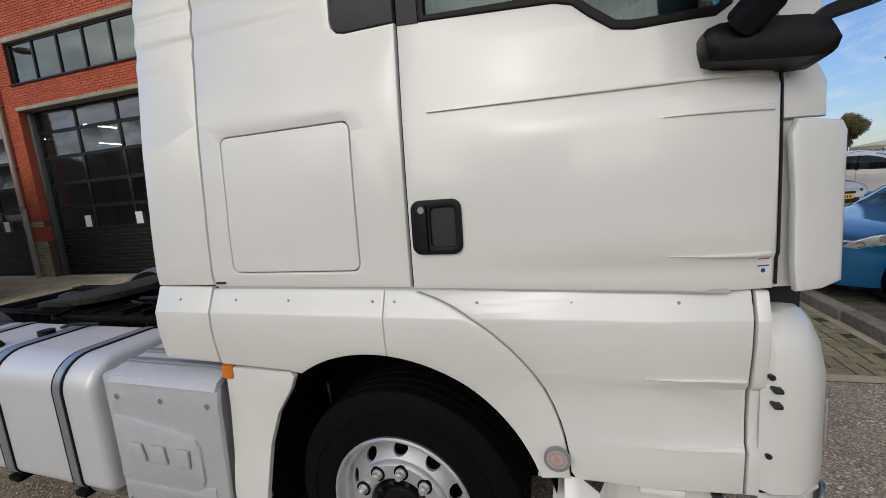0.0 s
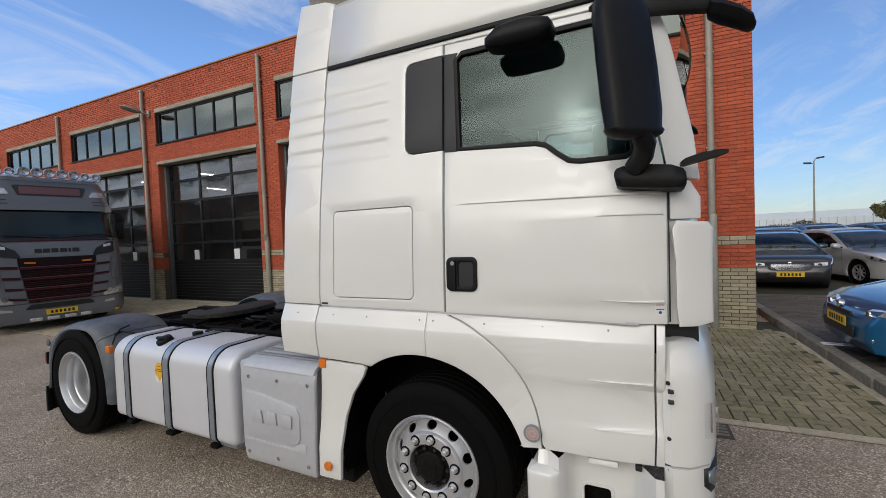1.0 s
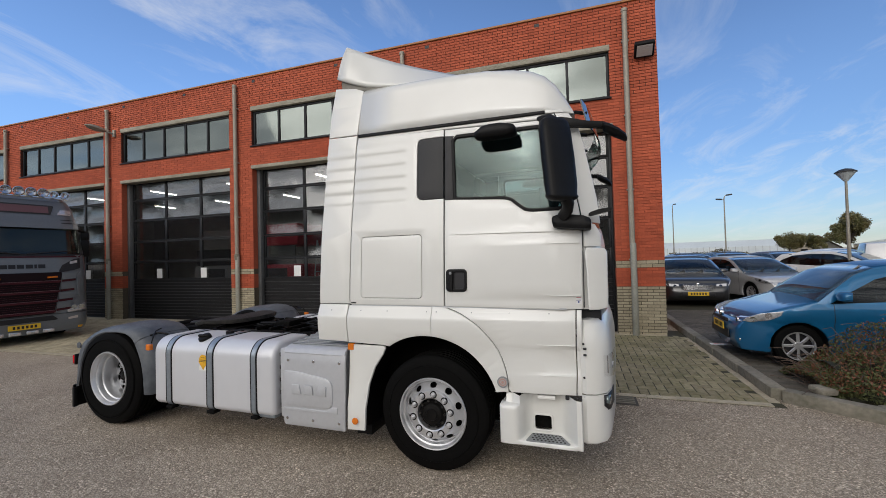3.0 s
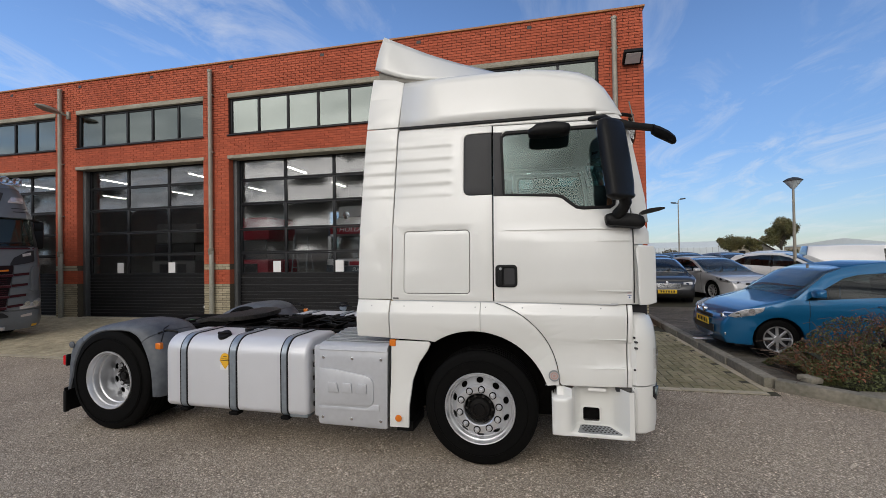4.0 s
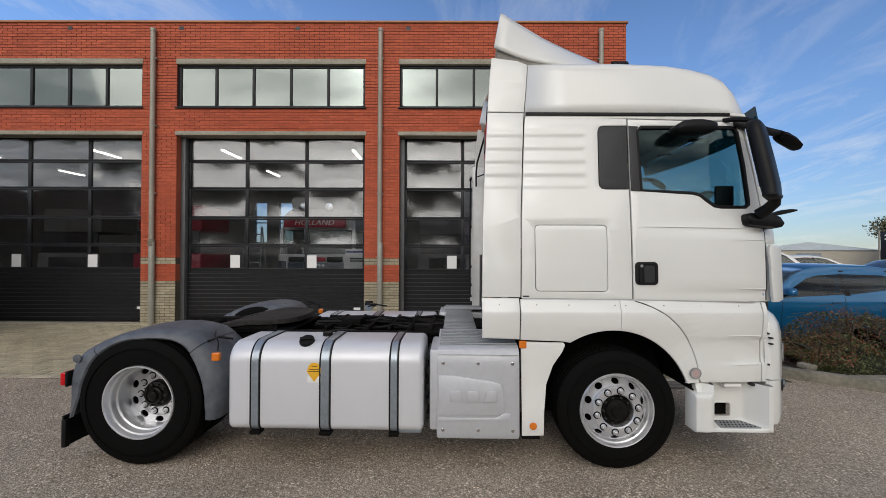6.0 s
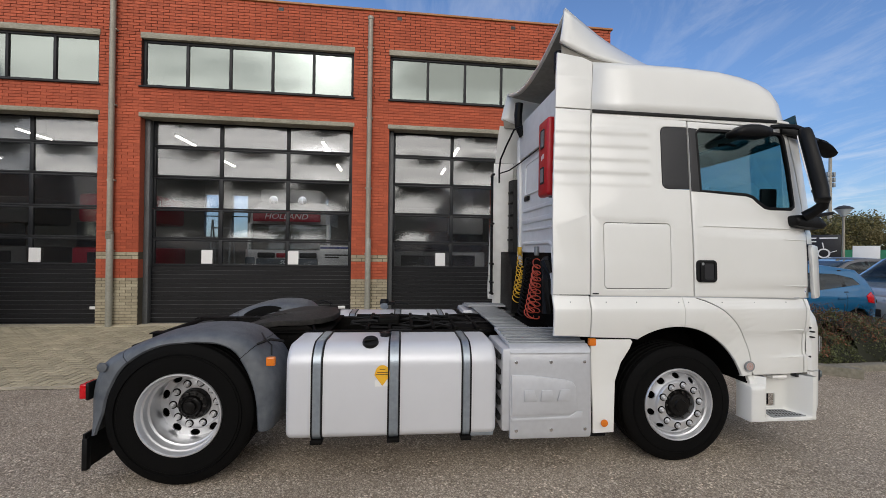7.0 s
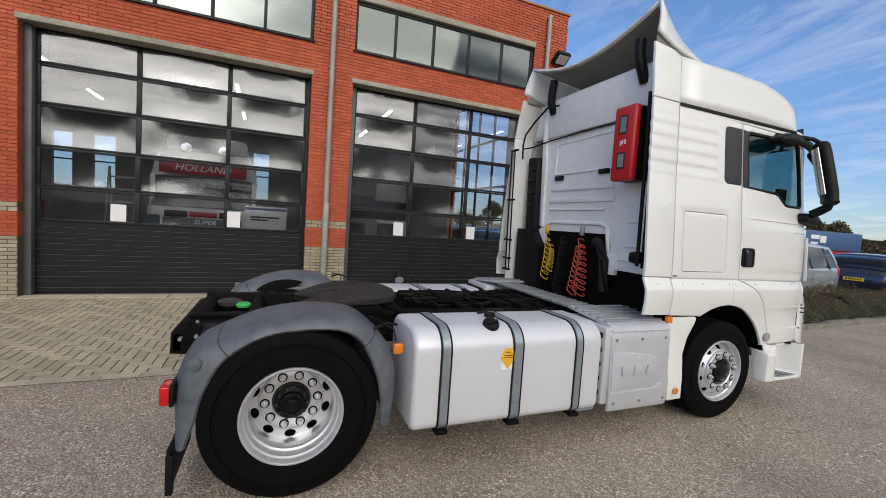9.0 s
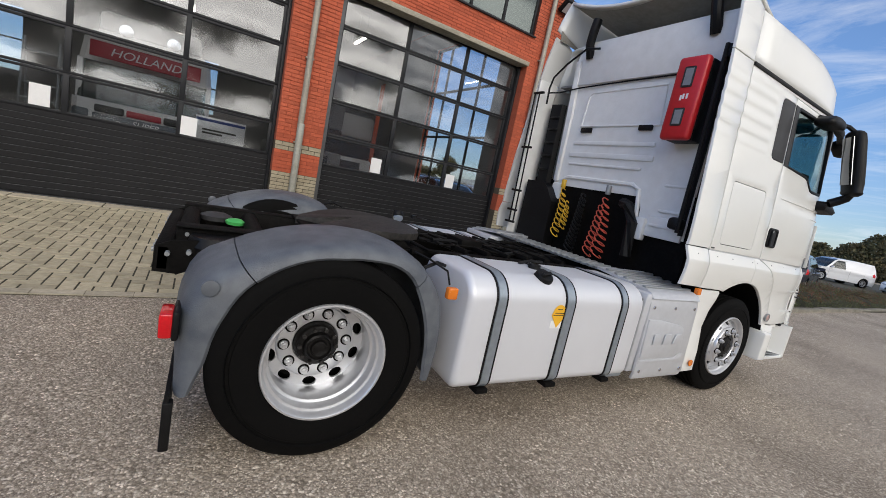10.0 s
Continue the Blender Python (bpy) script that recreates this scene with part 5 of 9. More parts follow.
    part("cable", tube([(-0.752, -0.92, 2.672), (-0.752, 0.0, 2.668), (-0.76, 0.60, 2.655), (-0.84, 0.80, 2.60), (-0.93, 0.90, 2.58)], 0.008), "black", truck)


def coil(name, top, bottom, turns, r, wire, material, truck, label):
    pts = []
    n = turns * 12
    t, b = Vector(top), Vector(bottom)
    sag = Vector((0, (b - t).y * 0.3, 0))
    for k in range(n + 1):
        u = k / n
        c = t.lerp(b, u) + sag * math.sin(u * math.pi)
        a = 2 * math.pi * turns * u
        rr = r * (0.55 + 0.45 * u)
        pts.append(c + Vector((math.cos(a) * rr, math.sin(a) * rr, 0.03 * math.sin(a))))
    part(name, tube(pts, wire, 6), material, truck, label)


def cab_fittings(truck):
    coil("air_hose", (-0.80, -0.16, 1.52), (-0.86, -0.25, 0.98), 9, 0.062, 0.0055, "redhose", truck, "red coiled air hose")
    coil("air_hose", (-0.80, -0.13, 1.44), (-0.87, -0.15, 0.97), 9, 0.05, 0.0055, "redhose", truck, "red coiled air hose")
    coil("air_hose", (-0.80, 0.42, 1.55), (-0.86, 0.35, 1.06), 9, 0.046, 0.0055, "yellow", truck, "yellow coiled air hose")
    coil("air_hose", (-0.80, 0.32, 1.42), (-0.86, 0.27, 1.16), 6, 0.036, 0.0055, "yellow", truck, "yellow coiled air hose")
    coil("power_lead", (-0.80, 0.12, 1.52), (-0.86, 0.10, 0.95), 14, 0.05, 0.009, "black", truck, "black coiled power lead")
    for y, mt in ((-0.16, "jamb"), (0.44, "yellow")):
        part("hose_coupling", cyl((-0.80, y, 1.57), (-0.80, y, 1.66), 0.025, seg=10, bevel=0.004), mt, truck)
    part("engine_block", box(-0.70, 0.3, -0.55, 0.55, 0.6, 1.25, 0.04), "dirt_shade_black", truck)
    part("intake_pipe", tube([(-0.76, -0.33, 1.52), (-0.80, -0.42, 1.50), (-0.82, -0.52, 1.35), (-0.82, -0.54, 1.05)], 0.05), "black", truck)
    part("white_bracket", box(-0.78, -0.74, 0.50, 0.64, 1.44, 1.62, 0.02), "white_in", truck)
    # cab interior
    part("cab_floor", box(-0.70, 1.05, -0.98, 0.98, 1.20, 1.29), "interior", truck)
    part("dashboard", loft([[(x, y, z) for x, z in ((1.12, 1.30), (0.78, 1.32), (0.74, 1.80), (0.86, 1.96), (1.12, 1.98))] for y in (-0.98, -0.3, 0.3, 0.98)]), "interior", truck)
    part("headliner", box(-0.70, 0.85, -0.96, 0.96, 2.70, 2.72), "interior_grey", truck)
    part("bunk_curtain", box(-0.20, -0.17, -1.0, 1.0, 1.3, 2.69), "interior", truck)
    for y in (-0.52, 0.52):
        b = box(0.02, 0.50, y - 0.24, y + 0.24, 1.62, 1.78, 0.05)
        part("seat_cushion", b, "interior", truck)
        part("seat_back", box(-0.06, 0.08, y - 0.24, y + 0.24, 1.70, 2.34, 0.05, m=pose(0, 0, 0)), "interior", truck)
        part("headrest", box(-0.05, 0.05, y - 0.13, y + 0.13, 2.36, 2.55, 0.04), "interior", truck)
        part("seat_base", box(0.05, 0.42, y - 0.18, y + 0.18, 1.28, 1.63, 0.02), "interior", truck)
    part("steering_wheel", lathe([(0.21, -0.014), (0.235, 0.0), (0.21, 0.014)], 28, pose(0.66, 0.52, 1.98, 0, -62, 0), closed=True), "interior", truck)
    part("window_device", box(0.84, 0.98, -1.0, -0.97, 2.0, 2.16, 0.01), "ink", truck)


def mirrors(truck, s):
    # main mirror: tall housing, turned outwards
    loops = []
    for z, cx, cy, w, d in ((2.004, 1.024, 1.337, 0.085, 0.03), (2.020, 1.024, 1.336, 0.112, 0.045), (2.034, 1.024, 1.334, 0.120, 0.050), (2.046, 1.022, 1.332, 0.112, 0.047), (2.12, 1.018, 1.320, 0.119, 0.052), (2.30, 1.003, 1.285, 0.122, 0.053), (2.50, 0.985, 1.247, 0.120, 0.050), (2.565, 0.980, 1.235, 0.110, 0.044), (2.588, 0.980, 1.232, 0.08, 0.034), (2.594, 0.980, 1.23, 0.03, 0.012)):
        u, n = Vector((0.73, 0.683)), Vector((0.683, -0.73))
        lp = []
        for k in range(16):
            a = 2 * math.pi * k / 16
            p = u * (w * math.copysign(abs(math.cos(a)) ** 0.5, math.cos(a))) + n * (d * math.copysign(abs(math.sin(a)) ** 0.6, math.sin(a)))
            lp.append((cx + p.x, s * (cy - p.y), z))
        loops.append(lp)
    mr = part("mirror_housing", loft(loops), "black", truck, "tall black door mirror", smooth=50)
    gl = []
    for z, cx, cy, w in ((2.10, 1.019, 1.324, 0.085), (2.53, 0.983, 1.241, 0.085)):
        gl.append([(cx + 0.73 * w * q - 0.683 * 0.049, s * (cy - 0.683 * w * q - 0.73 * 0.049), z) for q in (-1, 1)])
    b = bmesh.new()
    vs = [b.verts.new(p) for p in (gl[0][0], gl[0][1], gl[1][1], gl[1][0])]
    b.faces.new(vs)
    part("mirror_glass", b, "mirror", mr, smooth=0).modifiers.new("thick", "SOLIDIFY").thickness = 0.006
    foot = part("mirror_foot", loft([[(x, s * y, z) for y, z in ((1.09, z0), (1.20, z0 + 0.01), (1.215, (z0 + z1) / 2), (1.19, z1), (1.09, z1))] for x, z0, z1 in ((0.942, 1.872, 1.905), (0.95, 1.838, 1.918), (0.975, 1.828, 1.926), (1.06, 1.820, 1.926), (1.15, 1.812, 1.914), (1.190, 1.812, 1.896), (1.200, 1.822, 1.880))]), "black", truck, smooth=60)
    part("mirror_arm", tube([(1.02, s * 1.20, 1.915), (1.05, s * 1.25, 1.95), (1.06, s * 1.30, 1.985), (1.045, s * 1.325, 2.04)], 0.040, 12), "black", foot)
    part("upper_arm", tube([(0.86, s * 1.055, 2.655), (0.90, s * 1.10, 2.650), (0.95, s * 1.18, 2.625), (0.985, s * 1.225, 2.585)], 0.019, 8), "black", truck)
    part("marker_stalk", loft([[(x, s * (1.12 + h), z + v) for h, v in ((-0.030, -k), (0.0, -1.2 * k), (0.030, -k), (0.030, k), (0.0, 1.2 * k), (-0.030, k))] for x, z, k in ((1.185, 1.920, 0.006), (1.20, 1.925, 0.013), (1.25, 1.938, 0.015), (1.31, 1.948, 0.012), (1.345, 1.952, 0.005))]), "black", truck, smooth=60)
    # kerb-view mirror above the window
    part("kerb_mirror", loft([[(x, s * (1.175 + 0.078 * k * math.copysign(abs(math.cos(a)) ** 0.45, math.cos(a))), zc + hh * math.copysign(abs(math.sin(a)) ** 0.5, math.sin(a))) for a in (2 * math.pi * j / 14 for j in range(14))] for x, k, zc, hh in ((0.405, 0.55, 2.548, 0.012), (0.412, 0.80, 2.549, 0.022), (0.44, 0.96, 2.553, 0.032), (0.47, 1.0, 2.562, 0.046), (0.53, 1.0, 2.566, 0.050), (0.60, 1.0, 2.566, 0.050), (0.655, 1.0, 2.562, 0.044), (0.70, 0.92, 2.560, 0.032), (0.712, 0.60, 2.560, 0.016))]), "black", truck, "black kerb-view mirror over the window", smooth=60)
    part("kerb_mirror_arm", tube([(0.60, s * 1.06, 2.625), (0.605, s * 1.10, 2.615), (0.61, s * 1.16, 2.59)], 0.030, 10), "black", truck)
    part("front_mirror_arm", loft([[(x, s * (y + h), z + v) for h, v in ((-0.022, -k), (0.022, -k), (0.030, 0.0), (0.022, k), (-0.022, k), (-0.030, 0.0))] for x, y, z, k in ((0.93, 1.06, 2.622, 0.024), (1.02, 1.085, 2.606, 0.030), (1.09, 1.09, 2.586, 0.030), (1.18, 1.06, 2.574, 0.022), (1.318, 1.025, 2.558, 0.021))]), "black", truck, smooth=60)
    part("front_mirror", loft([[(x, s * (1.02 + w * math.cos(a)), z + h * math.sin(a)) for a in (2 * math.pi * k / 10 for k in range(10))] for x, z, w, h in ((1.300, 2.552, 0.03, 0.024), (1.306, 2.549, 0.062, 0.034), (1.34, 2.530, 0.075, 0.040), (1.40, 2.494, 0.075, 0.037), (1.442, 2.460, 0.066, 0.028), (1.455, 2.446, 0.036, 0.012))]), "black", truck, smooth=50)


def sun_visor(truck):
    v = part("sun_visor", loft([[(1.30 - y * y * 0.12 - 0.035, y, 2.70 + 0.09), (1.31 - y * y * 0.12 - 0.035, y, 2.70 + 0.09), (1.35 - y * y * 0.12 - 0.035, y, 2.60), (1.34 - y * y * 0.12 - 0.035, y, 2.60)] for y in [-0.98 + 0.098 * k for k in range(21)]]), "visor", truck, "dark green tinted sun visor")
    for y in (-0.9, -0.3, 0.3, 0.9):
        part("visor_bracket", tube([(1.02, y, 2.70), (1.12, y, 2.72), (1.20, y, 2.70)], 0.014, 6), "black", v)


# ---- wheels ----
def tyre_profile(R, W, rim):
    h = W / 2
    pts = [(rim - 0.004, h * 0.86), (rim + 0.012, h * 0.97), (rim + (R - rim) * 0.30, h), (rim + (R - rim) * 0.55, h * 0.985), (rim + (R - rim) * 0.57, h * 0.95), (rim + (R - rim) * 0.80, h * 0.93), (R - 0.016, h * 0.86), (R - 0.004, h * 0.78)]
    out = list(pts)
    for g in (0.52, 0.18):
        out += [(R, h * (g + 0.07)), (R - 0.012, h * (g + 0.06)), (R - 0.012, h * (g - 0.06)), (R, h * (g - 0.07))]
    out += [(r, -z) for r, z in out[::-1]]
    return out


def ring_with_holes(b, ra, rb, ha, hb, holes, hr, hlen, n=48):
    """A conical ring between two radii with oval hand holes through it."""
    t = bmesh.new()
    edges = []
    loops = [[(ra * math.cos(2 * math.pi * k / n), ra * math.sin(2 * math.pi * k / n)) for k in range(n)], [(rb * math.cos(2 * math.pi * k / n), rb * math.sin(2 * math.pi * k / n)) for k in range(n)]]
    rm = (ra + rb) / 2
    for i in range(holes):
        a = 2 * math.pi * (i + 0.5) / holes
        lp = []
        for k in range(12):
            q = 2 * math.pi * k / 12
            u, v = math.cos(q) * hr, math.sin(q) * hlen
            lp.append(((rm + u) * math.cos(a) - v * math.sin(a), (rm + u) * math.sin(a) + v * math.cos(a)))
        loops.append(lp)
    for lp in loops:
        vs = [t.verts.new((x, y, 0)) for x, y in lp]
        edges += [t.edges.new((vs[i], vs[(i + 1) % len(vs)])) for i in range(len(vs))]
    bmesh.ops.triangle_fill(t, use_beauty=True, use_dissolve=False, edges=edges)
    for v in t.verts:
        r = math.hypot(v.co.x, v.co.y)
        v.co.z = ha + (hb - ha) * (r - ra) / (rb - ra)
    ret = bmesh.ops.extrude_face_region(t, geom=t.faces[:])
    bmesh.ops.translate(t, vec=(0, 0, -0.012), verts=[v for v in ret["geom"] if isinstance(v, bmesh.types.BMVert)])
    into(t, b)


def nuts(parent, r, h, n, m, off=0.0):
    for k in range(n):
        a = 2 * math.pi * (k + off) / n
        x, y = r * math.cos(a), r * math.sin(a)
        # flat dark ring under the nut
        seat = cyl((x, y, h - 0.004), (x, y, h + 0.004), 0.028, seg=16)
        seat.transform(m)
        part("nut_dark_ring", seat, "dirt_shade_black", parent)
        b = cyl((x, y, h), (x, y, h + 0.010), 0.0215, 0.019, seg=14)
        cyl((x, y, h + 0.008), (x, y, h + 0.026), 0.0165, seg=6, bm=b)
        cyl((x, y, h + 0.024), (x, y, h + 0.034), 0.010, seg=10, bm=b)
        b.transform(m)
        part("wheel_nut", b, "rim", parent)


def hub_bolts(wheel, r, h0, h1, m):
    for k in range(10):
        a = 2 * math.pi * k / 10
        b = cyl((r * math.cos(a), r * math.sin(a), h0), (r * math.cos(a), r * math.sin(a), h1), 0.010, seg=6)
        b.transform(m)
        part("hub_bolt", b, "hubbolt", wheel)


def front_wheel(truck, s):
    m = pose(0, s * 1.03, 0.448, 90 if s < 0 else -90, 0, 0)
    w = part("front_wheel", lathe(tyre_profile(0.445, 0.30, 0.272), 64, m, closed=True), "rubber", truck, "front wheel with black tyre and silver steel rim")
    for r, h in ((0.362, 0.1495),):
        part("sidewall_ring", lathe([(r - 0.003, h - 0.006), (r, h + 0.002), (r + 0.003, h - 0.006)], 64, m), "rubber", w)
    b = bmesh.new()
    lathe([(0.274, 0.128), (0.277, 0.148), (0.272, 0.155), (0.265, 0.153), (0.261, 0.145), (0.259, 0.122), (0.255, 0.117), (0.246, 0.113), (0.243, 0.108), (0.241, 0.088), (0.234, 0.080)], 56, bm=b)
    ring_with_holes(b, 0.186, 0.236, 0.138, 0.080, 10, 0.019, 0.029)
    lathe([(0.187, 0.137), (0.185, 0.154), (0.178, 0.162), (0.128, 0.162), (0.120, 0.154), (0.120, 0.06)], 56, bm=b)
    lathe([(0.240, 0.09), (0.240, -0.12)], 56, bm=b)
    b.transform(m)
    part("rim", b, "rim", w, "silver painted steel rim")
    nuts(w, 0.155, 0.161, 10, m, 0.3)
    b = lathe([(0.119, 0.08), (0.112, 0.118), (0.098, 0.132), (0.088, 0.132), (0.084, 0.146), (0.076, 0.156), (0.048, 0.160), (0.042, 0.172), (0.0, 0.174)], 32)
    b.transform(m)
    part("hub", b, "hub", w, "black greasy hub")
    hub_bolts(w, 0.100, 0.12, 0.148, m)
    part("brake_drum", lathe([(0.0, 0.02), (0.23, 0.02), (0.23, -0.15), (0.0, -0.15)], 32, m), "dirt_shade_black", w)


def rear_wheel(truck, s):
    m = pose(-3.60, s * 1.103, 0.482, 90 if s < 0 else -90, 0, 0)
    w = part("rear_wheel", lathe(tyre_profile(0.478, 0.30, 0.274), 64, m, closed=True), "rubber", truck, "twin rear wheel with black tyres and dished silver rim")
    part("inner_tyre", lathe(tyre_profile(0.478, 0.28, 0.274), 48, pose(-3.60, s * 0.76, 0.482, 90 if s < 0 else -90, 0, 0), closed=True), "rubber", w)
    for r in (0.405,):
        part("sidewall_ring", lathe([(r - 0.003, 0.143), (r, 0.1515), (r + 0.003, 0.143)], 64, m), "rubber", w)
    b = bmesh.new()
    lathe([(0.276, 0.120), (0.280, 0.138), (0.276, 0.149), (0.268, 0.150), (0.262, 0.142), (0.2605, 0.112), (0.257, 0.106), (0.247, 0.103), (0.2445, 0.098), (0.2440, 0.056), (0.241, 0.052), (0.232, 0.049), (0.2295, 0.044), (0.2295, -0.045), (0.232, -0.052), (0.237, -0.100)], 56, bm=b)
    ring_with_holes(b, 0.186, 0.237, -0.094, -0.086, 10, 0.023, 0.034)
    lathe([(0.187, -0.096), (0.184, -0.090), (0.177, -0.086), (0.112, -0.086), (0.108, -0.090), (0.108, -0.13)], 56, bm=b)
    b.transform(m)
    part("rim", b, "rim", w, "dished silver painted steel rim")
    nuts(w, 0.150, -0.086, 10, m, 0.1)
    b = lathe([(0.107, -0.11), (0.105, -0.060), (0.098, -0.044), (0.072, -0.038), (0.066, -0.014), (0.058, -0.008), (0.052, -0.018), (0.040, -0.018), (0.036, 0.0), (0.022, 0.004), (0.0, 0.004)], 32)
    b.transform(m)
    part("hub", b, "hub", w, "black greasy hub")
    hub_bolts(w, 0.086, -0.05, -0.022, m)
    part("brake_drum", lathe([(0.0, -0.135), (0.225, -0.135), (0.225, -0.36), (0.0, -0.36)], 32, m), "dirt_shade_black", w)


# ---- chassis ----
def fender(truck, s):
    def sec(cx, cz, a, r, w0=0.62, w1=1.235, t=0.012, lip=0.07):
        ca, sa = math.cos(radians(a)), math.sin(radians(a))
        c = r - (0.012 if s < 0 else 0.045)
        prof = [(w0, c - 0.17), (w0 + 0.012, c - 0.09), (w0 + 0.05, c - 0.035), (w0 + 0.13, c - 0.008), (w0 + 0.25, c), (w1 - 0.18, c - 0.006), (w1 - 0.09, c - 0.12 * lip), (w1 - 0.035, c - 0.30 * lip), (w1 - 0.008, c - 0.55 * lip), (w1, r - lip)]
        inner = [(y - (t if i > 6 else (-t if i < 2 else 0)), q - (t if i > 1 else 0)) for i, (y, q) in enumerate(prof)]
        return [(cx + ca * q, s * y, cz + sa * q) for y, q in prof + inner[::-1]]

    cx, cz = -3.60, 0.485

    def table(rows, angles):
        """Outer radius and lip radius by angle."""
        out = []
        for a in angles:
            r = interp(a, [(q[0], q[1]) for q in rows])
            out.append(sec(cx, cz, a, r, lip=r - interp(a, [(q[0], q[2]) for q in rows])))
        return out

    top_rows = [(40, 0.660, 0.535), (52, 0.650, 0.548), (62, 0.618, 0.535), (75, 0.578, 0.500), (90, 0.556, 0.478), (105, 0.552, 0.480), (120, 0.566, 0.482), (134, 0.598, 0.485)]
    f = part("fender_top", loft(table(top_rows, np.linspace(44, 133, 19))), "grey_plastic", truck, "scuffed dark grey plastic mudguard", smooth=45)
    front_rows = [(-14, 0.618, 0.530), (-3, 0.622, 0.508), (11, 0.640, 0.505), (24, 0.668, 0.510), (34, 0.668, 0.520), (43.5, 0.656, 0.535)]
    part("fender_front", loft(table(front_rows, np.linspace(-14, 43.5, 11))), "grey_plastic", truck, smooth=45)
    rear_rows = [(133.5, 0.598, 0.488), (140, 0.622, 0.490), (146, 0.652, 0.486), (155, 0.654, 0.480), (165, 0.632, 0.480), (177, 0.607, 0.482), (186, 0.600, 0.510), (193.5, 0.612, 0.545)]
    part("fender_rear", loft(table(rear_rows, np.linspace(133.5, 193.5, 13))), "grey_plastic", truck, smooth=45)
    part("fender_plug", cyl((-4.085, s * 1.226, 0.805), (-4.085, s * 1.240, 0.805), 0.032, seg=24, bevel=0.004), "grey_plastic", truck)
    part("mudflap", loft([[(x, s * y, z) for x, y in ((-4.195, 0.66), (-4.195, 1.235), (-4.180, 1.235), (-4.180, 0.66))] for z in (0.135, 0.37)]), "black", truck)
    part("flap_bracket", box(-4.20, -4.165, min(s * 1.20, s * 1.240), max(s * 1.20, s * 1.240), 0.13, 0.34, 0.006), "black", truck)
    lampb = part("tail_lamp", box(-4.240, -4.190, min(s * 1.09, s * 1.215), max(s * 1.09, s * 1.215), 0.590, 0.690, 0.012), "redlens", truck, "red tail lamp")
    part("lamp_housing", box(-4.196, -4.172, min(s * 1.07, s * 1.222), max(s * 1.07, s * 1.222), 0.583, 0.700, 0.010), "black", lampb)
    part("side_lamp", box(-3.045, -2.985, min(s * 1.205, s * 1.245), max(s * 1.205, s * 1.245), 0.800, 0.862, 0.010), "orange", truck, "amber side marker lamp")
    part("lamp_wire", tube([(-3.02, s * 1.20, 0.865), (-3.03, s * 1.17, 0.93), (-3.10, s * 1.10, 0.965), (-3.15, s * 1.0, 0.98)], 0.006, 6), "black", truck)
    part("fender_strap", tube([(-3.145, s * 1.12, 0.925), (-3.06, s * 1.10, 0.955), (-2.98, s * 1.05, 0.93)], 0.010, 6), "black", truck)


def tank_loop(x, off=0.0, y0=-1.255, y1=-0.70, z0=0.292, z1=0.942):
    out = []
    for cy, cz, a0, r in ((y1 - 0.11, z1 - 0.11, 0, 0.11), (y0 + 0.15, z1 - 0.15, 90, 0.15), (y0 + 0.06, z0 + 0.06, 180, 0.06), (y1 - 0.06, z0 + 0.06, 270, 0.06)):
        for k in range(9):
            a = radians(a0 + 90 * k / 8)
            out.append((x, cy + (r + off) * math.cos(a), cz + (r + off) * math.sin(a)))
    return out


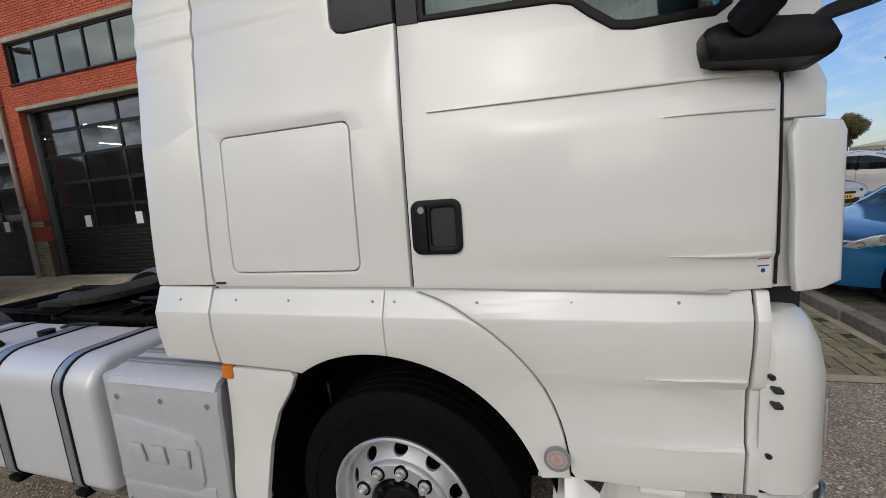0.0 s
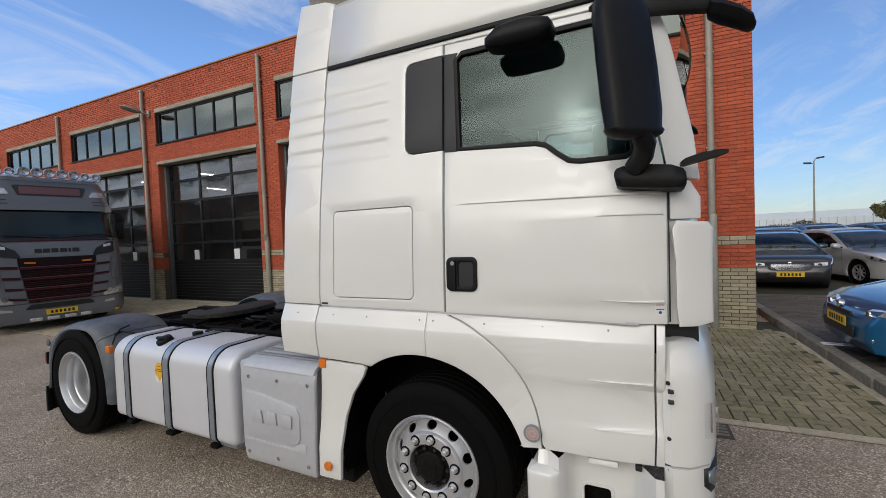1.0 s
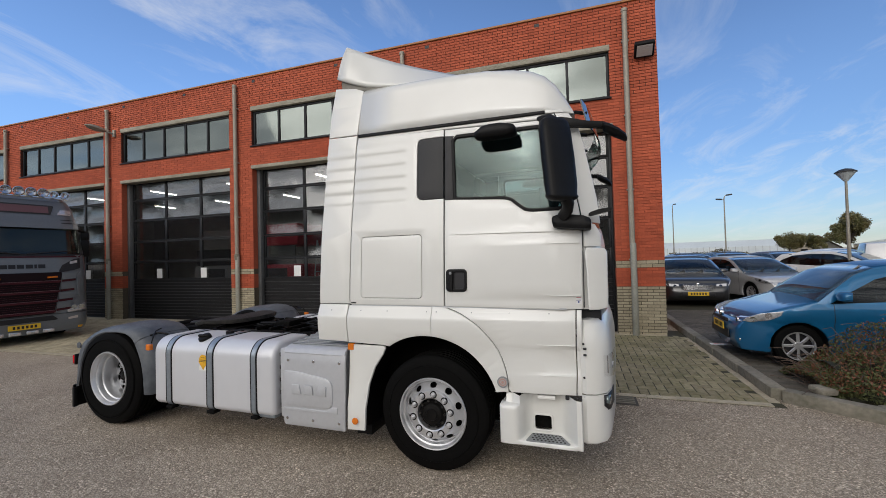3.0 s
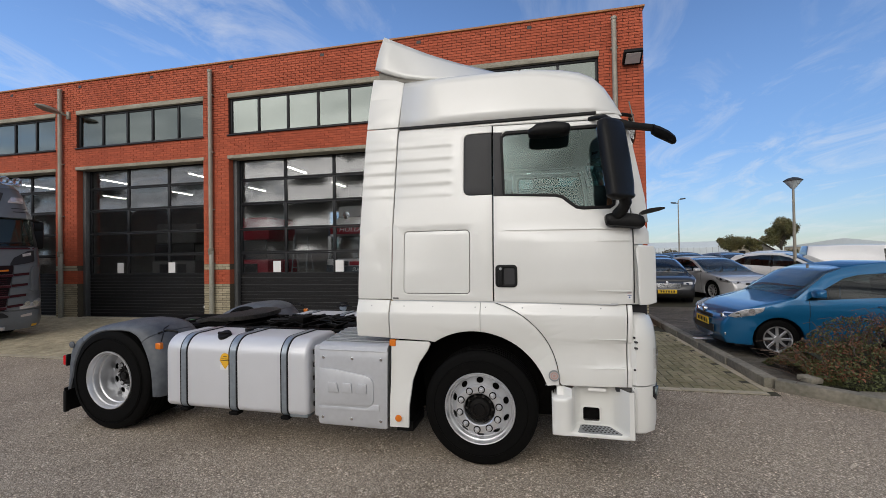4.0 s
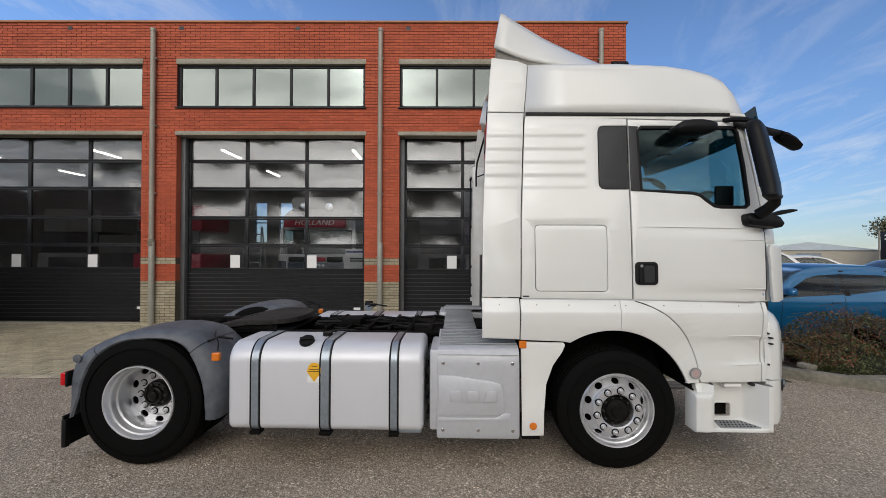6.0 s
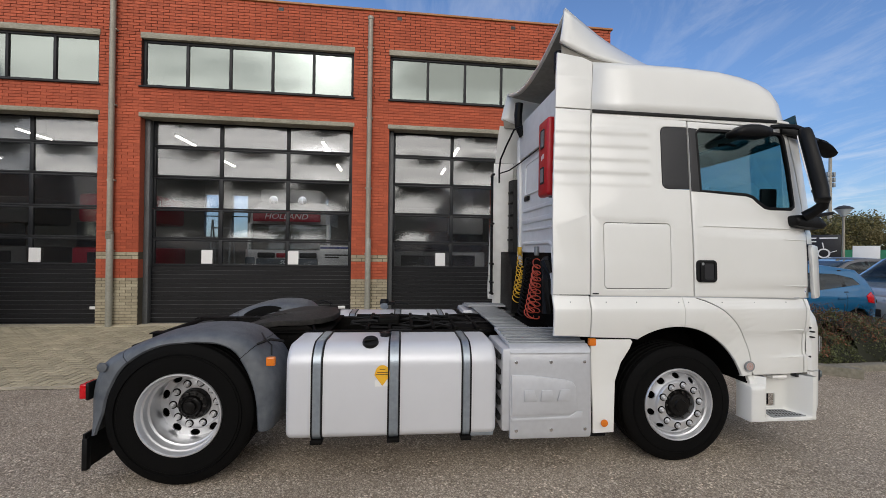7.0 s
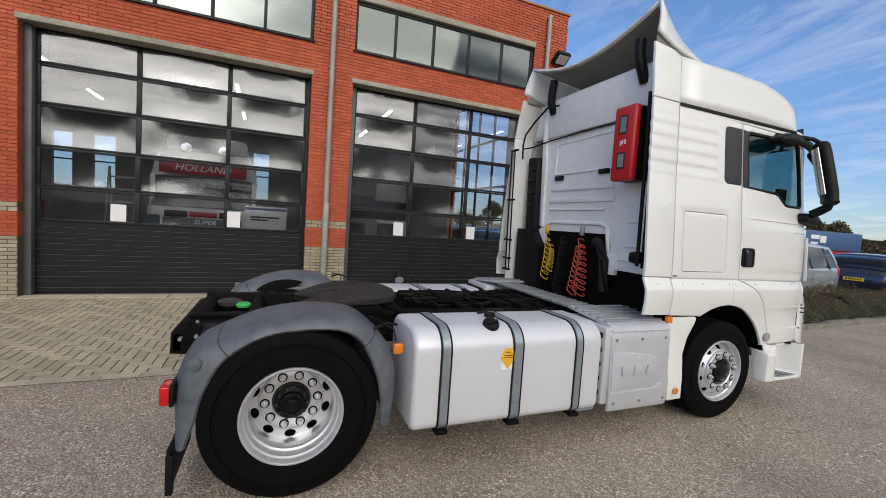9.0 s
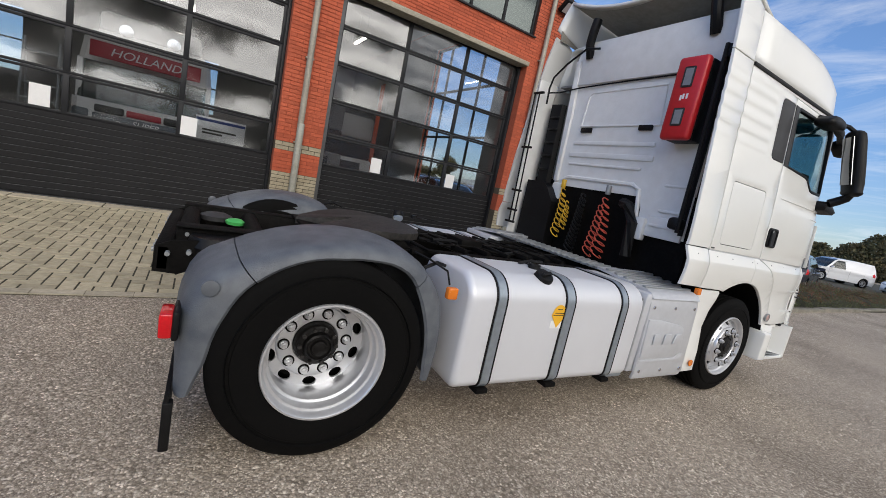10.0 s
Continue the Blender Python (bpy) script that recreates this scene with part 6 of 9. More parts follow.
def fuel_tank(truck, s):
    def flip(loops):
        k = 1.0 if s < 0 else 0.86  # the far tank is lower
        return [[(x, y * -s, 0.292 + (z - 0.292) * k) for x, y, z in lp] for lp in loops]
    xa, xb = -2.912, -1.445
    loops = [tank_loop(xa, -0.035), tank_loop(xa + 0.006, -0.018), tank_loop(xa + 0.020, -0.005), tank_loop(xa + 0.036, 0)]
    loops += [tank_loop(xa + 0.036 + (xb - xa - 0.072) * k / 10) for k in range(1, 10)]
    loops += [tank_loop(xb - 0.036, 0), tank_loop(xb - 0.020, -0.005), tank_loop(xb - 0.006, -0.018), tank_loop(xb, -0.035)]
    tk = part("fuel_tank", loft(flip(loops)), "alu", truck, "silver aluminium fuel tank", smooth=40)
    for x0, x1 in ((-2.742, -2.662), (-2.220, -2.132), (-1.700, -1.626)):
        part("tank_strap", loft(flip([tank_loop(x0 + 0.011, 0.002), tank_loop(x0 + 0.014, 0.008), tank_loop(x1 - 0.014, 0.008), tank_loop(x1 - 0.011, 0.002)])), "strap", tk, "galvanised steel strap", smooth=40)
        for a, c in ((x0, x0 + 0.011), (x1 - 0.011, x1)):
            part("strap_rubber", loft(flip([tank_loop(a, 0.001), tank_loop(a + 0.002, 0.007), tank_loop(c - 0.002, 0.007), tank_loop(c, 0.001)])), "black", tk, smooth=40)
        part("strap_foot", box(x0, x1, min(s * 1.18, s * 1.262), max(s * 1.18, s * 1.262), 0.262, 0.292, 0.006), "dirt_shade_black", tk)
    part("drain_sump", box(-1.64, -1.455, min(s * 1.10, s * 1.235), max(s * 1.10, s * 1.235), 0.276, 0.33, 0.02), "strap", tk)
    cp = part("filler_neck", cyl((-2.348, s * 1.12, 0.885), (-2.348, s * 1.155, 0.915), 0.050, seg=24), "strap", tk)
    part("filler_cap", cyl((-2.348, s * 1.140, 0.912), (-2.348, s * 1.165, 0.958), 0.060, 0.056, seg=20, bevel=0.010), "black", cp, "black fuel cap")
    part("cap_grip", box(-0.05, 0.05, -0.012, 0.012, 0.0, 0.02, 0.006, m=Matrix.Translation((-2.348, s * 1.165, 0.956)) @ pose(0, 0, 0, 42 * -s, 0, 20)), "black", cp)
    part("sender", cyl((-2.25, s * 0.95, 0.94), (-2.25, s * 0.95, 0.97), 0.04, seg=16), "black", tk)
    part("vent_pipe", tube([(-2.30, s * 0.85, 0.945), (-2.2, s * 0.85, 0.97), (-2.05, s * 0.80, 0.96)], 0.01, 6), "black", tk)
    if s < 0:
        lb = part("fuel_label", prism([(-2.308, 0.655), (-2.205, 0.655), (-2.205, 0.70), (-2.308, 0.70)], 0, 0.0015, m=Matrix.Translation((0, -1.2575, 0)) @ XZ), "paper", tk, "white label with yellow diamond")
        dia = [(-2.256, 0.660), (-2.200, 0.735)] + arc(-2.256, 0.755, 0.048, 10, 170, 10) + [(-2.312, 0.735)]
        part("yellow_diamond", prism(dia, 0, 0.002, m=Matrix.Translation((0, -1.2595, 0)) @ XZ), "yellow_label", lb)
        for z, w in ((0.752, 0.036), (0.738, 0.046), (0.775, 0.02)):
            part("label_bar", box(-2.256 - w, -2.256 + w, -1.2610, -1.2595, z - 0.002, z + 0.002), "ink", lb)


def battery_shield(truck, s):
    def flat(x, z):
        return 1.254 - 0.020 * max(0, (z - 0.34) / 0.5) - 0.02 * max(0, (z - 0.82) / 0.1) ** 2 - 0.015 * max(0, (0.33 - z) / 0.06)
    sh = part("battery_cover", sheet(rrect(-1.345, -0.735, 0.276, 0.905, 0.02), surf=flat, side=s, depth=0.02, bevel=0.008, zcuts=[0.3, 0.33, 0.8, 0.82, 0.84, 0.86, 0.88]), "shield", truck, "silver pressed steel battery box cover")
    # a raised field with a slanting upper edge, and the pressed channel along its foot
    part("pressed_field", sheet([(-1.335, 0.742), (-1.20, 0.738), (-0.93, 0.700), (-0.875, 0.682), (-0.852, 0.645), (-0.846, 0.500), (-0.862, 0.470), (-0.90, 0.455), (-1.335, 0.452)], surf=flat, side=s, lift=0.012, depth=0.014, bevel=0.010), "shield", sh)
    part("pressed_channel", sheet([(-1.335, 0.432), (-0.905, 0.436), (-0.850, 0.470), (-0.800, 0.470), (-0.800, 0.415), (-1.335, 0.405)], surf=flat, side=s, lift=0.006, depth=0.010, bevel=0.006), "shield", sh)
    for x in (-1.299, -1.040, -0.786):
        for z in (0.83, 0.345):
            part("bolt", cyl((x, s * (flat(x, z) - 0.008), z), (x, s * (flat(x, z) + 0.007), z), 0.013, seg=12, bevel=0.003), "chrome", sh)
    sh.location = (0, 0, -0.026)
    # plain embossed shapes where the maker's mark is pressed
    if s < 0:
        for x0, sk in ((-1.245, 0.012), (-1.125, 0.0), (-1.0, -0.012)):
            part("embossed_shape", prism([(x0, 0.555), (x0 + 0.095, 0.555), (x0 + 0.085 - sk, 0.635), (x0 + 0.012 - sk, 0.635)], -0.006, 0.004, m=Matrix.Translation((0, -1.2625, 0)) @ XZ, bevel=0.003), "shield", sh)
    b = bmesh.new()
    prof = [(1.236, 0.895), (1.215, 0.925), (1.17, 0.945), (0.70, 0.985), (0.70, 0.965), (1.16, 0.925), (1.20, 0.905), (1.222, 0.89)]
    loft([[(x, s * y, z) for y, z in prof] for x in (-1.342, -0.738)], bm=b)
    tp = part("cover_top", b, "shield", sh)
    for k in range(5):
        y = 1.13 - 0.085 * k
        z = 0.950 + (1.17 - y) * 0.085
        part("tread_ridge", box(-1.33, -0.74, min(s * (y - 0.016), s * (y + 0.016)), max(s * (y - 0.016), s * (y + 0.016)), z - 0.004, z + 0.010, 0.005), "jamb", tp)
    bx = part("battery_tray", box(-1.40, -0.76, min(s * 0.72, s * 1.225), max(s * 0.72, s * 1.225), 0.30, 0.90, 0.02), "shield", truck, "ribbed grey battery box")
    for k in range(5):
        part("tray_rib", box(-1.424, -1.398, min(s * 0.80, s * 1.20), max(s * 0.80, s * 1.20), 0.375 + 0.11 * k, 0.415 + 0.11 * k, 0.006), "black", bx)


def chassis(truck):
    for s in (-1, 1):
        y0, y1 = (s * 0.40, s * 0.33) if s < 0 else (s * 0.33, s * 0.40)
        rail = part("frame_rail", box(-4.25, 0.9, y0, y1, 0.62, 0.868, 0.008), "dirt_shade_black", truck)
        part("rail_flange", box(-4.25, -0.7, min(s * 0.44, s * 0.33), max(s * 0.44, s * 0.33), 0.865, 0.875, 0.003), "dirt_shade_black", rail)
        for k in range(22):
            x = -4.20 + 0.152 * k
            part("rivet", cyl((x, s * 0.40, 0.825), (x, s * 0.412, 0.825), 0.011, seg=8), "jamb" if k in (0, 1, 2, 12, 13) else "dirt_shade_black", rail)
    for x in (-4.2, -3.85, -2.1, -1.6, -1.15):
        part("crossmember", cyl((x, -0.36, 0.82), (x, 0.36, 0.82), 0.05, seg=12), "dirt_shade_black", truck)
    tail = part("rear_crossbeam", box(-4.33, -4.25, -0.55, 0.55, 0.650, 0.800, 0.02), "dirt_shade_black", truck, "black bolted rear cross beam")
    for y in (-0.5, -0.42, -0.34, -0.2, 0.2, 0.34, 0.42, 0.5):
        part("bolt", cyl((-4.342, y, 0.755), (-4.315, y, 0.755), 0.014, seg=8), "jamb", tail)
    for s in (-1, 1):
        part("frame_horn", prism([(-4.33, 0.655), (-4.32, 0.790), (-4.25, 0.818), (-3.75, 0.868), (-3.75, 0.78), (-4.05, 0.72), (-4.22, 0.645)], 0, 0.02, m=Matrix.Translation((0, s * 0.55, 0)) @ XZ), "dirt_shade_black", truck)
        for k in range(4):
            part("bolt", cyl((-4.27 + 0.09 * k, s * 0.565 - 0.022, 0.755 + 0.013 * k), (-4.27 + 0.09 * k, s * 0.565 + 0.022, 0.755 + 0.013 * k), 0.012, seg=8), "jamb", truck)
    part("axle_housing", cyl((-3.60, -0.9, 0.482), (-3.60, 0.9, 0.482), 0.10, seg=16), "dirt_shade_black", truck)
    part("differential", lathe([(0.0, -0.2), (0.18, -0.18), (0.24, 0.0), (0.18, 0.18), (0.0, 0.2)], 20, pose(-3.6, 0, 0.482, 90, 0, 0)), "dirt_shade_black", truck)
    part("front_axle", cyl((0, -0.9, 0.42), (0, 0.9, 0.42), 0.07, seg=12), "dirt_shade_black", truck)
    part("gearbox", box(-1.7, -0.4, -0.3, 0.3, 0.4, 0.9, 0.05), "dirt_shade_black", truck)
    for s in (-1, 1):
        part("air_spring", lathe([(0.0, 0.0), (0.13, 0.0), (0.15, 0.05), (0.13, 0.11), (0.15, 0.17), (0.13, 0.22), (0.0, 0.22)], 20, pose(-4.05, s * 0.45, 0.62)), "black", truck)
    part("green_cap", lathe([(0.055, 0.0), (0.06, 0.02), (0.04, 0.035), (0.0, 0.04)], 20, pose(-3.95, 0.10, 0.815)), "green", truck, "green plastic cap")
    part("grey_pan", lathe([(0.09, 0.0), (0.095, 0.03), (0.06, 0.045), (0.0, 0.05)], 20, pose(-4.06, 0.20, 0.815)), "satin", truck)
    # cables and pipes between the rails
    rng = random.Random(5)
    for k in range(9):
        y = -0.28 + 0.07 * k
        pts = [(-2.6 + 0.2 * i, y + rng.uniform(-0.03, 0.03), 0.885 + rng.uniform(-0.03, 0.035)) for i in range(9)]
        part("cable", tube(pts, 0.008 + 0.006 * (k % 3), 6), "black" if k % 4 else "dirt_shade_black", truck)
    for k in range(7):
        x = -2.45 + 0.2 * k
        part("cable_tray", box(x, x + 0.03, -0.42, 0.42, 0.878, 0.915, 0.004), "dirt_shade_black", truck)
    part("valve_block", box(-2.35, -2.15, -0.2, 0.05, 0.885, 0.955, 0.015), "dirt_shade_black", truck)
    part("side_rail", box(-2.95, -1.35, -0.56, -0.52, 0.875, 0.905, 0.005), "dirt_shade_black", truck)
    # catwalk behind the cab
    cw = part("catwalk", box(-1.30, -1.02, -0.68, 0.70, 0.925, 0.945, 0.006), "jamb", truck, "ribbed aluminium catwalk plate")
    for k in range(18):
        part("catwalk_rib", box(-1.315, -1.02, -0.66 + 0.076 * k, -0.63 + 0.076 * k, 0.944, 0.953, 0.003), "jamb", cw)
    # fifth wheel
    fw = []
    for x, y in [(-2.52, 0.20), (-2.50, 0.0), (-2.52, -0.20), (-2.60, -0.36), (-2.80, -0.47), (-3.02, -0.475), (-3.20, -0.43), (-3.42, -0.30), (-3.46, -0.20), (-3.30, -0.09), (-3.08, -0.04), (-3.02, 0.0), (-3.08, 0.04), (-3.30, 0.09), (-3.46, 0.20), (-3.42, 0.30), (-3.20, 0.43), (-3.02, 0.475), (-2.80, 0.47), (-2.60, 0.36)]:
        fw.append((-2.74 + (x + 2.5) * 0.85, y))
    b = bmesh.new()
    top = [b.verts.new((x, y, 0.985 - max(0, -3.2 - x) * 0.22)) for x, y in fw]
    bot = [b.verts.new((x * 0.995 - 0.015, y * 0.97, 0.935 - max(0, -3.2 - x) * 0.22)) for x, y in fw]
    b.faces.new(top)
    b.faces.new(bot[::-1])
    for i in range(len(fw)):
        j = (i + 1) % len(fw)
        b.faces.new((top[i], bot[i], bot[j], top[j]))
    bmesh.ops.bevel(b, geom=[e for e in b.edges if e.verts[0] in top and e.verts[1] in top], offset=0.012, segments=2, profile=0.5, affect="EDGES")
    fwp = part("fifth_wheel", b, "fw_black", truck, "greasy black fifth wheel plate")
    for s in (-1, 1):
        part("fifth_wheel_bracket", prism([(-3.3, 0.885), (-2.90, 0.885), (-2.98, 0.955), (-3.22, 0.955)], -0.03, 0.03, m=Matrix.Translation((0, s * 0.40, 0)) @ XZ, bevel=0.008), "dirt_shade_black", fwp)
    part("release_handle", tube([(-2.9, -0.42, 0.925), (-2.85, -0.60, 0.915), (-2.72, -0.66, 0.91)], 0.012, 6), "dirt_shade_black", fwp)
    part("mounting_plate", box(-3.55, -2.75, -0.42, 0.42, 0.875, 0.892, 0.004), "dirt_shade_black", fwp)


def door_sticker(truck):
    """Dealer sticker: plain shapes in its colours."""
    st = part("sticker", sheet(rrect(1.082, 1.120, 1.302, 1.352, 0.003, 2), surf=cab_w, side=-1, lift=0.0012, depth=0.001, bevel=0), "whiteink", truck, "small white dealer sticker")
    for z, h, mt in ((1.346, 0.0025, "redink"), (1.341, 0.002, "blueink"), (1.331, 0.004, "blueink")):
        part("sticker_bar", sheet([(1.086, z - h), (1.116, z - h), (1.116, z + h), (1.086, z + h)], surf=cab_w, side=-1, lift=0.0026, depth=0.001, bevel=0), mt, st)
    part("sticker_dot", sheet(arc(1.101, 1.316, 0.006, 0, 330, 11), surf=cab_w, side=-1, lift=0.0026, depth=0.001, bevel=0), "blueink", st)
    part("type_badge", sheet(rrect(-0.700, -0.652, 1.292, 1.302, 0.002, 2), surf=cab_w, side=-1, lift=0.003, depth=0.002, bevel=0), "satin", truck)


def tractor():
    truck = thing("tractor_unit", "white two-axle tractor unit with high sleeper cab on asphalt", "truck")
    for s in (-1, 1):
        cab_side(truck, s)
        mirrors(truck, s)
        front_wheel(truck, s)
        rear_wheel(truck, s)
        fender(truck, s)
        fuel_tank(truck, s)
        battery_shield(truck, s)
    cab_front(truck)
    cab_roof(truck)
    cab_back(truck)
    cab_fittings(truck)
    sun_visor(truck)
    chassis(truck)
    door_sticker(truck)
    return truck


tractor()


def extinguisher_box():
    t = thing("extinguisher_box", "red plastic fire extinguisher box on the cab's rear wall", "extinguisher box", pose(-0.765, -0.76, 2.40, 0, 0, 0))
    part("back_shell", box(-0.115, 0.03, -0.118, 0.118, -0.32, 0.32, 0.02), "black", t)
    lid = part("lid", box(-0.195, -0.117, -0.122, 0.122, -0.325, 0.325, 0.028, 3), "redbox", t)
    for z0, z1 in ((0.08, 0.24), (-0.22, -0.08)):
        part("window", box(-0.200, -0.191, -0.045, 0.045, z0, z1, 0.01), "satin", lid)
        part("window_pane", box(-0.2015, -0.1995, -0.032, 0.032, z0 + 0.015, z1 - 0.015), "jamb", lid)
    for y, z in ((-0.03, 0.02), (0.0, 0.02), (0.02, 0.01)):
        part("pictogram_bar", box(-0.1965, -0.1945, y - 0.008, y + 0.008, z - 0.03, z + 0.01), "whiteink", lid)
    for z in (0.2, -0.2):
        part("hinge", box(-0.16, -0.09, 0.118, 0.138, z - 0.03, z + 0.03, 0.006), "redbox", lid)


extinguisher_box()
# ---- cars ----
def paint(name, c, metal=0.3):
    return mat(name, c, 0.3, metal, c2=tuple(v * 0.85 for v in c), big=2, fine=30, amount=0.5, coat=0.9, rough_var=0.04)


M["blue_paint"] = paint("blue_car_paint", (0.005, 0.125, 0.285), 0.35)
M["dark_paint"] = paint("anthracite_car_paint", (0.035, 0.036, 0.040))
M["silver_paint"] = paint("silver_car_paint", (0.56, 0.56, 0.57), 0.25)
M["paleblue_paint"] = paint("pale_silver_blue_paint", (0.42, 0.47, 0.52), 0.45)
M["whitecar_paint"] = paint("white_car_paint", (0.72, 0.72, 0.72), 0.0)
M["navy_paint"] = paint("navy_car_paint", (0.012, 0.015, 0.035))
M["greycar_paint"] = paint("grey_car_paint", (0.10, 0.10, 0.11))
M["alloy"] = mat("alloy_wheel", (0.62, 0.62, 0.63), 0.3, 0.7, amount=0.4)

HATCH = dict(top=[(0.012, 0.14), (0.0, 0.24), (0.004, 0.38), (0.03, 0.475), (0.10, 0.545), (0.255, 0.625), (0.335, 0.765), (0.425, 0.905), (0.50, 0.968), (0.60, 1.0), (0.74, 0.985), (0.875, 0.935), (0.925, 0.80), (0.972, 0.63), (0.992, 0.52), (1.0, 0.32), (0.99, 0.16)],
             screen=(5, 8), rear=(11, 13), belt=0.635, glass=[(0.300, 0.648), (0.375, 0.765), (0.455, 0.885), (0.53, 0.935), (0.66, 0.945), (0.79, 0.905), (0.865, 0.80), (0.885, 0.715), (0.62, 0.668)], posts=(0.575, 0.80), axles=(0.195, 0.835))
MPV = dict(top=[(0.012, 0.14), (0.0, 0.24), (0.004, 0.38), (0.03, 0.46), (0.08, 0.52), (0.22, 0.60), (0.30, 0.75), (0.375, 0.90), (0.43, 0.965), (0.55, 1.0), (0.75, 0.995), (0.925, 0.955), (0.965, 0.78), (0.985, 0.60), (0.995, 0.48), (1.0, 0.30), (0.99, 0.14)],
           screen=(5, 8), rear=(11, 13), belt=0.59, glass=[(0.275, 0.60), (0.335, 0.72), (0.40, 0.885), (0.46, 0.935), (0.68, 0.945), (0.88, 0.92), (0.925, 0.72), (0.93, 0.63), (0.62, 0.61)], posts=(0.56, 0.80), axles=(0.17, 0.84))
SMALL = dict(top=[(0.012, 0.14), (0.0, 0.24), (0.004, 0.35), (0.022, 0.435), (0.085, 0.515), (0.245, 0.640), (0.305, 0.770), (0.368, 0.893), (0.430, 0.955), (0.58, 1.0), (0.75, 0.992), (0.90, 0.945), (0.945, 0.82), (0.985, 0.65), (0.995, 0.55), (1.0, 0.32), (0.99, 0.16)],
             screen=(5, 8), rear=(11, 13), belt=0.635, glass=[(0.280, 0.622), (0.340, 0.722), (0.425, 0.850), (0.478, 0.885), (0.585, 0.903), (0.77, 0.890), (0.865, 0.835), (0.895, 0.755), (0.62, 0.668)], posts=(0.590, 0.80), axles=(0.185, 0.869))
VAN = dict(top=[(0.012, 0.12), (0.0, 0.22), (0.004, 0.34), (0.03, 0.43), (0.09, 0.50), (0.20, 0.57), (0.27, 0.72), (0.335, 0.88), (0.39, 0.955), (0.5, 0.99), (0.75, 1.0), (0.97, 0.985), (0.985, 0.80), (0.992, 0.62), (0.996, 0.48), (1.0, 0.25), (0.99, 0.12)],
           screen=(5, 8), rear=(11, 13), belt=0.58, glass=[(0.25, 0.59), (0.31, 0.72), (0.37, 0.88), (0.40, 0.915), (0.50, 0.92), (0.505, 0.60)], posts=(), axles=(0.18, 0.82))


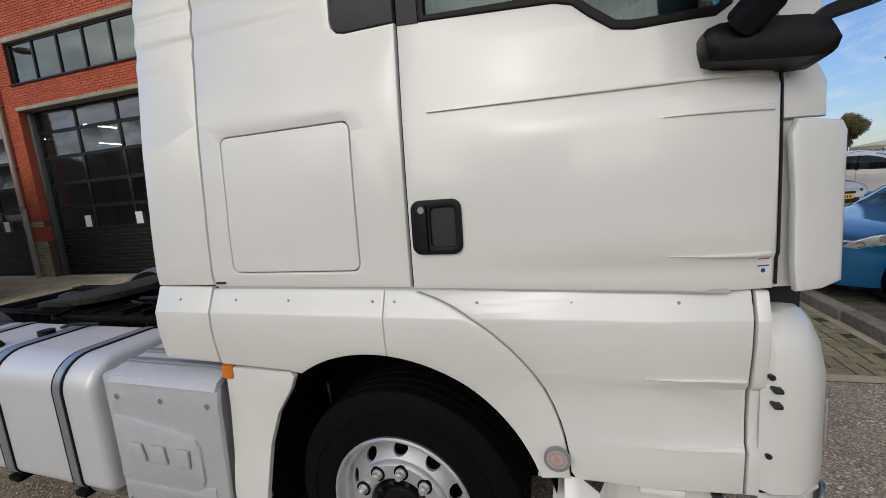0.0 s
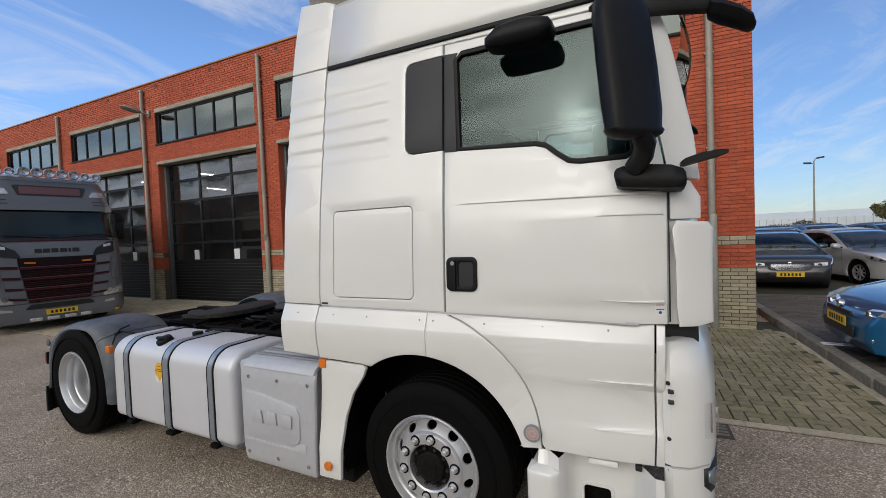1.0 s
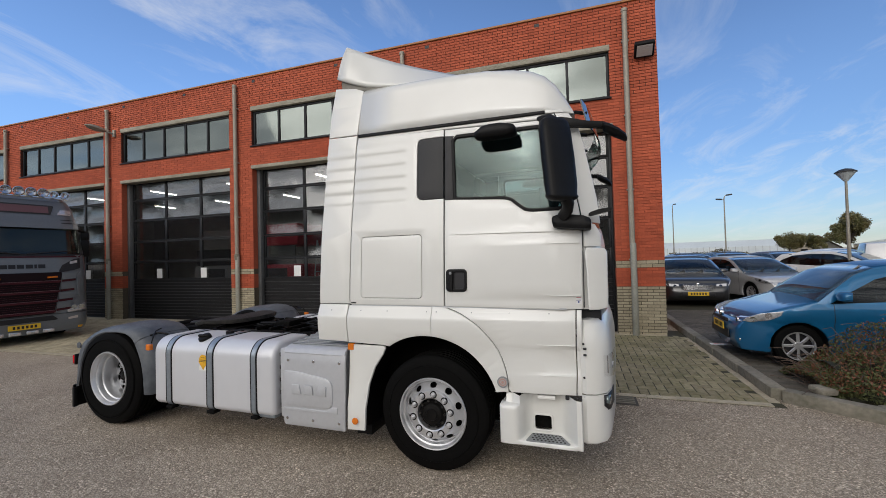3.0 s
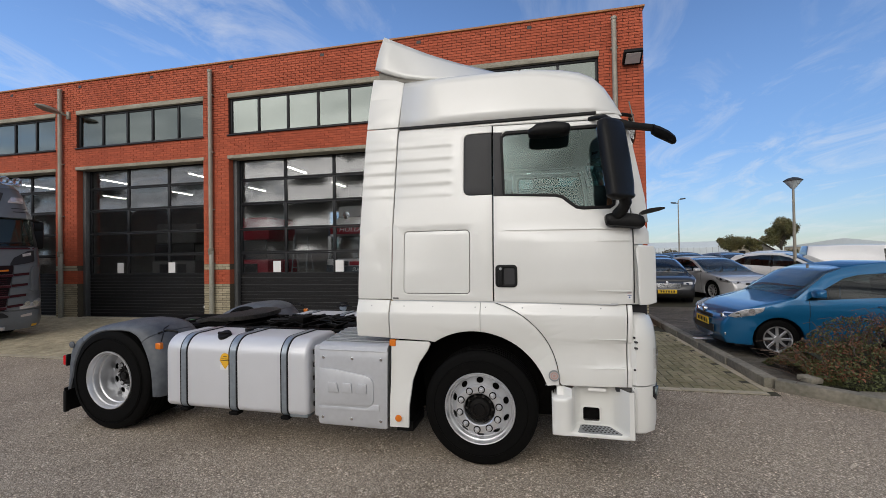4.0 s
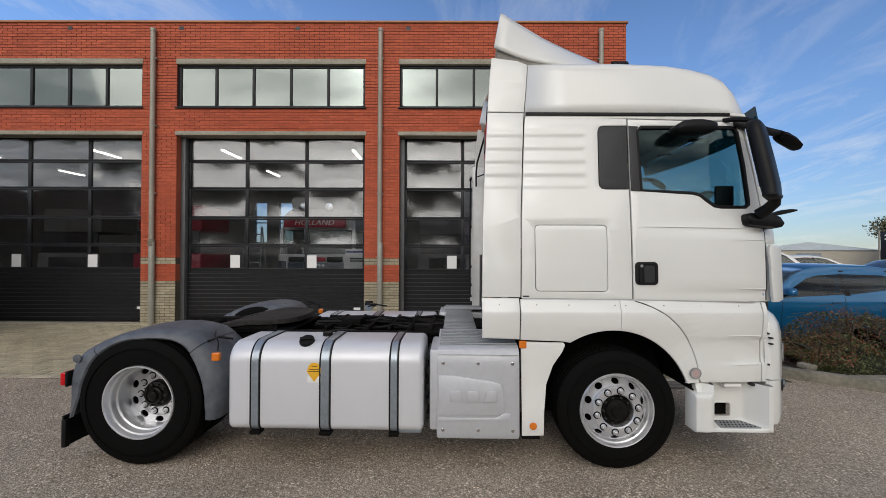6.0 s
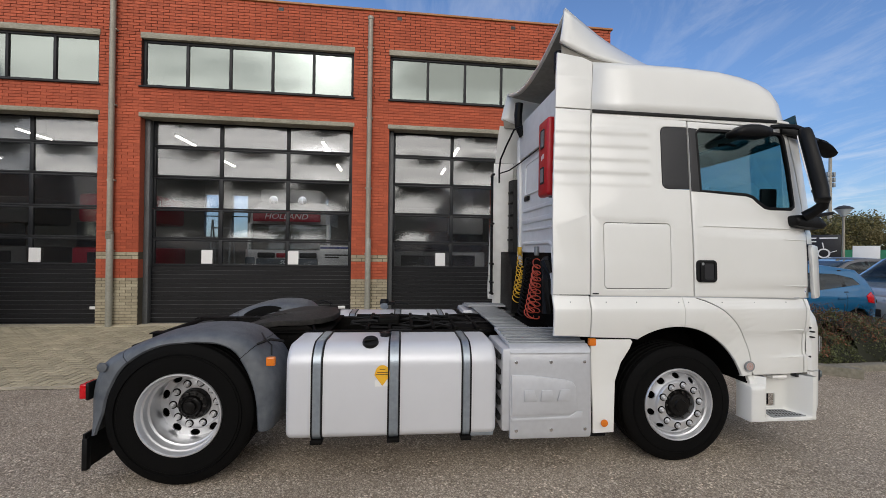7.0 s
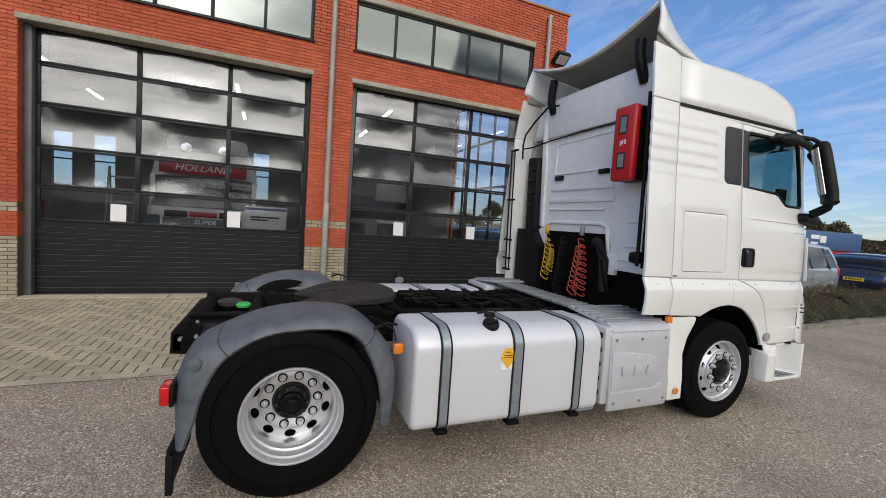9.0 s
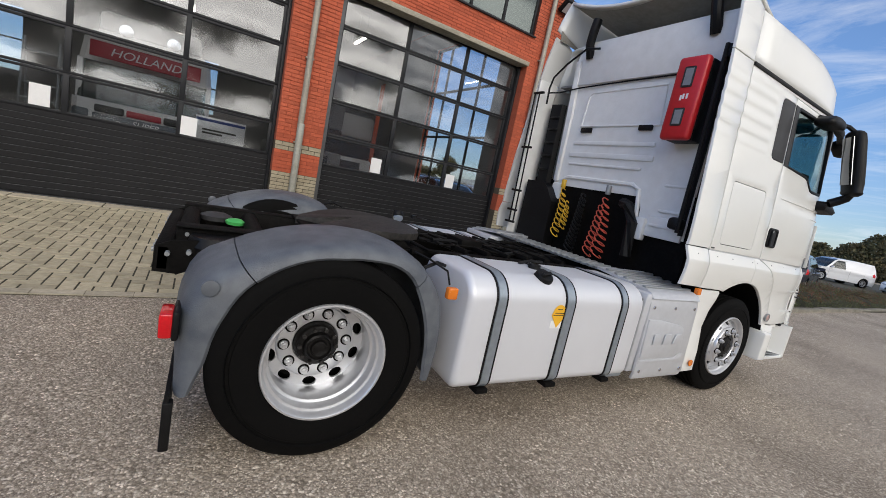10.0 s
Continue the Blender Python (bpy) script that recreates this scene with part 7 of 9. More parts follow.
def car(name, label, pm, L, W, H, m, shape=HATCH, wheel=0.30, group="", big_grille=False):
    """A parked car facing +x, built from side panels, a lofted top and its fittings."""
    t = thing(name, label, "car", m, group)
    X = lambda u: L / 2 - u * L
    top = [(X(u), v * H) for u, v in shape["top"]]
    belt = shape["belt"] * H
    hw = W / 2

    def surf(x, z):
        u = (L / 2 - x) / L
        w = hw - 0.16 * max(0, (0.16 - u) / 0.16) ** 2.2 - 0.10 * max(0, (u - 0.86) / 0.14) ** 2
        if z > belt:
            w -= (z - belt) * 0.42 * (0.6 + 0.4 * (z - belt) / (H - belt))
        w -= 0.05 * max(0, (0.35 * H - z) / (0.35 * H)) ** 2
        w += 0.018 * bell(z, 0.44 * H, 0.62 * H, 0.03)
        return w

    def arch(u):
        cx = X(u)
        r = wheel + 0.045
        return cx, r

    zs = 0.135 * H
    fx, r = arch(shape["axles"][0])
    rx, _ = arch(shape["axles"][1])
    a0 = math.degrees(math.asin((zs - wheel) / r))
    out = [p for p in top]
    out += [(rx - r * math.cos(radians(a0)) , zs)] + [(rx + r * math.cos(radians(180 - a0 - k * (180 - 2 * a0) / 12)), wheel + r * math.sin(radians(180 - a0 - k * (180 - 2 * a0) / 12))) for k in range(1, 12)] + [(rx + r * math.cos(radians(a0)), zs)]
    out += [(fx - r * math.cos(radians(a0)), zs)] + [(fx + r * math.cos(radians(180 - a0 - k * (180 - 2 * a0) / 12)), wheel + r * math.sin(radians(180 - a0 - k * (180 - 2 * a0) / 12))) for k in range(1, 12)] + [(fx + r * math.cos(radians(a0)), zs)]
    glass = [(X(u), v * H) for u, v in shape["glass"]]
    zc = [H * q for q in (0.2, 0.28, 0.35, 0.42, 0.46, 0.52, 0.58, 0.62, 0.66, 0.74, 0.82, 0.9)]
    xc = [X(q) for q in (0.04, 0.08, 0.12, 0.16, 0.3, 0.5, 0.7, 0.86, 0.9, 0.95)]
    for s in (-1, 1):
        side = part("side_panel", sheet(out, [glass], surf=surf, side=s, depth=0.03, bevel=0.006, zcuts=zc, xcuts=xc), pm, t)
        part("side_glass", sheet(grow(glass, 0.005), surf=surf, side=s, lift=-0.006, depth=0.004, bevel=0, zcuts=[H * 0.7, H * 0.8, H * 0.88]), "carglass", side).visible_shadow = False
        for u in shape["posts"]:
            part("door_post", sheet([(X(u) - 0.045, belt + 0.02), (X(u) + 0.045, belt + 0.02), (X(u) + 0.02, H * 0.945), (X(u) - 0.06, H * 0.945)], surf=surf, side=s, lift=0.002, depth=0.02, bevel=0.003), "black", side)
        for u in (shape["glass"][0][0] + 0.01, 0.575, 0.80):
            part("door_gap", sheet([(X(u) - 0.004, zs + 0.10), (X(u) + 0.004, zs + 0.10), (X(u) + 0.004, belt), (X(u) - 0.004, belt)], surf=surf, side=s, lift=0.0015, depth=0.003, bevel=0, zcuts=zc), "ink", side)
        for u in (0.535, 0.765):
            part("door_handle", sheet(rrect(X(u) - 0.08, X(u) + 0.08, belt * 0.885, belt * 0.885 + 0.03, 0.012, 3), surf=surf, side=s, lift=0.022, depth=0.02, bevel=0.005), pm, side)
        mx = X(shape["glass"][0][0] + 0.035)
        part("mirror", loft([[(mx + a, s * (hw + 0.02 + y), belt + 0.085 + q) for a, q in ((-0.05 * k, -0.055 * k), (0.06 * k, -0.05 * k), (0.075 * k, 0.02 * k), (0.03 * k, 0.06 * k), (-0.05 * k, 0.06 * k))] for y, k in ((-0.07, 0.5), (0.0, 1.0), (0.11, 1.0), (0.16, 0.55))]), pm, side, smooth=60)
        part("sill", box(rx + r, fx - r, min(s * (hw - 0.10), s * (hw - 0.045)), max(s * (hw - 0.10), s * (hw - 0.045)), zs - 0.03, zs + 0.06, 0.01), "black", side)
        # headlamp and tail lamp wrap round the corners
        hl = [(X(0.016), 0.435 * H), (X(0.028), 0.475 * H), (X(0.07), 0.522 * H), (X(0.135), 0.548 * H), (X(0.128), 0.505 * H), (X(0.095), 0.458 * H), (X(0.04), 0.425 * H)]
        lamp = part("headlamp", sheet(hl, surf=surf, side=s, lift=0.004, depth=0.02, bevel=0.004, xcuts=xc, zcuts=zc), "lampdark", side, "clear headlamp")
        for u, v, q in ((0.045, 0.458, 0.036), (0.090, 0.500, 0.040)):
            part("lamp_bowl", sheet(arc(X(u), v * H, q, 0, 330, 12), surf=surf, side=s, lift=0.007, depth=0.003, bevel=0), "chrome", lamp)
        part("lamp_cover", sheet(grow(hl, 0.004), surf=surf, side=s, lift=0.016, depth=0.004, bevel=0, xcuts=xc, zcuts=zc), "lampcover", lamp).visible_shadow = False
        tl = [(X(0.975), 0.50 * H), (X(0.925), 0.52 * H), (X(0.915), 0.60 * H), (X(0.955), 0.66 * H), (X(0.972), 0.60 * H)]
        part("tail_lamp", sheet(tl, surf=surf, side=s, lift=0.010, depth=0.02, bevel=0.005, xcuts=xc), "redlens", side, "red tail lamp")
        for cx in (fx, rx):
            part("wheel_liner", lathe([(r + 0.01, 0.0), (r + 0.01, 0.22), (0.0, 0.22)], 24, pose(cx, s * (hw - 0.03), wheel, 90 if s > 0 else -90, 0, 0)), "ink", side)
            mw = pose(cx, s * (hw - 0.125), wheel, -90 if s > 0 else 90, 0, 0)
            wl = part("wheel", lathe([(wheel * 0.66, 0.07), (wheel * 0.70, 0.095), (wheel * 0.9, 0.097), (wheel, 0.075), (wheel, -0.075), (wheel * 0.9, -0.09), (wheel * 0.66, -0.08)], 36, mw, closed=True), "rubber", t)
            b = lathe([(wheel * 0.68, 0.07), (wheel * 0.67, 0.09), (wheel * 0.62, 0.085), (wheel * 0.60, 0.02)], 36)
            for k in range(8):
                a = 45 * k
                box(wheel * 0.12, wheel * 0.64, -0.018, 0.018, 0.045, 0.07, 0.006, 1, bm=b, m=pose(0, 0, 0, 0, 0, a))
            cyl((0, 0, 0.03), (0, 0, 0.08), wheel * 0.17, seg=16, bm=b)
            b.transform(mw)
            part("alloy_rim", b, "alloy", wl)
            part("brake_disc", cyl((cx, s * (hw - 0.15), wheel), (cx, s * (hw - 0.13), wheel), wheel * 0.62, seg=24), "ink", wl)
    # lofted top from bumper to tail
    def strip(i0, i1):
        rows = []
        for i in range(i0, i1 + 1):
            x, z = top[i]
            w = surf(x, z) - 0.002
            crown = 0.035 if z > 0.6 * H else 0.02
            nose = 0.05 if (i < 4) else (-0.03 if i > 13 else 0)
            rows.append([(x + nose * (1 - q * q), q * w, z + crown * (1 - q ** 4) * (1 if 3 < i < 14 else 0)) for q in [-1 + k / 6 for k in range(13)]])
        return rows
    a, c = shape["screen"]
    d, e = shape["rear"]
    for nm, i0, i1, mt in (("front_bumper", 0, 3, pm), ("bonnet", 3, a, pm), ("windscreen", a, c, "carglass"), ("roof", c, d, pm), ("rear_window", d, e, "carglass"), ("tailgate", e, len(top) - 1, pm)):
        o = part(nm, loft(strip(i0, i1), False, False, closed=False), mt, t, smooth=50)
        so = o.modifiers.new("thick", "SOLIDIFY")
        so.thickness, so.offset = (0.004 if mt == "carglass" else 0.02), -1
        if mt == "carglass":
            o.visible_shadow = False
    part("floor_pan", box(-L / 2 + 0.15, L / 2 - 0.15, -hw + 0.14, hw - 0.14, zs - 0.03, zs + 0.05), "ink", t)
    part("dashboard", box(X(0.34), X(0.27), -hw + 0.13, hw - 0.13, 0.4 * H, belt), "interior", t)
    for u in (0.52, 0.74):
        for y in (-0.34, 0.34):
            part("seat", box(X(u) - 0.10, X(u) + 0.05, y - 0.22, y + 0.22, 0.35 * H, 0.80 * H, 0.04), "interior", t)
    # grille, plates
    part("grille", box(L / 2 + 0.03, L / 2 + 0.055, -0.42, 0.42, 0.22 * H, 0.31 * H, 0.01), "ink", t)
    if big_grille:
        ug = part("upper_grille", loft([[(L / 2 + 0.02 - (z / H - 0.36) * 0.25 + d, q * w, z) for d, q in ((0, -1), (0.03, -1), (0.03, 1), (0, 1))] for z, w in ((0.345 * H, 0.34), (0.38 * H, 0.42), (0.44 * H, 0.40), (0.455 * H, 0.36))]), "ink", t)
        for z in (0.365, 0.385, 0.405, 0.425, 0.445):
            part("grille_bar", box(L / 2 + 0.035, L / 2 + 0.060, -0.37, 0.37, z * H - 0.006, z * H + 0.006, 0.003), "chrome", ug)
    else:
        part("upper_grille", box(L / 2 + 0.02, L / 2 + 0.045, -0.34, 0.34, 0.385 * H, 0.425 * H, 0.008), "ink", t)
    def nose_x(z, q):
        pts = sorted((tz, tx) for tx, tz in top[:6])
        return float(np.interp(z, [a for a, _ in pts], [c for _, c in pts])) + 0.05 * (1 - q * q)

    for s in (-1, 1):
        rows = []
        for q in (0.62, 0.70, 0.78, 0.87, 0.95):
            zl, zh = (0.425 - 0.005 * q) * H, (0.440 + 0.035 * q) * H
            rows.append([(nose_x(z, q) + 0.012 + d, s * q * surf(L / 2 - 0.03, z), z) for z, d in ((zl, 0), (zh, 0), (zh, -0.03), (zl, -0.03))])
        fl = part("front_lamp", loft(rows), "lampdark", t, "clear headlamp")
        part("lamp_bowl", cyl((nose_x(0.43 * H, 0.74), s * 0.74 * hw * 0.86, 0.43 * H), (nose_x(0.43 * H, 0.74) + 0.018, s * 0.74 * hw * 0.86, 0.43 * H), 0.04, seg=14), "chrome", fl)
    part("badge", cyl((L / 2 - 0.01, 0, 0.455 * H), (L / 2 + 0.045, 0, 0.455 * H), 0.045, seg=12, bevel=0.006), "chrome", t)
    for s in (-1, 1):
        part("fog_lamp", cyl((L / 2 - 0.12, s * hw * 0.78, 0.24 * H), (L / 2 - 0.02, s * hw * 0.76, 0.24 * H), 0.05, seg=14, bevel=0.01), "chrome", t)
    for x, z, dx in ((L / 2 + 0.062, (0.275 if big_grille else 0.335) * H, 1), (-L / 2 - 0.028, 0.42 * H, -1)):
        pl = part("number_plate", box(x - 0.004, x + 0.004, -0.26, 0.26, z - 0.055, z + 0.055), "plate_yellow", t, "yellow number plate", smooth=0)
        for k in range(6):
            part("plate_bar", box(x + dx * 0.0045 - 0.001, x + dx * 0.0045 + 0.001, -0.19 + 0.07 * k, -0.15 + 0.07 * k, z - 0.032, z + 0.032), "ink", pl, smooth=0)
    for y in (-0.35, 0.15):
        part("wiper", tube([(X(0.262), y, 0.635 * H + 0.03), (X(0.30), y + 0.25, 0.70 * H + 0.035)], 0.008, 5), "ink", t)
    return t


PK = 0.036
car("hatchback", "metallic blue hatchback parked at the kerb", "blue_paint", 3.60, 1.66, 1.385, pose(4.954, 3.52, PK, 0, 0, 180), SMALL, 0.283)
car("parked_car", "dark anthracite hatchback parked beside the hall", "dark_paint", 4.36, 1.78, 1.42, pose(4.16, 11.6, PK, 0, 0, -92), HATCH, 0.31, "cars in the car park", True)
car("parked_car", "silver hatchback parked in the row", "silver_paint", 4.05, 1.70, 1.38, pose(6.20, 12.3, PK, 0, 0, -72), HATCH, 0.30, "cars in the car park")
car("parked_car", "white hatchback parked in the row", "whitecar_paint", 4.30, 1.80, 1.48, pose(9.6, 14.0, PK, 0, 0, -46), HATCH, 0.33, "cars in the car park")
car("van", "white delivery van in the car park", "whitecar_paint", 4.4, 1.80, 1.72, pose(12.6, 14.6, PK, 0, 0, -16), VAN, 0.31)
car("parked_car", "pale silver-blue small people carrier behind the hedge", "paleblue_paint", 3.5, 1.60, 1.66, pose(9.20, 3.66, PK, 0, 0, 181), MPV, 0.27, "cars in the car park")
car("parked_car", "navy hatchback seen from behind the hedge", "navy_paint", 4.1, 1.74, 1.44, pose(16.3, 4.5, PK, 0, 0, 12), HATCH, 0.30, "cars in the car park")
car("parked_car", "grey estate car further back", "greycar_paint", 4.5, 1.80, 1.50, pose(12.2, 8.3, PK, 0, 0, 176), HATCH, 0.31, "cars in the car park")
car("parked_car", "dark car in the second row", "dark_paint", 4.3, 1.78, 1.50, pose(8.2, 21.5, PK, 0, 0, -80), HATCH, 0.31, "cars in the car park")
car("parked_car", "dark grey car in the second row", "greycar_paint", 4.3, 1.78, 1.46, pose(10.6, 21.8, PK, 0, 0, -75), HATCH, 0.31, "cars in the car park")
car("parked_car", "white car in the second row", "whitecar_paint", 4.3, 1.78, 1.52, pose(13.2, 22.2, PK, 0, 0, -70), HATCH, 0.31, "cars in the car park")
car("parked_car", "silver car in the second row", "silver_paint", 4.3, 1.78, 1.50, pose(17.6, 17.8, PK, 0, 0, -20), HATCH, 0.31, "cars in the car park")
car("parked_car", "dark car deep in the car park", "dark_paint", 4.3, 1.78, 1.48, pose(5.8, 18.6, PK, 0, 0, -85), HATCH, 0.31, "cars in the car park")
car("parked_car", "white pickup-like van far off", "whitecar_paint", 4.8, 1.85, 1.75, pose(36.0, 9.0, PK, 0, 0, 150), VAN, 0.33, "cars in the car park")
car("parked_car", "white car far off by the trees", "whitecar_paint", 4.3, 1.78, 1.5, pose(38.0, 5.0, PK, 0, 0, 160), HATCH, 0.31, "cars in the car park")
car("parked_car", "grey car far off by the trees", "greycar_paint", 4.3, 1.78, 1.5, pose(21.5, 9.8, PK, 0, 0, 170), HATCH, 0.31, "cars in the car park")


# ---- the grey truck parked before the hall ----
M["truck_grey"] = mat("grey_truck_paint", (0.145, 0.160, 0.178), 0.32, c2=(0.115, 0.126, 0.140), big=1.5, fine=20, amount=0.5, coat=0.4)
M["maroon"] = mat("maroon_paint", (0.060, 0.010, 0.016), 0.4, spec=0.25, c2=(0.04, 0.006, 0.010))
M["maroon_dark"] = mat("maroon_black_grille", (0.012, 0.004, 0.006), 0.5, spec=0.2, c2=(0.006, 0.003, 0.004))
M["maroon_pale"] = mat("pale_maroon", (0.16, 0.075, 0.085), 0.45, c2=(0.10, 0.05, 0.055))


def grey_truck():
    """Faces +x; origin on the ground under the middle of its bumper."""
    t = thing("grey_truck", "dark grey cab-over truck with maroon grille and roof lamps", "truck", pose(-10.47, 1.30, 0, 0, 0, -9))

    def face(z):
        return interp(z, [(0.15, -0.06), (0.35, 0.0), (1.5, 0.0), (1.95, -0.05), (2.58, -0.20), (2.95, -0.27), (3.22, -0.36), (3.30, -0.46)])

    def hwid(z):
        return interp(z, [(0.15, 1.14), (0.35, 1.205), (1.9, 1.17), (2.6, 1.10), (3.1, 1.02), (3.3, 0.92)])

    def front(z, y, off=0.0):
        """A point on the cab's face, bowed in plan."""
        k = abs(y) / hwid(z)
        return (face(z) + off - 0.03 * k * k - 0.22 * max(0.0, (k - 0.80) / 0.20) ** 2, y, z)

    def slab(z0, z1, back=2.0, grow_=0.0, n=4):
        loops = []
        for k in range(n + 1):
            z = z0 + (z1 - z0) * k / n
            w = hwid(z)
            ys = [-w + 2 * w * j / 24 for j in range(25)]
            loops.append([(-back, -w, z)] + [front(z, y, grow_) for y in ys] + [(-back, w, z)])
        return loft(loops)

    def plate(quad, off, depth=0.03, cols=6):
        """A plate on the face between the lower and upper edge lines, given as (y, z0, z1) stations."""
        rows = []
        for (ya, a0, a1), (yb, b0, b1) in zip(quad, quad[1:]):
            for k in range(cols):
                f = k / cols
                rows.append((ya + (yb - ya) * f, a0 + (b0 - a0) * f, a1 + (b1 - a1) * f))
        rows.append(quad[-1])
        return loft([[front(z0, y, off), front(z1, y, off), front(z1, y, off - depth), front(z0, y, off - depth)] for y, z0, z1 in rows])

    part("bumper", slab(0.20, 0.60), "truck_grey", t)
    part("front_panel", slab(0.61, 1.95, n=8), "truck_grey", t)
    part("windscreen", slab(1.97, 2.56, 1.9), "screen", t)
    part("screen_backing", box(-1.9, -0.55, -1.0, 1.0, 1.97, 2.56), "interior_grey", t)
    part("dashboard", box(-0.62, -0.20, -1.02, 1.02, 1.97, 2.06, 0.03), "interior", t)
    for s in (-1, 1):
        part("screen_pillar", plate([(s * 1.03, 1.97, 2.56), (s * 1.15, 1.97, 2.56)], 0.004, 0.06), "ink", t)
    part("sun_visor_lip", plate([(-1.10, 2.575, 2.72), (1.10, 2.575, 2.72)], 0.07, 0.10, 12), "truck_grey", t)
    part("header", slab(2.60, 3.22, 2.0), "truck_grey", t)
    part("roof_cap", slab(3.225, 3.30, 2.0), "truck_grey", t)
    part("rear_body", box(-6.0, -2.05, -1.18, 1.18, 0.9, 3.2, 0.05), "truck_grey", t)
    for s in (-1, 1):
        for z in (2.78, 2.70):
            part("header_groove", plate([(s * 0.70, z, z + 0.014), (s * 0.98, z, z + 0.014)], 0.006 if z > 2.73 else 0.076, 0.02, 3), "ink", t)
    nb = part("sign_board", plate([(-0.60, 3.09, 3.11), (-0.53, 2.90, 3.12), (0.53, 2.90, 3.12), (0.60, 3.09, 3.11)], 0.012, 0.03), "satin", t, "sign board with unreadable red writing")
    part("writing_bar", plate([(-0.50, 2.93, 3.09), (0.50, 2.93, 3.09)], 0.016, 0.01), "maroon_pale", nb)
    for s in (-1, 1):
        ml = part("roof_marker_lamp", plate([(s * 0.66, 2.90, 2.93), (s * 0.72, 2.90, 3.03), (s * 0.93, 2.90, 3.03)], 0.014, 0.03, 3), "lampdark", t)
        part("light_strip", plate([(s * 0.70, 2.905, 2.925), (s * 0.90, 2.905, 2.925)], 0.020, 0.01, 2), "clear", ml)
    bar = part("lamp_bar", tube([(-0.36, y, 3.30) for y in (-0.88, -0.5, 0.5, 0.88)], 0.022, 8), "chrome", t)
    for k in range(9):
        y = -0.82 + 0.205 * k
        if k in (0, 1, 7, 8):
            part("air_horn", lathe([(0.03, -0.5), (0.035, -0.15), (0.055, -0.04), (0.085, 0.0), (0.074, 0.0), (0.05, -0.05), (0.0, -0.06)], 18, pose(-0.30, y, 3.385, 0, 90, 0)), "chrome", bar)
        else:
            lp = part("spot_lamp", lathe([(0.0, -0.10), (0.07, -0.09), (0.098, -0.02), (0.104, 0.01), (0.092, 0.012), (0.085, 0.0), (0.0, -0.03)], 20, pose(-0.28, y, 3.40, 0, 90, 0)), "chrome", bar)
            part("lamp_glass", lathe([(0.086, 0.0), (0.06, 0.016), (0.0, 0.022)], 20, pose(-0.28, y, 3.40, 0, 90, 0)), "lampcover", lp)
            part("lamp_bulb", cyl((-0.31, y, 3.40), (-0.285, y, 3.40), 0.022, seg=10), "clear", lp)
    # grille: a dark tapering field crossed by maroon bars, with grey louvres beside it
    gr = part("grille", plate([(-0.64, 1.48, 1.56), (-0.50, 0.62, 1.56), (0.50, 0.62, 1.56), (0.64, 1.48, 1.56)], 0.018, 0.05), "maroon_dark", t, "dark maroon-edged grille")
    for z, w in ((1.34, 0.615), (1.115, 0.585), (0.895, 0.555), (0.665, 0.515)):
        part("grille_bar", plate([(-w, z - 0.020, z + 0.024), (w, z - 0.020, z + 0.024)], 0.060, 0.06, 10), "maroon", gr)
        # paler line along the top of the bar
        part("bar_edge", plate([(-w, z + 0.026, z + 0.034), (w, z + 0.026, z + 0.034)], 0.058, 0.03, 10), "maroon_pale", gr)
    for z in (1.24, 1.01, 0.79):
        for k in range(3):
            part("grille_mesh", plate([(-0.54, z - 0.05 + 0.04 * k, z - 0.042 + 0.04 * k), (0.54, z - 0.05 + 0.04 * k, z - 0.042 + 0.04 * k)], 0.026, 0.01, 6), "maroon", gr)
    for s in (-1, 1):
        for k, (z, wi, wo) in enumerate(((1.36, 0.645, 0.90), (1.135, 0.615, 0.875), (0.91, 0.58, 0.845), (0.70, 0.545, 0.80))):
            lv = part("side_louvre", plate([(s * wi, z + 0.025, z + 0.185), (s * wo, z + 0.045, z + 0.165)], 0.030, 0.05, 4), "truck_grey", t)
            part("louvre_gap", plate([(s * wi, z - 0.030, z + 0.020), (s * wo, z - 0.010, z + 0.040)], 0.012, 0.03, 4), "maroon", lv)
        part("dark_wing", plate([(s * 0.60, 1.56, 1.60), (s * 0.66, 1.56, 1.72), (s * 0.88, 1.60, 1.86), (s * 1.00, 1.64, 1.88)], 0.012, 0.03, 4), "ink", t)
        part("wing_lamp", plate([(s * 0.80, 1.74, 1.80), (s * 0.94, 1.77, 1.83)], 0.018, 0.02, 3), "lampdark", t)
        part("corner_panel", plate([(s * 0.93, 1.02, 1.46), (s * 1.00, 0.98, 1.56), (s * 1.10, 0.98, 1.56)], 0.020, 0.03, 3), "truck_grey", t)
        hl = part("headlamp", plate([(s * 0.74, 0.62, 0.68), (s * 0.80, 0.62, 0.70), (s * 1.14, 0.66, 0.84)], 0.024, 0.08, 5), "lampdark", t, "clear headlamp")
        part("light_strip", plate([(s * 0.76, 0.632, 0.650), (s * 1.12, 0.665, 0.690)], 0.030, 0.02, 5), "clear", hl)
        for y in (0.86, 1.0):
            part("reflector_bowl", cyl(front(0.735, s * y, 0.0), front(0.735, s * y, 0.030), 0.045, 0.05, seg=16), "chrome", hl)
        part("fog_lamp", plate([(s * 0.76, 0.455, 0.50), (s * 0.94, 0.47, 0.53)], 0.012, 0.05, 3), "clear", t)
        part("marker_lamp", plate([(s * 0.95, 0.235, 0.285), (s * 1.05, 0.235, 0.285)], 0.012, 0.04, 2), "yellow_label", t)
        part("orange_lamp", plate([(s * 0.38, 1.43, 1.465), (s * 0.55, 1.44, 1.475)], 0.062, 0.04, 3), "orange", gr)
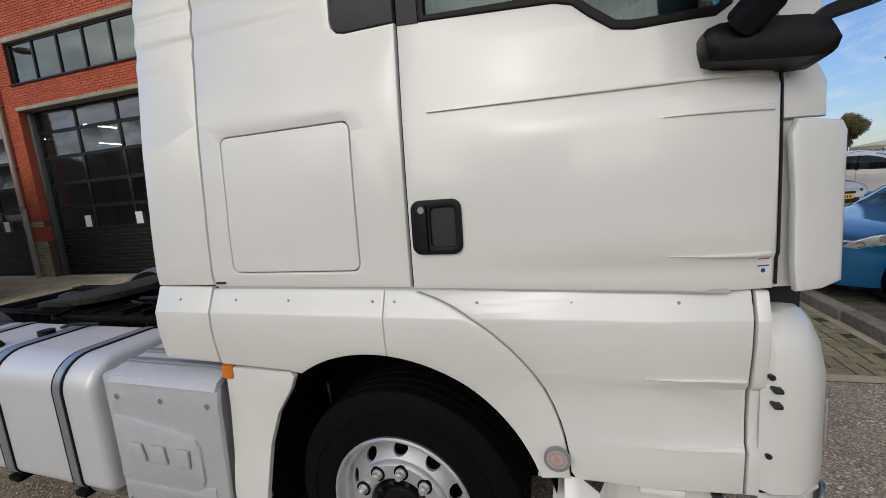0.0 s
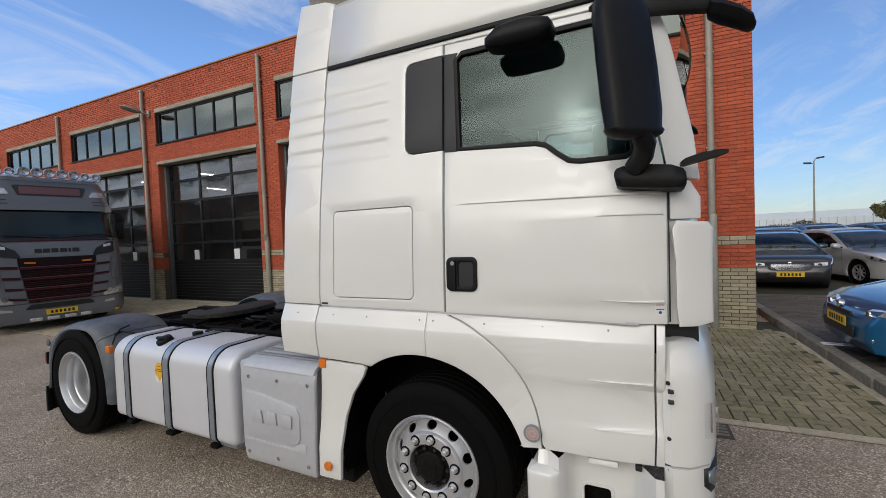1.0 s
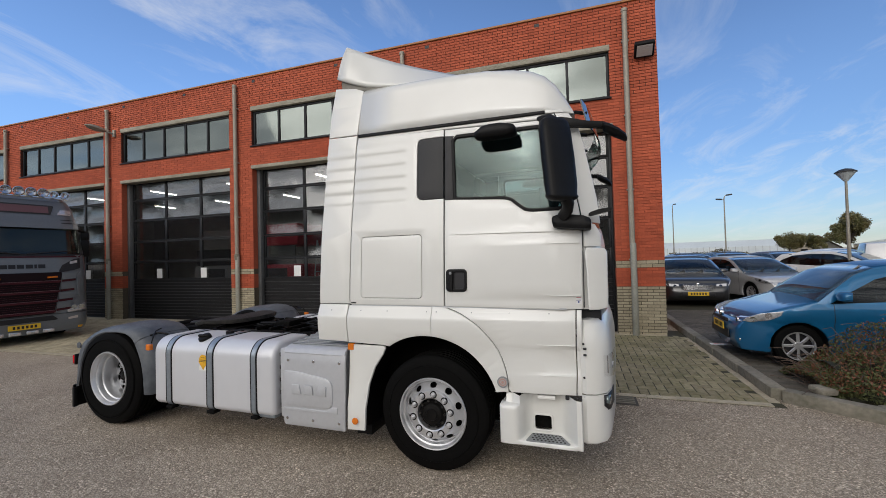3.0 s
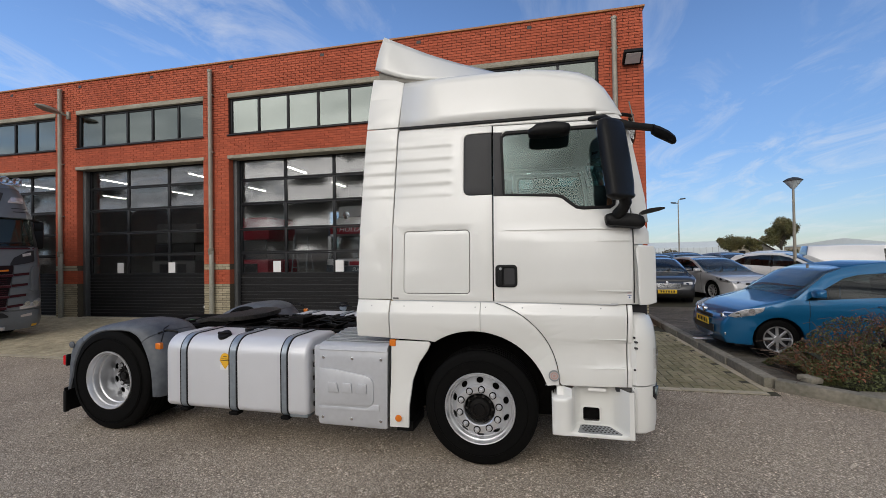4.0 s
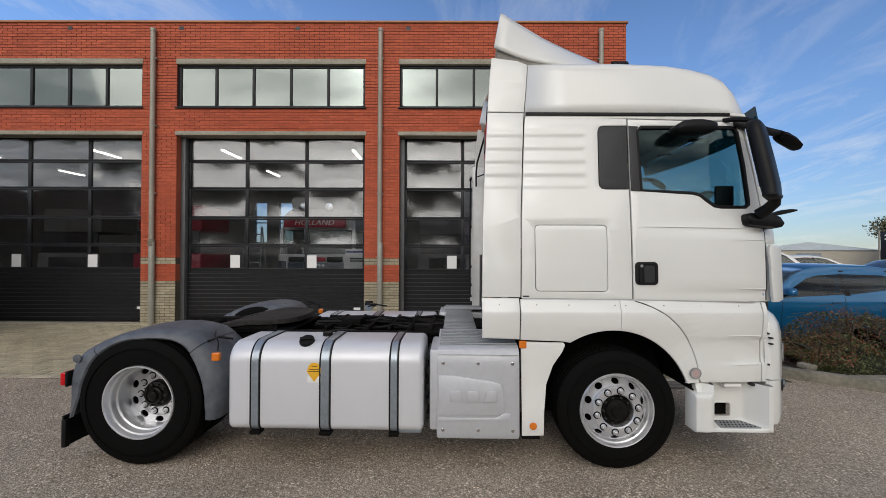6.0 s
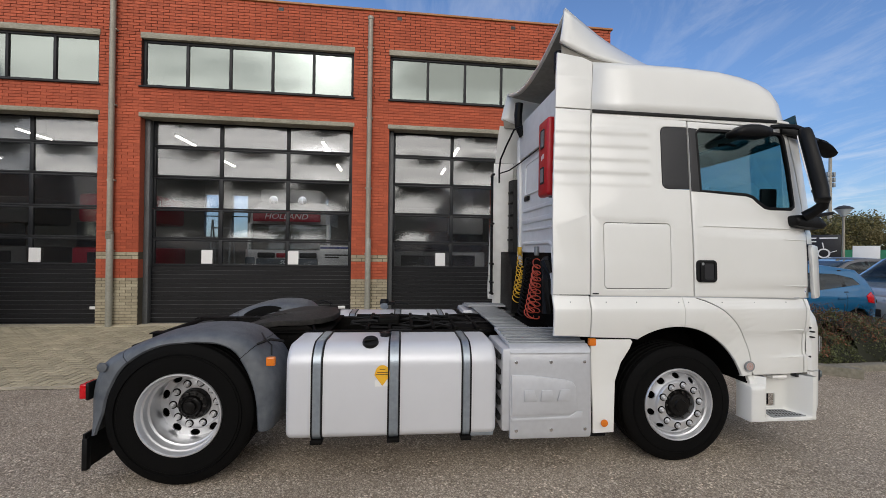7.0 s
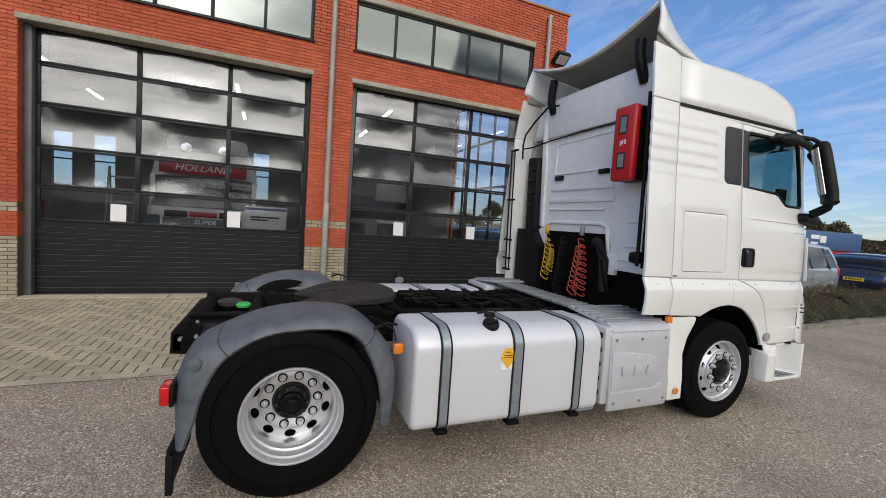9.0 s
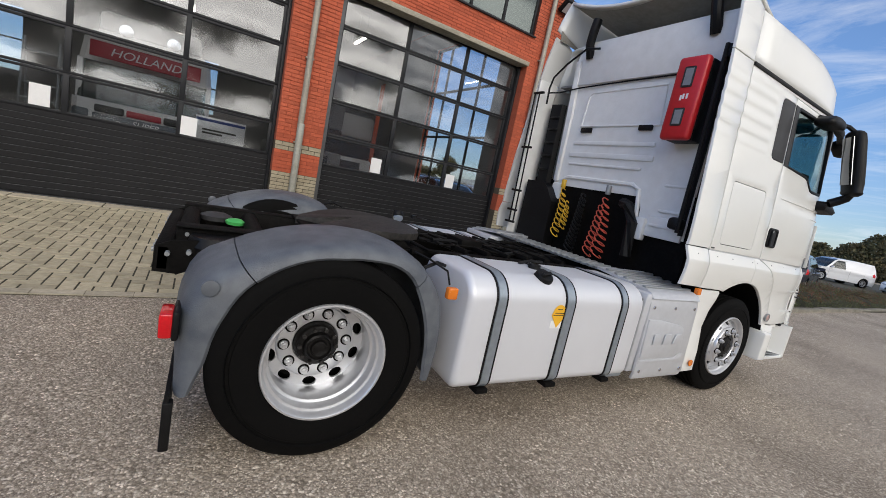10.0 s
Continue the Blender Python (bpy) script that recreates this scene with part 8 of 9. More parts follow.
        part("mirror", loft([[(-0.62 + a * k, s * (1.30 + b2 * k), z) for a, b2 in ((-0.05, -0.06), (0.07, -0.10), (0.10, 0.06), (-0.02, 0.12))] for z, k in ((1.92, 0.7), (1.95, 1.0), (2.30, 1.0), (2.34, 0.85), (2.36, 1.0), (2.52, 1.0), (2.55, 0.7))]), "black", t, smooth=50)
        part("mirror_arm", tube([(-0.5, s * 1.10, 2.57), (-0.56, s * 1.30, 2.54)], 0.025, 8), "black", t)
        part("mirror_arm", tube([(-0.5, s * 1.16, 1.92), (-0.58, s * 1.28, 1.94)], 0.025, 8), "black", t)
        part("wheel", lathe(tyre_profile(0.5, 0.3, 0.3), 32, pose(-1.4, s * 1.0, 0.5, 90 if s < 0 else -90, 0, 0), closed=True), "rubber", t)
        part("wiper", tube([front(1.98, s * 0.05, 0.03), front(2.02, s * 0.45, 0.03), front(2.05, s * 0.80, 0.03)], 0.012, 5), "ink", t)
    part("maroon_line", plate([(-1.02, 1.90, 1.93), (1.02, 1.90, 1.93)], 0.012, 0.03, 12), "maroon", t)
    part("wiper_panel", plate([(-1.05, 1.935, 1.975), (1.05, 1.935, 1.975)], 0.010, 0.03, 12), "ink", t)
    part("lower_slot", plate([(-0.56, 0.475, 0.50), (-0.48, 0.47, 0.575), (0.48, 0.47, 0.575), (0.56, 0.475, 0.50)], 0.010, 0.03), "ink", t)
    for x0, x1 in ((-0.42, -0.31), (-0.29, -0.18), (-0.155, -0.045), (-0.015, 0.10), (0.125, 0.165), (0.19, 0.31)):
        part("name_shape", plate([(x0 + 0.05, 1.66, 1.745), (x1 + 0.05, 1.66, 1.745)], 0.010, 0.02, 2), "ink", t)
    pl = part("number_plate", box(0.015, 0.030, -0.26, 0.26, 0.33, 0.44), "plate_yellow", t, "yellow number plate", smooth=0)
    for k in range(6):
        part("plate_bar", box(0.030, 0.032, -0.19 + 0.07 * k, -0.15 + 0.07 * k, 0.355, 0.415), "ink", pl, smooth=0)
    for y in (-0.42, -0.15, 0.13, 0.40):
        part("led_lamp", box(-0.02, 0.035, y - 0.10, y + 0.10, 0.215, 0.290, 0.015), "lampdark", t)
        for d in (-0.05, 0.05):
            part("led_eye", cyl((0.03, y + d, 0.252), (0.040, y + d, 0.252), 0.026, seg=10), "clear", t)


grey_truck()


# ---- the truck inside the hall ----
def text_mesh(s, size, depth):
    cu = bpy.data.curves.new("lettering", "FONT")
    cu.body, cu.size, cu.extrude, cu.align_x, cu.align_y = s, size, depth, "CENTER", "CENTER"
    ob = bpy.data.objects.new("lettering", cu)
    scene.collection.objects.link(ob)
    me = bpy.data.meshes.new_from_object(ob.evaluated_get(bpy.context.evaluated_depsgraph_get()))
    b = bmesh.new()
    b.from_mesh(me)
    bpy.data.objects.remove(ob)
    bpy.data.curves.remove(cu)
    bpy.data.meshes.remove(me)
    return b


M["boardred"] = mat("board_red", (0.42, 0.014, 0.035), 0.4, c2=(0.22, 0.01, 0.02))
M["petrol"] = mat("petrol_blue", (0.03, 0.05, 0.075), 0.4)


SLANT = Matrix(((1.15, 0.28, 0, 0), (0, 1, 0, 0), (0, 0, 1, 0), (0, 0, 0, 1)))


def hall_truck():
    """White classic truck facing out of the second door; origin under its bumper, front towards -y."""
    t = thing("show_truck", "white classic truck with a red visor board inside the hall", "truck", YARD @ pose(-8.02, 3.4, 0.012))
    part("cab", loft([[(x, y, z) for x, y in ((-w, 0.12), (-w + 0.1, 0.02), (-0.5, -0.03), (0.5, -0.03), (w - 0.1, 0.02), (w, 0.12), (w, 2.2), (-w, 2.2))] for z, w in ((0.35, 1.15), (0.5, 1.2), (1.55, 1.2))]), "whitecar_paint", t)
    part("cab_upper", loft([[(x, y + d, z) for x, y in ((-w, 0.12), (-w + 0.1, 0.02), (0, -0.03), (w - 0.1, 0.02), (w, 0.12), (w, 2.0), (-w, 2.0))] for z, w, d in ((2.30, 1.15, 0.12), (2.75, 1.1, 0.2), (2.95, 0.95, 0.35))]), "whitecar_paint", t)
    part("windscreen", loft([[(x, y + d, z) for x, y in ((-w, 0.10), (0, -0.02), (w, 0.10), (w, 0.14), (-w, 0.14))] for z, w, d in ((1.55, 1.12, 0.0), (2.30, 1.08, 0.10))]), "carglass", t)
    part("seat_row", box(-1.0, 1.0, 1.0, 1.2, 1.4, 2.25, 0.05), "interior", t)
    for s in (-1, 1):
        part("pillar", box(min(s * 1.06, s * 1.16), max(s * 1.06, s * 1.16), 0.12, 0.3, 1.55, 2.32, 0.02), "whitecar_paint", t)
    vb = part("visor_board", box(-0.93, 0.93, -0.16, -0.10, 2.36, 2.66, 0.02, m=pose(0, 0, 0)), "boardred", t, "red board lettered HOLLAND")
    part("lettering", into(text_mesh("HOLLAND", 0.22, 0.004), m=pose(0, -0.166, 2.50, 90, 0, 0) @ SLANT), "whiteink", vb, smooth=0)
    part("board_trim", box(-0.95, 0.95, -0.15, -0.11, 2.665, 2.69, 0.006), "whiteink", vb)
    gp = part("grille_panel", box(-0.85, 0.85, -0.07, -0.02, 0.75, 1.30, 0.02), "petrol", t, "petrol grille lettered SUPER")
    part("lettering", into(text_mesh("SUPER", 0.15, 0.004), m=pose(0.05, -0.076, 1.20, 90, 0, 0) @ SLANT), "whiteink", gp, smooth=0)
    part("red_field", box(-0.30, 0.30, -0.075, -0.03, 1.33, 1.46, 0.02), "boardred", t)
    for s in (-1, 1):
        part("lamp_frame", box(min(s * 0.34, s * 0.82), max(s * 0.34, s * 0.82), -0.075, -0.03, 1.32, 1.47, 0.03), "ink", t)
        part("step_line", box(min(s * 0.90, s * 1.18), max(s * 0.90, s * 1.18), -0.02, 0.1, 0.7, 1.35, 0.05), "petrol", t)
        part("roof_lamp", lathe([(0.0, -0.1), (0.09, -0.08), (0.12, 0.0), (0.0, 0.01)], 18, pose(s * 0.4, -0.05, 2.98, 90, 0, 0)), "chrome", t)
    part("spoiler", box(-0.9, 0.9, 0.3, 1.6, 2.95, 3.35, 0.12), "whitecar_paint", t)
    part("undercarriage", box(-1.0, 1.0, 0.3, 2.0, 0.0, 0.36), "ink", t)


hall_truck()
for i, (x, y, c) in enumerate(((-13.4, 4.6, "boardred"), (-4.0, 6.5, "interior_grey"), (-2.2, 8.5, "whitecar_paint"), (-18.0, 6.0, "interior_grey"))):
    tt = thing("stored_truck", ("dark red" if c == "boardred" else "grey" if c == "interior_grey" else "white") + " truck standing in the dim hall", "truck", YARD @ pose(x, y, 0.012), "trucks in the hall")
    part("cab", box(-1.15, 1.15, 0, 2.0, 0.45, 1.55, 0.08), c, tt)
    part("cab_upper", box(-1.1, 1.1, 0.15, 2.0, 2.3, 3.2, 0.12), c, tt)
    part("windscreen", box(-1.05, 1.05, 0.06, 0.12, 1.56, 2.3, 0.01), "ink", tt)
    part("grille", box(-0.7, 0.7, -0.03, 0.02, 0.7, 1.4, 0.02), "ink", tt)
    for s in (-1, 1):
        part("wheel", lathe(tyre_profile(0.45, 0.3, 0.28), 24, pose(s * 0.95, 1.2, 0.45, 0, 90 * s, 0), closed=True), "rubber", tt)


def stepladder():
    t = thing("stepladder", "aluminium stepladder in the hall", "ladder", YARD @ pose(-9.35, 1.9, 0.012))
    for x in (-0.22, 0.22):
        part("stile", tube([(x * 1.2, 0, 0), (x, 0.25, 2.3)], 0.02, 6), "jamb", t)
        part("rear_stile", tube([(x * 1.2, 0.8, 0), (x, 0.27, 2.3)], 0.018, 6), "jamb", t)
    for k in range(8):
        part("tread", box(-0.24, 0.24, 0.02 + 0.03 * k, 0.10 + 0.03 * k, 0.26 * (k + 1), 0.26 * (k + 1) + 0.03, 0.004), "jamb", t)


stepladder()


def notice_board():
    t = thing("sign_board", "white sign board with unreadable writing in the hall", "sign", YARD @ pose(-6.6, 3.3, 0.012))
    bd = part("board", box(-0.50, 0.50, -0.02, 0.02, 1.08, 1.70, 0.006), "whitecar_paint", t)
    part("blue_band", box(-0.49, 0.49, -0.024, -0.019, 1.60, 1.66, 0.001), "blueink", bd)
    for z, w in ((1.42, 0.34), (1.35, 0.20)):
        part("writing_bar", box(-0.36, -0.36 + 2 * w, -0.024, -0.019, z - 0.02, z + 0.02, 0.001), "satin", bd)
    for x in (-0.4, 0.4):
        part("leg", box(x - 0.025, x + 0.025, -0.018, 0.018, 0.0, 1.10, 0.004), "jamb", t)


notice_board()


# ---- kerbs ----
kerb = thing("kerb", "worn concrete kerb stones", "kerb", YARD, kind="structure")
ks = box(-0.075, 0.075, 0.004, 0.996, -0.1, 0.125, 0.014)
ks_me = part("kerbstone", ks, "kerb", kerb)
ks_me.location = (0.335, -3.62, 0)


def piece(me, parent, m, name):
    o = new(name, me)
    o.parent = parent
    o.matrix_basis = m
    return o


rng = random.Random(11)
for k in range(1, 16):
    piece(ks_me.data, kerb, pose(0.335 + rng.uniform(-0.004, 0.004) - 0.012 * k, -3.62 + k, rng.uniform(-0.006, 0.006), 0, 0, rng.uniform(-0.4, 0.4)), "kerbstone")
piece(ks_me.data, kerb, pose(0.37, -3.64, 0.0, 0, 0, -90 - 38), "kerbstone")
ang = 2.0
for k in range(30):
    x = 1.05 + k * 1.0
    piece(ks_me.data, kerb, pose(x, -3.93 + (x - 0.4) * math.tan(radians(ang)) * (0.5 if x < 4 else 1.0), rng.uniform(-0.03, 0.0) - 0.02, 0, 0, -90 + ang), "kerbstone")
part("broken_stone", box(-0.11, 0.11, -0.08, 0.08, 0, 0.07, 0.02, m=pose(0.72, -3.62, 0.10, 8, 5, 30)), "kerb", kerb)
st = part("fallen_plate", box(3.0, 3.30, 3.62, 3.74, 0.122, 0.130, 0.002), "paper", None, smooth=0)
tagged(st, "white plate lying on the kerb", "plate")
part("plate_bar", box(3.05, 3.25, 3.67, 3.69, 0.1305, 0.1315), "redink", st, smooth=0)


M["iron"] = mat("cast_iron", (0.075, 0.068, 0.058), 0.8, c2=(0.04, 0.035, 0.03), amount=0.8)


def drain():
    t = thing("drain_grate", "cast iron gully grate at the paving edge", "drain grate", pose(1.49, 0.93, 0.002, 0, 0, 1.3))
    part("frame", box(-0.14, 0.14, -0.20, 0.20, 0.0, 0.006, 0.002), "iron", t)
    for k in range(6):
        part("bar", box(-0.115, 0.115, -0.155 + 0.056 * k, -0.125 + 0.056 * k, 0.005, 0.010, 0.002), "kerb", t)


drain()


# ---- shrubs, trees, distance ----
M["leaf"] = mat("shrub_leaf", (0.105, 0.115, 0.040), 0.6, c2=(0.055, 0.070, 0.025), big=2.5, fine=9, amount=0.9, rnd=0.35, island=True)
M["leafred"] = mat("red_autumn_leaf", (0.22, 0.066, 0.035), 0.6, c2=(0.12, 0.065, 0.03), big=2.5, fine=9, amount=0.9, rnd=0.35, island=True)
M["twig"] = mat("twig", (0.09, 0.06, 0.045), 0.8)
M["bark"] = mat("bark", (0.08, 0.065, 0.05), 0.9, bump=0.6, bump_scale=20)
M["treeleaf"] = mat("tree_leaf", (0.095, 0.105, 0.036), 0.6, c2=(0.15, 0.105, 0.035), big=0.6, fine=4, amount=0.9, rnd=0.4, island=True)
M["farleaf"] = mat("far_wood_leaf", (0.075, 0.080, 0.034), 0.8, c2=(0.125, 0.085, 0.036), big=0.25, fine=2, amount=0.9, rnd=0.4, island=True)


def leaves(n, place, size, seed, aspect=0.5):
    """Many small folded leaf quads as one mesh."""
    r = np.random.default_rng(seed)
    P = place(r, n)
    n = len(P)
    d = r.normal(size=(n, 3))
    d /= np.linalg.norm(d, axis=1)[:, None]
    e = np.cross(d, r.normal(size=(n, 3)))
    e /= np.linalg.norm(e, axis=1)[:, None]
    L = (size * (0.6 + 0.8 * r.random(n)))[:, None]
    v = np.stack([P - d * L, P + e * L * aspect, P + d * L, P - e * L * aspect], 1).reshape(-1, 3)
    f = np.arange(n * 4).reshape(-1, 4)
    me = bpy.data.meshes.new("leaves")
    me.from_pydata(v.tolist(), [], f.tolist())
    return me


def hedge():
    """Cotoneaster along the kerb: arching twigs with small leaves, reddish at the tips."""
    t = thing("hedge", "low dark green cotoneaster hedge with reddish tips", "hedge", YARD, kind="stuff")

    def height(x):
        return 0.56 + 0.09 * math.sin(x * 1.3) + 0.06 * math.sin(x * 3.1 + 1) - 0.012 * max(0, x - 3)

    def line(x):
        return -3.72 + (x - 0.4) * math.tan(radians(ang))

    def shell(zlo, zhi, spread):
        def place(r, n):
            x = 0.75 + 26 * r.random(n) ** 1.7
            q = r.random(n) ** 0.5
            a = r.random(n) * math.pi
            hh = np.array([height(v) for v in x]) * np.clip((x - 0.55) / 0.9, 0.25, 1)
            lump = 1 + 0.16 * np.sin(x * 5.2 + a * 3) + 0.12 * np.sin(x * 11.3 + a * 5)
            rad = (0.72 + 0.28 * q) * lump
            y = np.array([line(v) for v in x]) + 0.55 - np.cos(a) * 0.62 * rad
            z = 0.05 + np.sin(a) * hh * rad * spread
            k = (z >= zlo * hh) & (z <= zhi * hh + 0.3)
            return np.stack([x, y, z], 1)[k]
        return place
    for nm, n, mt, lo, hi, size, seed in (("green_leaves", 60000, "leaf", 0.0, 0.75, 0.017, 1), ("red_leaves", 52000, "leafred", 0.50, 1.5, 0.014, 2)):
        me = leaves(n, shell(lo, hi, 1.0), size, seed)
        me.materials.append(M[mt])
        o = new(nm, me)
        o.parent = t
    r = random.Random(3)
    b = bmesh.new()
    for k in range(420):
        x = 0.8 + 18 * r.random() ** 1.7
        y0 = line(x) + 0.5 + r.uniform(-0.3, 0.3)
        h = height(x) * r.uniform(0.7, 1.35) * min(1, max(0.35, (x - 0.5) / 0.9))
        dx, dy = r.uniform(-0.45, 0.35), r.uniform(-0.55, 0.35)
        tube([(x, y0, 0.05), (x + dx * 0.4, y0 + dy * 0.4, h * 0.75), (x + dx * 0.8, y0 + dy * 0.8, h * 1.0), (x + dx * 1.1, y0 + dy * 1.1, h * 0.95)], 0.004, 3, bm=b, caps=False)
    part("twigs", b, "twig", t, smooth=0)
    # near-black arched sheet under the leaves stands in for the hedge's inner shade
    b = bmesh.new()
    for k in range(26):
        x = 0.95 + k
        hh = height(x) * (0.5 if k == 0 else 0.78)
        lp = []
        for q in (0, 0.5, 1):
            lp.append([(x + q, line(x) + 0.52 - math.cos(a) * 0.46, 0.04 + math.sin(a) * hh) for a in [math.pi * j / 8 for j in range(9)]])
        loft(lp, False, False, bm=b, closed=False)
    part("inner_shade", b, mat("hedge_shade", (0.018, 0.02, 0.010), 0.9), t)


hedge()


def tree(name, label, pos, h, r, seed, mt="treeleaf", n=5000, trunk=0.35, size=0.28, sparse=0.0):
    t = thing(name, label, "tree", pose(*pos))
    rr = random.Random(seed)
    b = bmesh.new()
    tips = []
    zt = h * trunk
    tube([(0, 0, 0), (0.05 * h * 0.1, 0, zt * 0.5), (0, 0, zt), (0, 0, h * 0.7)], h * 0.022, 8, bm=b)
    for k in range(14):
        a = rr.uniform(0, 6.28)
        z0 = zt * rr.uniform(0.75, 1.9)
        q = rr.uniform(0.45, 0.95)
        tip = (math.cos(a) * r * q, math.sin(a) * r * q, min(h * 0.93, z0 + h * rr.uniform(0.10, 0.38)))
        mid = (tip[0] * 0.5, tip[1] * 0.5, z0 + (tip[2] - z0) * 0.65)
        tube([(0, 0, z0 * 0.9), mid, tip], h * 0.008, 5, bm=b)
        tips.append(tip)
    part("trunk", b, "bark", t)
    blobs = [(x, y, z, r * rr.uniform(0.28, 0.46)) for x, y, z in tips] + [(0, 0, h * 0.82, r * 0.5), (0, 0, h * 0.65, r * 0.55)]

    def place(g, m):
        bl = np.array(blobs)
        i = g.integers(0, len(bl), m)
        d = g.normal(size=(m, 3))
        d /= np.linalg.norm(d, axis=1)[:, None]
        rad = g.random(m)[:, None] ** 0.4 * (1 + 0.25 * g.normal(size=(m, 1)) * 0.5)
        return bl[i, :3] + d * rad * bl[i, 3:4] * np.array([1, 1, 0.85])
    me = leaves(n, place, size, seed, 0.6)
    me.materials.append(M[mt])
    o = new("crown", me)
    o.parent = t
    return t


tree("tree", "round green-brown tree beside the house", (35.5, 69.0, 0), 6.7, 2.1, 21, n=15000, trunk=0.3, size=0.10)
tree("tree", "small reddish tree beside the house", (31.2, 68.0, 0), 3.6, 1.1, 22, "treeleaf", 4500, 0.3, 0.09)
tree("tree", "dark green tree behind the greenhouse", (28.0, 67.5, 0), 4.1, 1.6, 23, n=9000, size=0.09)
tree("tree", "brown-green tree beside the route sign", (24.5, 18.8, 0), 4.0, 1.9, 25, n=11000, size=0.06)
tree("tree", "green tree behind the car park", (36.0, 27.5, 0), 5.2, 2.8, 26, n=13000, size=0.08)


def far_wood():
    """The belt of trees that closes the view to the east and behind the camera."""
    t = thing("far_wood", "belt of green and brown trees along the road", "wood", kind="stuff")

    def belt(pts, height, depth, seed):
        P = np.array(pts, float)

        def place(g, n):
            s = np.linalg.norm(np.diff(P, axis=0), axis=1)
            cum = np.concatenate([[0], np.cumsum(s)])
            d = g.random(n) * cum[-1]
            x, y = np.interp(d, cum, P[:, 0]), np.interp(d, cum, P[:, 1])
            top = height * (0.72 + 0.2 * np.sin(d * 0.33) + 0.14 * np.sin(d * 0.9 + 2) + 0.08 * np.sin(d * 2.3))
            z = top * g.random(n) ** 0.6
            off = (g.random(n) - 0.5) * depth * np.clip(1.3 - z / np.maximum(top, 0.1), 0.35, 1)
            return np.stack([x + off * 0.7, y + off * 0.7, z + 0.1 * g.normal(size=n)], 1)
        return place
    for nm, pts, hh, dp, n, size, seed in (("eastern_belt", [(60, 56), (70, 30), (76, 10), (80, -10)], 5.6, 7, 90000, 0.17, 31),
                                           ("southern_belt", [(90, -20), (50, -38), (10, -42), (-40, -40), (-90, -30)], 11.5, 6, 44000, 0.5, 32),
                                           ("western_belt", [(-90, -30), (-100, 0), (-90, 40)], 8.0, 6, 9000, 0.5, 33),
                                           ("hedge_row", [(12, 62), (30, 60), (48, 52)], 1.6, 2, 12000, 0.10, 34)):
        me = leaves(n, belt(pts, hh, dp, seed), size, seed, 0.7)
        me.materials.append(M["farleaf"])
        o = new(nm, me)
        o.parent = t
        # upright dark sheet along each belt, coloured as the shade between its leaves
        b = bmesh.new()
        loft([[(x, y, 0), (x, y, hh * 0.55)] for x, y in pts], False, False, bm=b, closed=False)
        part("shade_core", b, "wood_shade", t, smooth=0)


# colour of the shade deep in the tree belts
M["wood_shade"] = mat("foliage_shade", (0.022, 0.026, 0.012), 0.9, c2=(0.04, 0.04, 0.018), big=0.5, fine=3, amount=0.9)
far_wood()


def greenhouse():
    t = thing("greenhouse", "long pale glasshouse far behind the car park", "greenhouse", pose(24.4, 84.0, 0, 0, 0, -15))
    M["ghglass"] = mat("pale_glasshouse", (0.55, 0.60, 0.62), 0.4, c2=(0.45, 0.5, 0.52), big=0.3, fine=2, amount=0.6)
    part("wall", box(-13, 9.5, 0, 0.2, 0, 2.2), "ghglass", t, smooth=0)
    part("roof", loft([[(x, 0, 2.2), (x, 1.5, 3.35), (x, 9, 3.35), (x, 9, 2.2)] for x in (-13, 9.5)], True, True), "ghglass", t, smooth=0)
    for k in range(24):
        part("mullion", box(-13 + k * 0.98, -12.94 + k * 0.98, -0.03, 0.03, 0, 2.25), "jamb", t, smooth=0)


greenhouse()


def house():
    t = thing("house", "detached house with a brown tiled gable roof", "house", pose(32.6, 71.5, 0, 0, 0, -20))
    M["houseplaster"] = mat("cream_plaster", (0.50, 0.44, 0.34), 0.85)
    M["tiles"] = mat("brown_roof_tiles", (0.14, 0.075, 0.05), 0.8, stretch=(1, 1, 4), fine=12)
    part("wall", box(-2.6, 2.6, 0, 5, 0, 1.7), "houseplaster", t, smooth=0)
    part("gable", prism([(-2.6, 1.7), (2.6, 1.7), (0.4, 3.2)], 0.0, 5.0, m=XZ), "houseplaster", t, smooth=0)
    part("roof", loft([[(-3.0, y, 1.5), (0.4, y, 3.35), (3.0, y, 1.5), (3.0, y, 1.6), (0.4, y, 3.5), (-3.0, y, 1.6)] for y in (-0.3, 5.3)]), "tiles", t, smooth=0)
    part("window", box(0.1, 1.0, -0.05, 0.02, 1.9, 2.5), "ink", t, smooth=0)
    part("door", box(-1.6, -0.8, -0.05, 0.02, 0, 1.5), "ink", t, smooth=0)


house()


def sheds():
    for i, (x, y, w, h, a) in enumerate(((44, 70, 14, 3.2, -35), (56, 64, 16, 3.6, -40), (67, 55, 14, 3.4, -45))):
        t = thing("shed", "pale low warehouse on the horizon", "warehouse", pose(x, y, 0, 0, 0, a), "sheds on the horizon")
        part("wall", box(-w / 2, w / 2, 0, 8, 0, h * 0.62), "houseplaster", t, smooth=0)
        part("roof", prism([(-w / 2 - 0.3, h * 0.62), (w / 2 + 0.3, h * 0.62), (0, h)], -0.2, 8.2, m=XZ), "ghglass", t, smooth=0)
        part("gate", box(-1.5, 1.5, -0.06, 0.0, 0, 1.8), "jamb", t, smooth=0)


sheds()


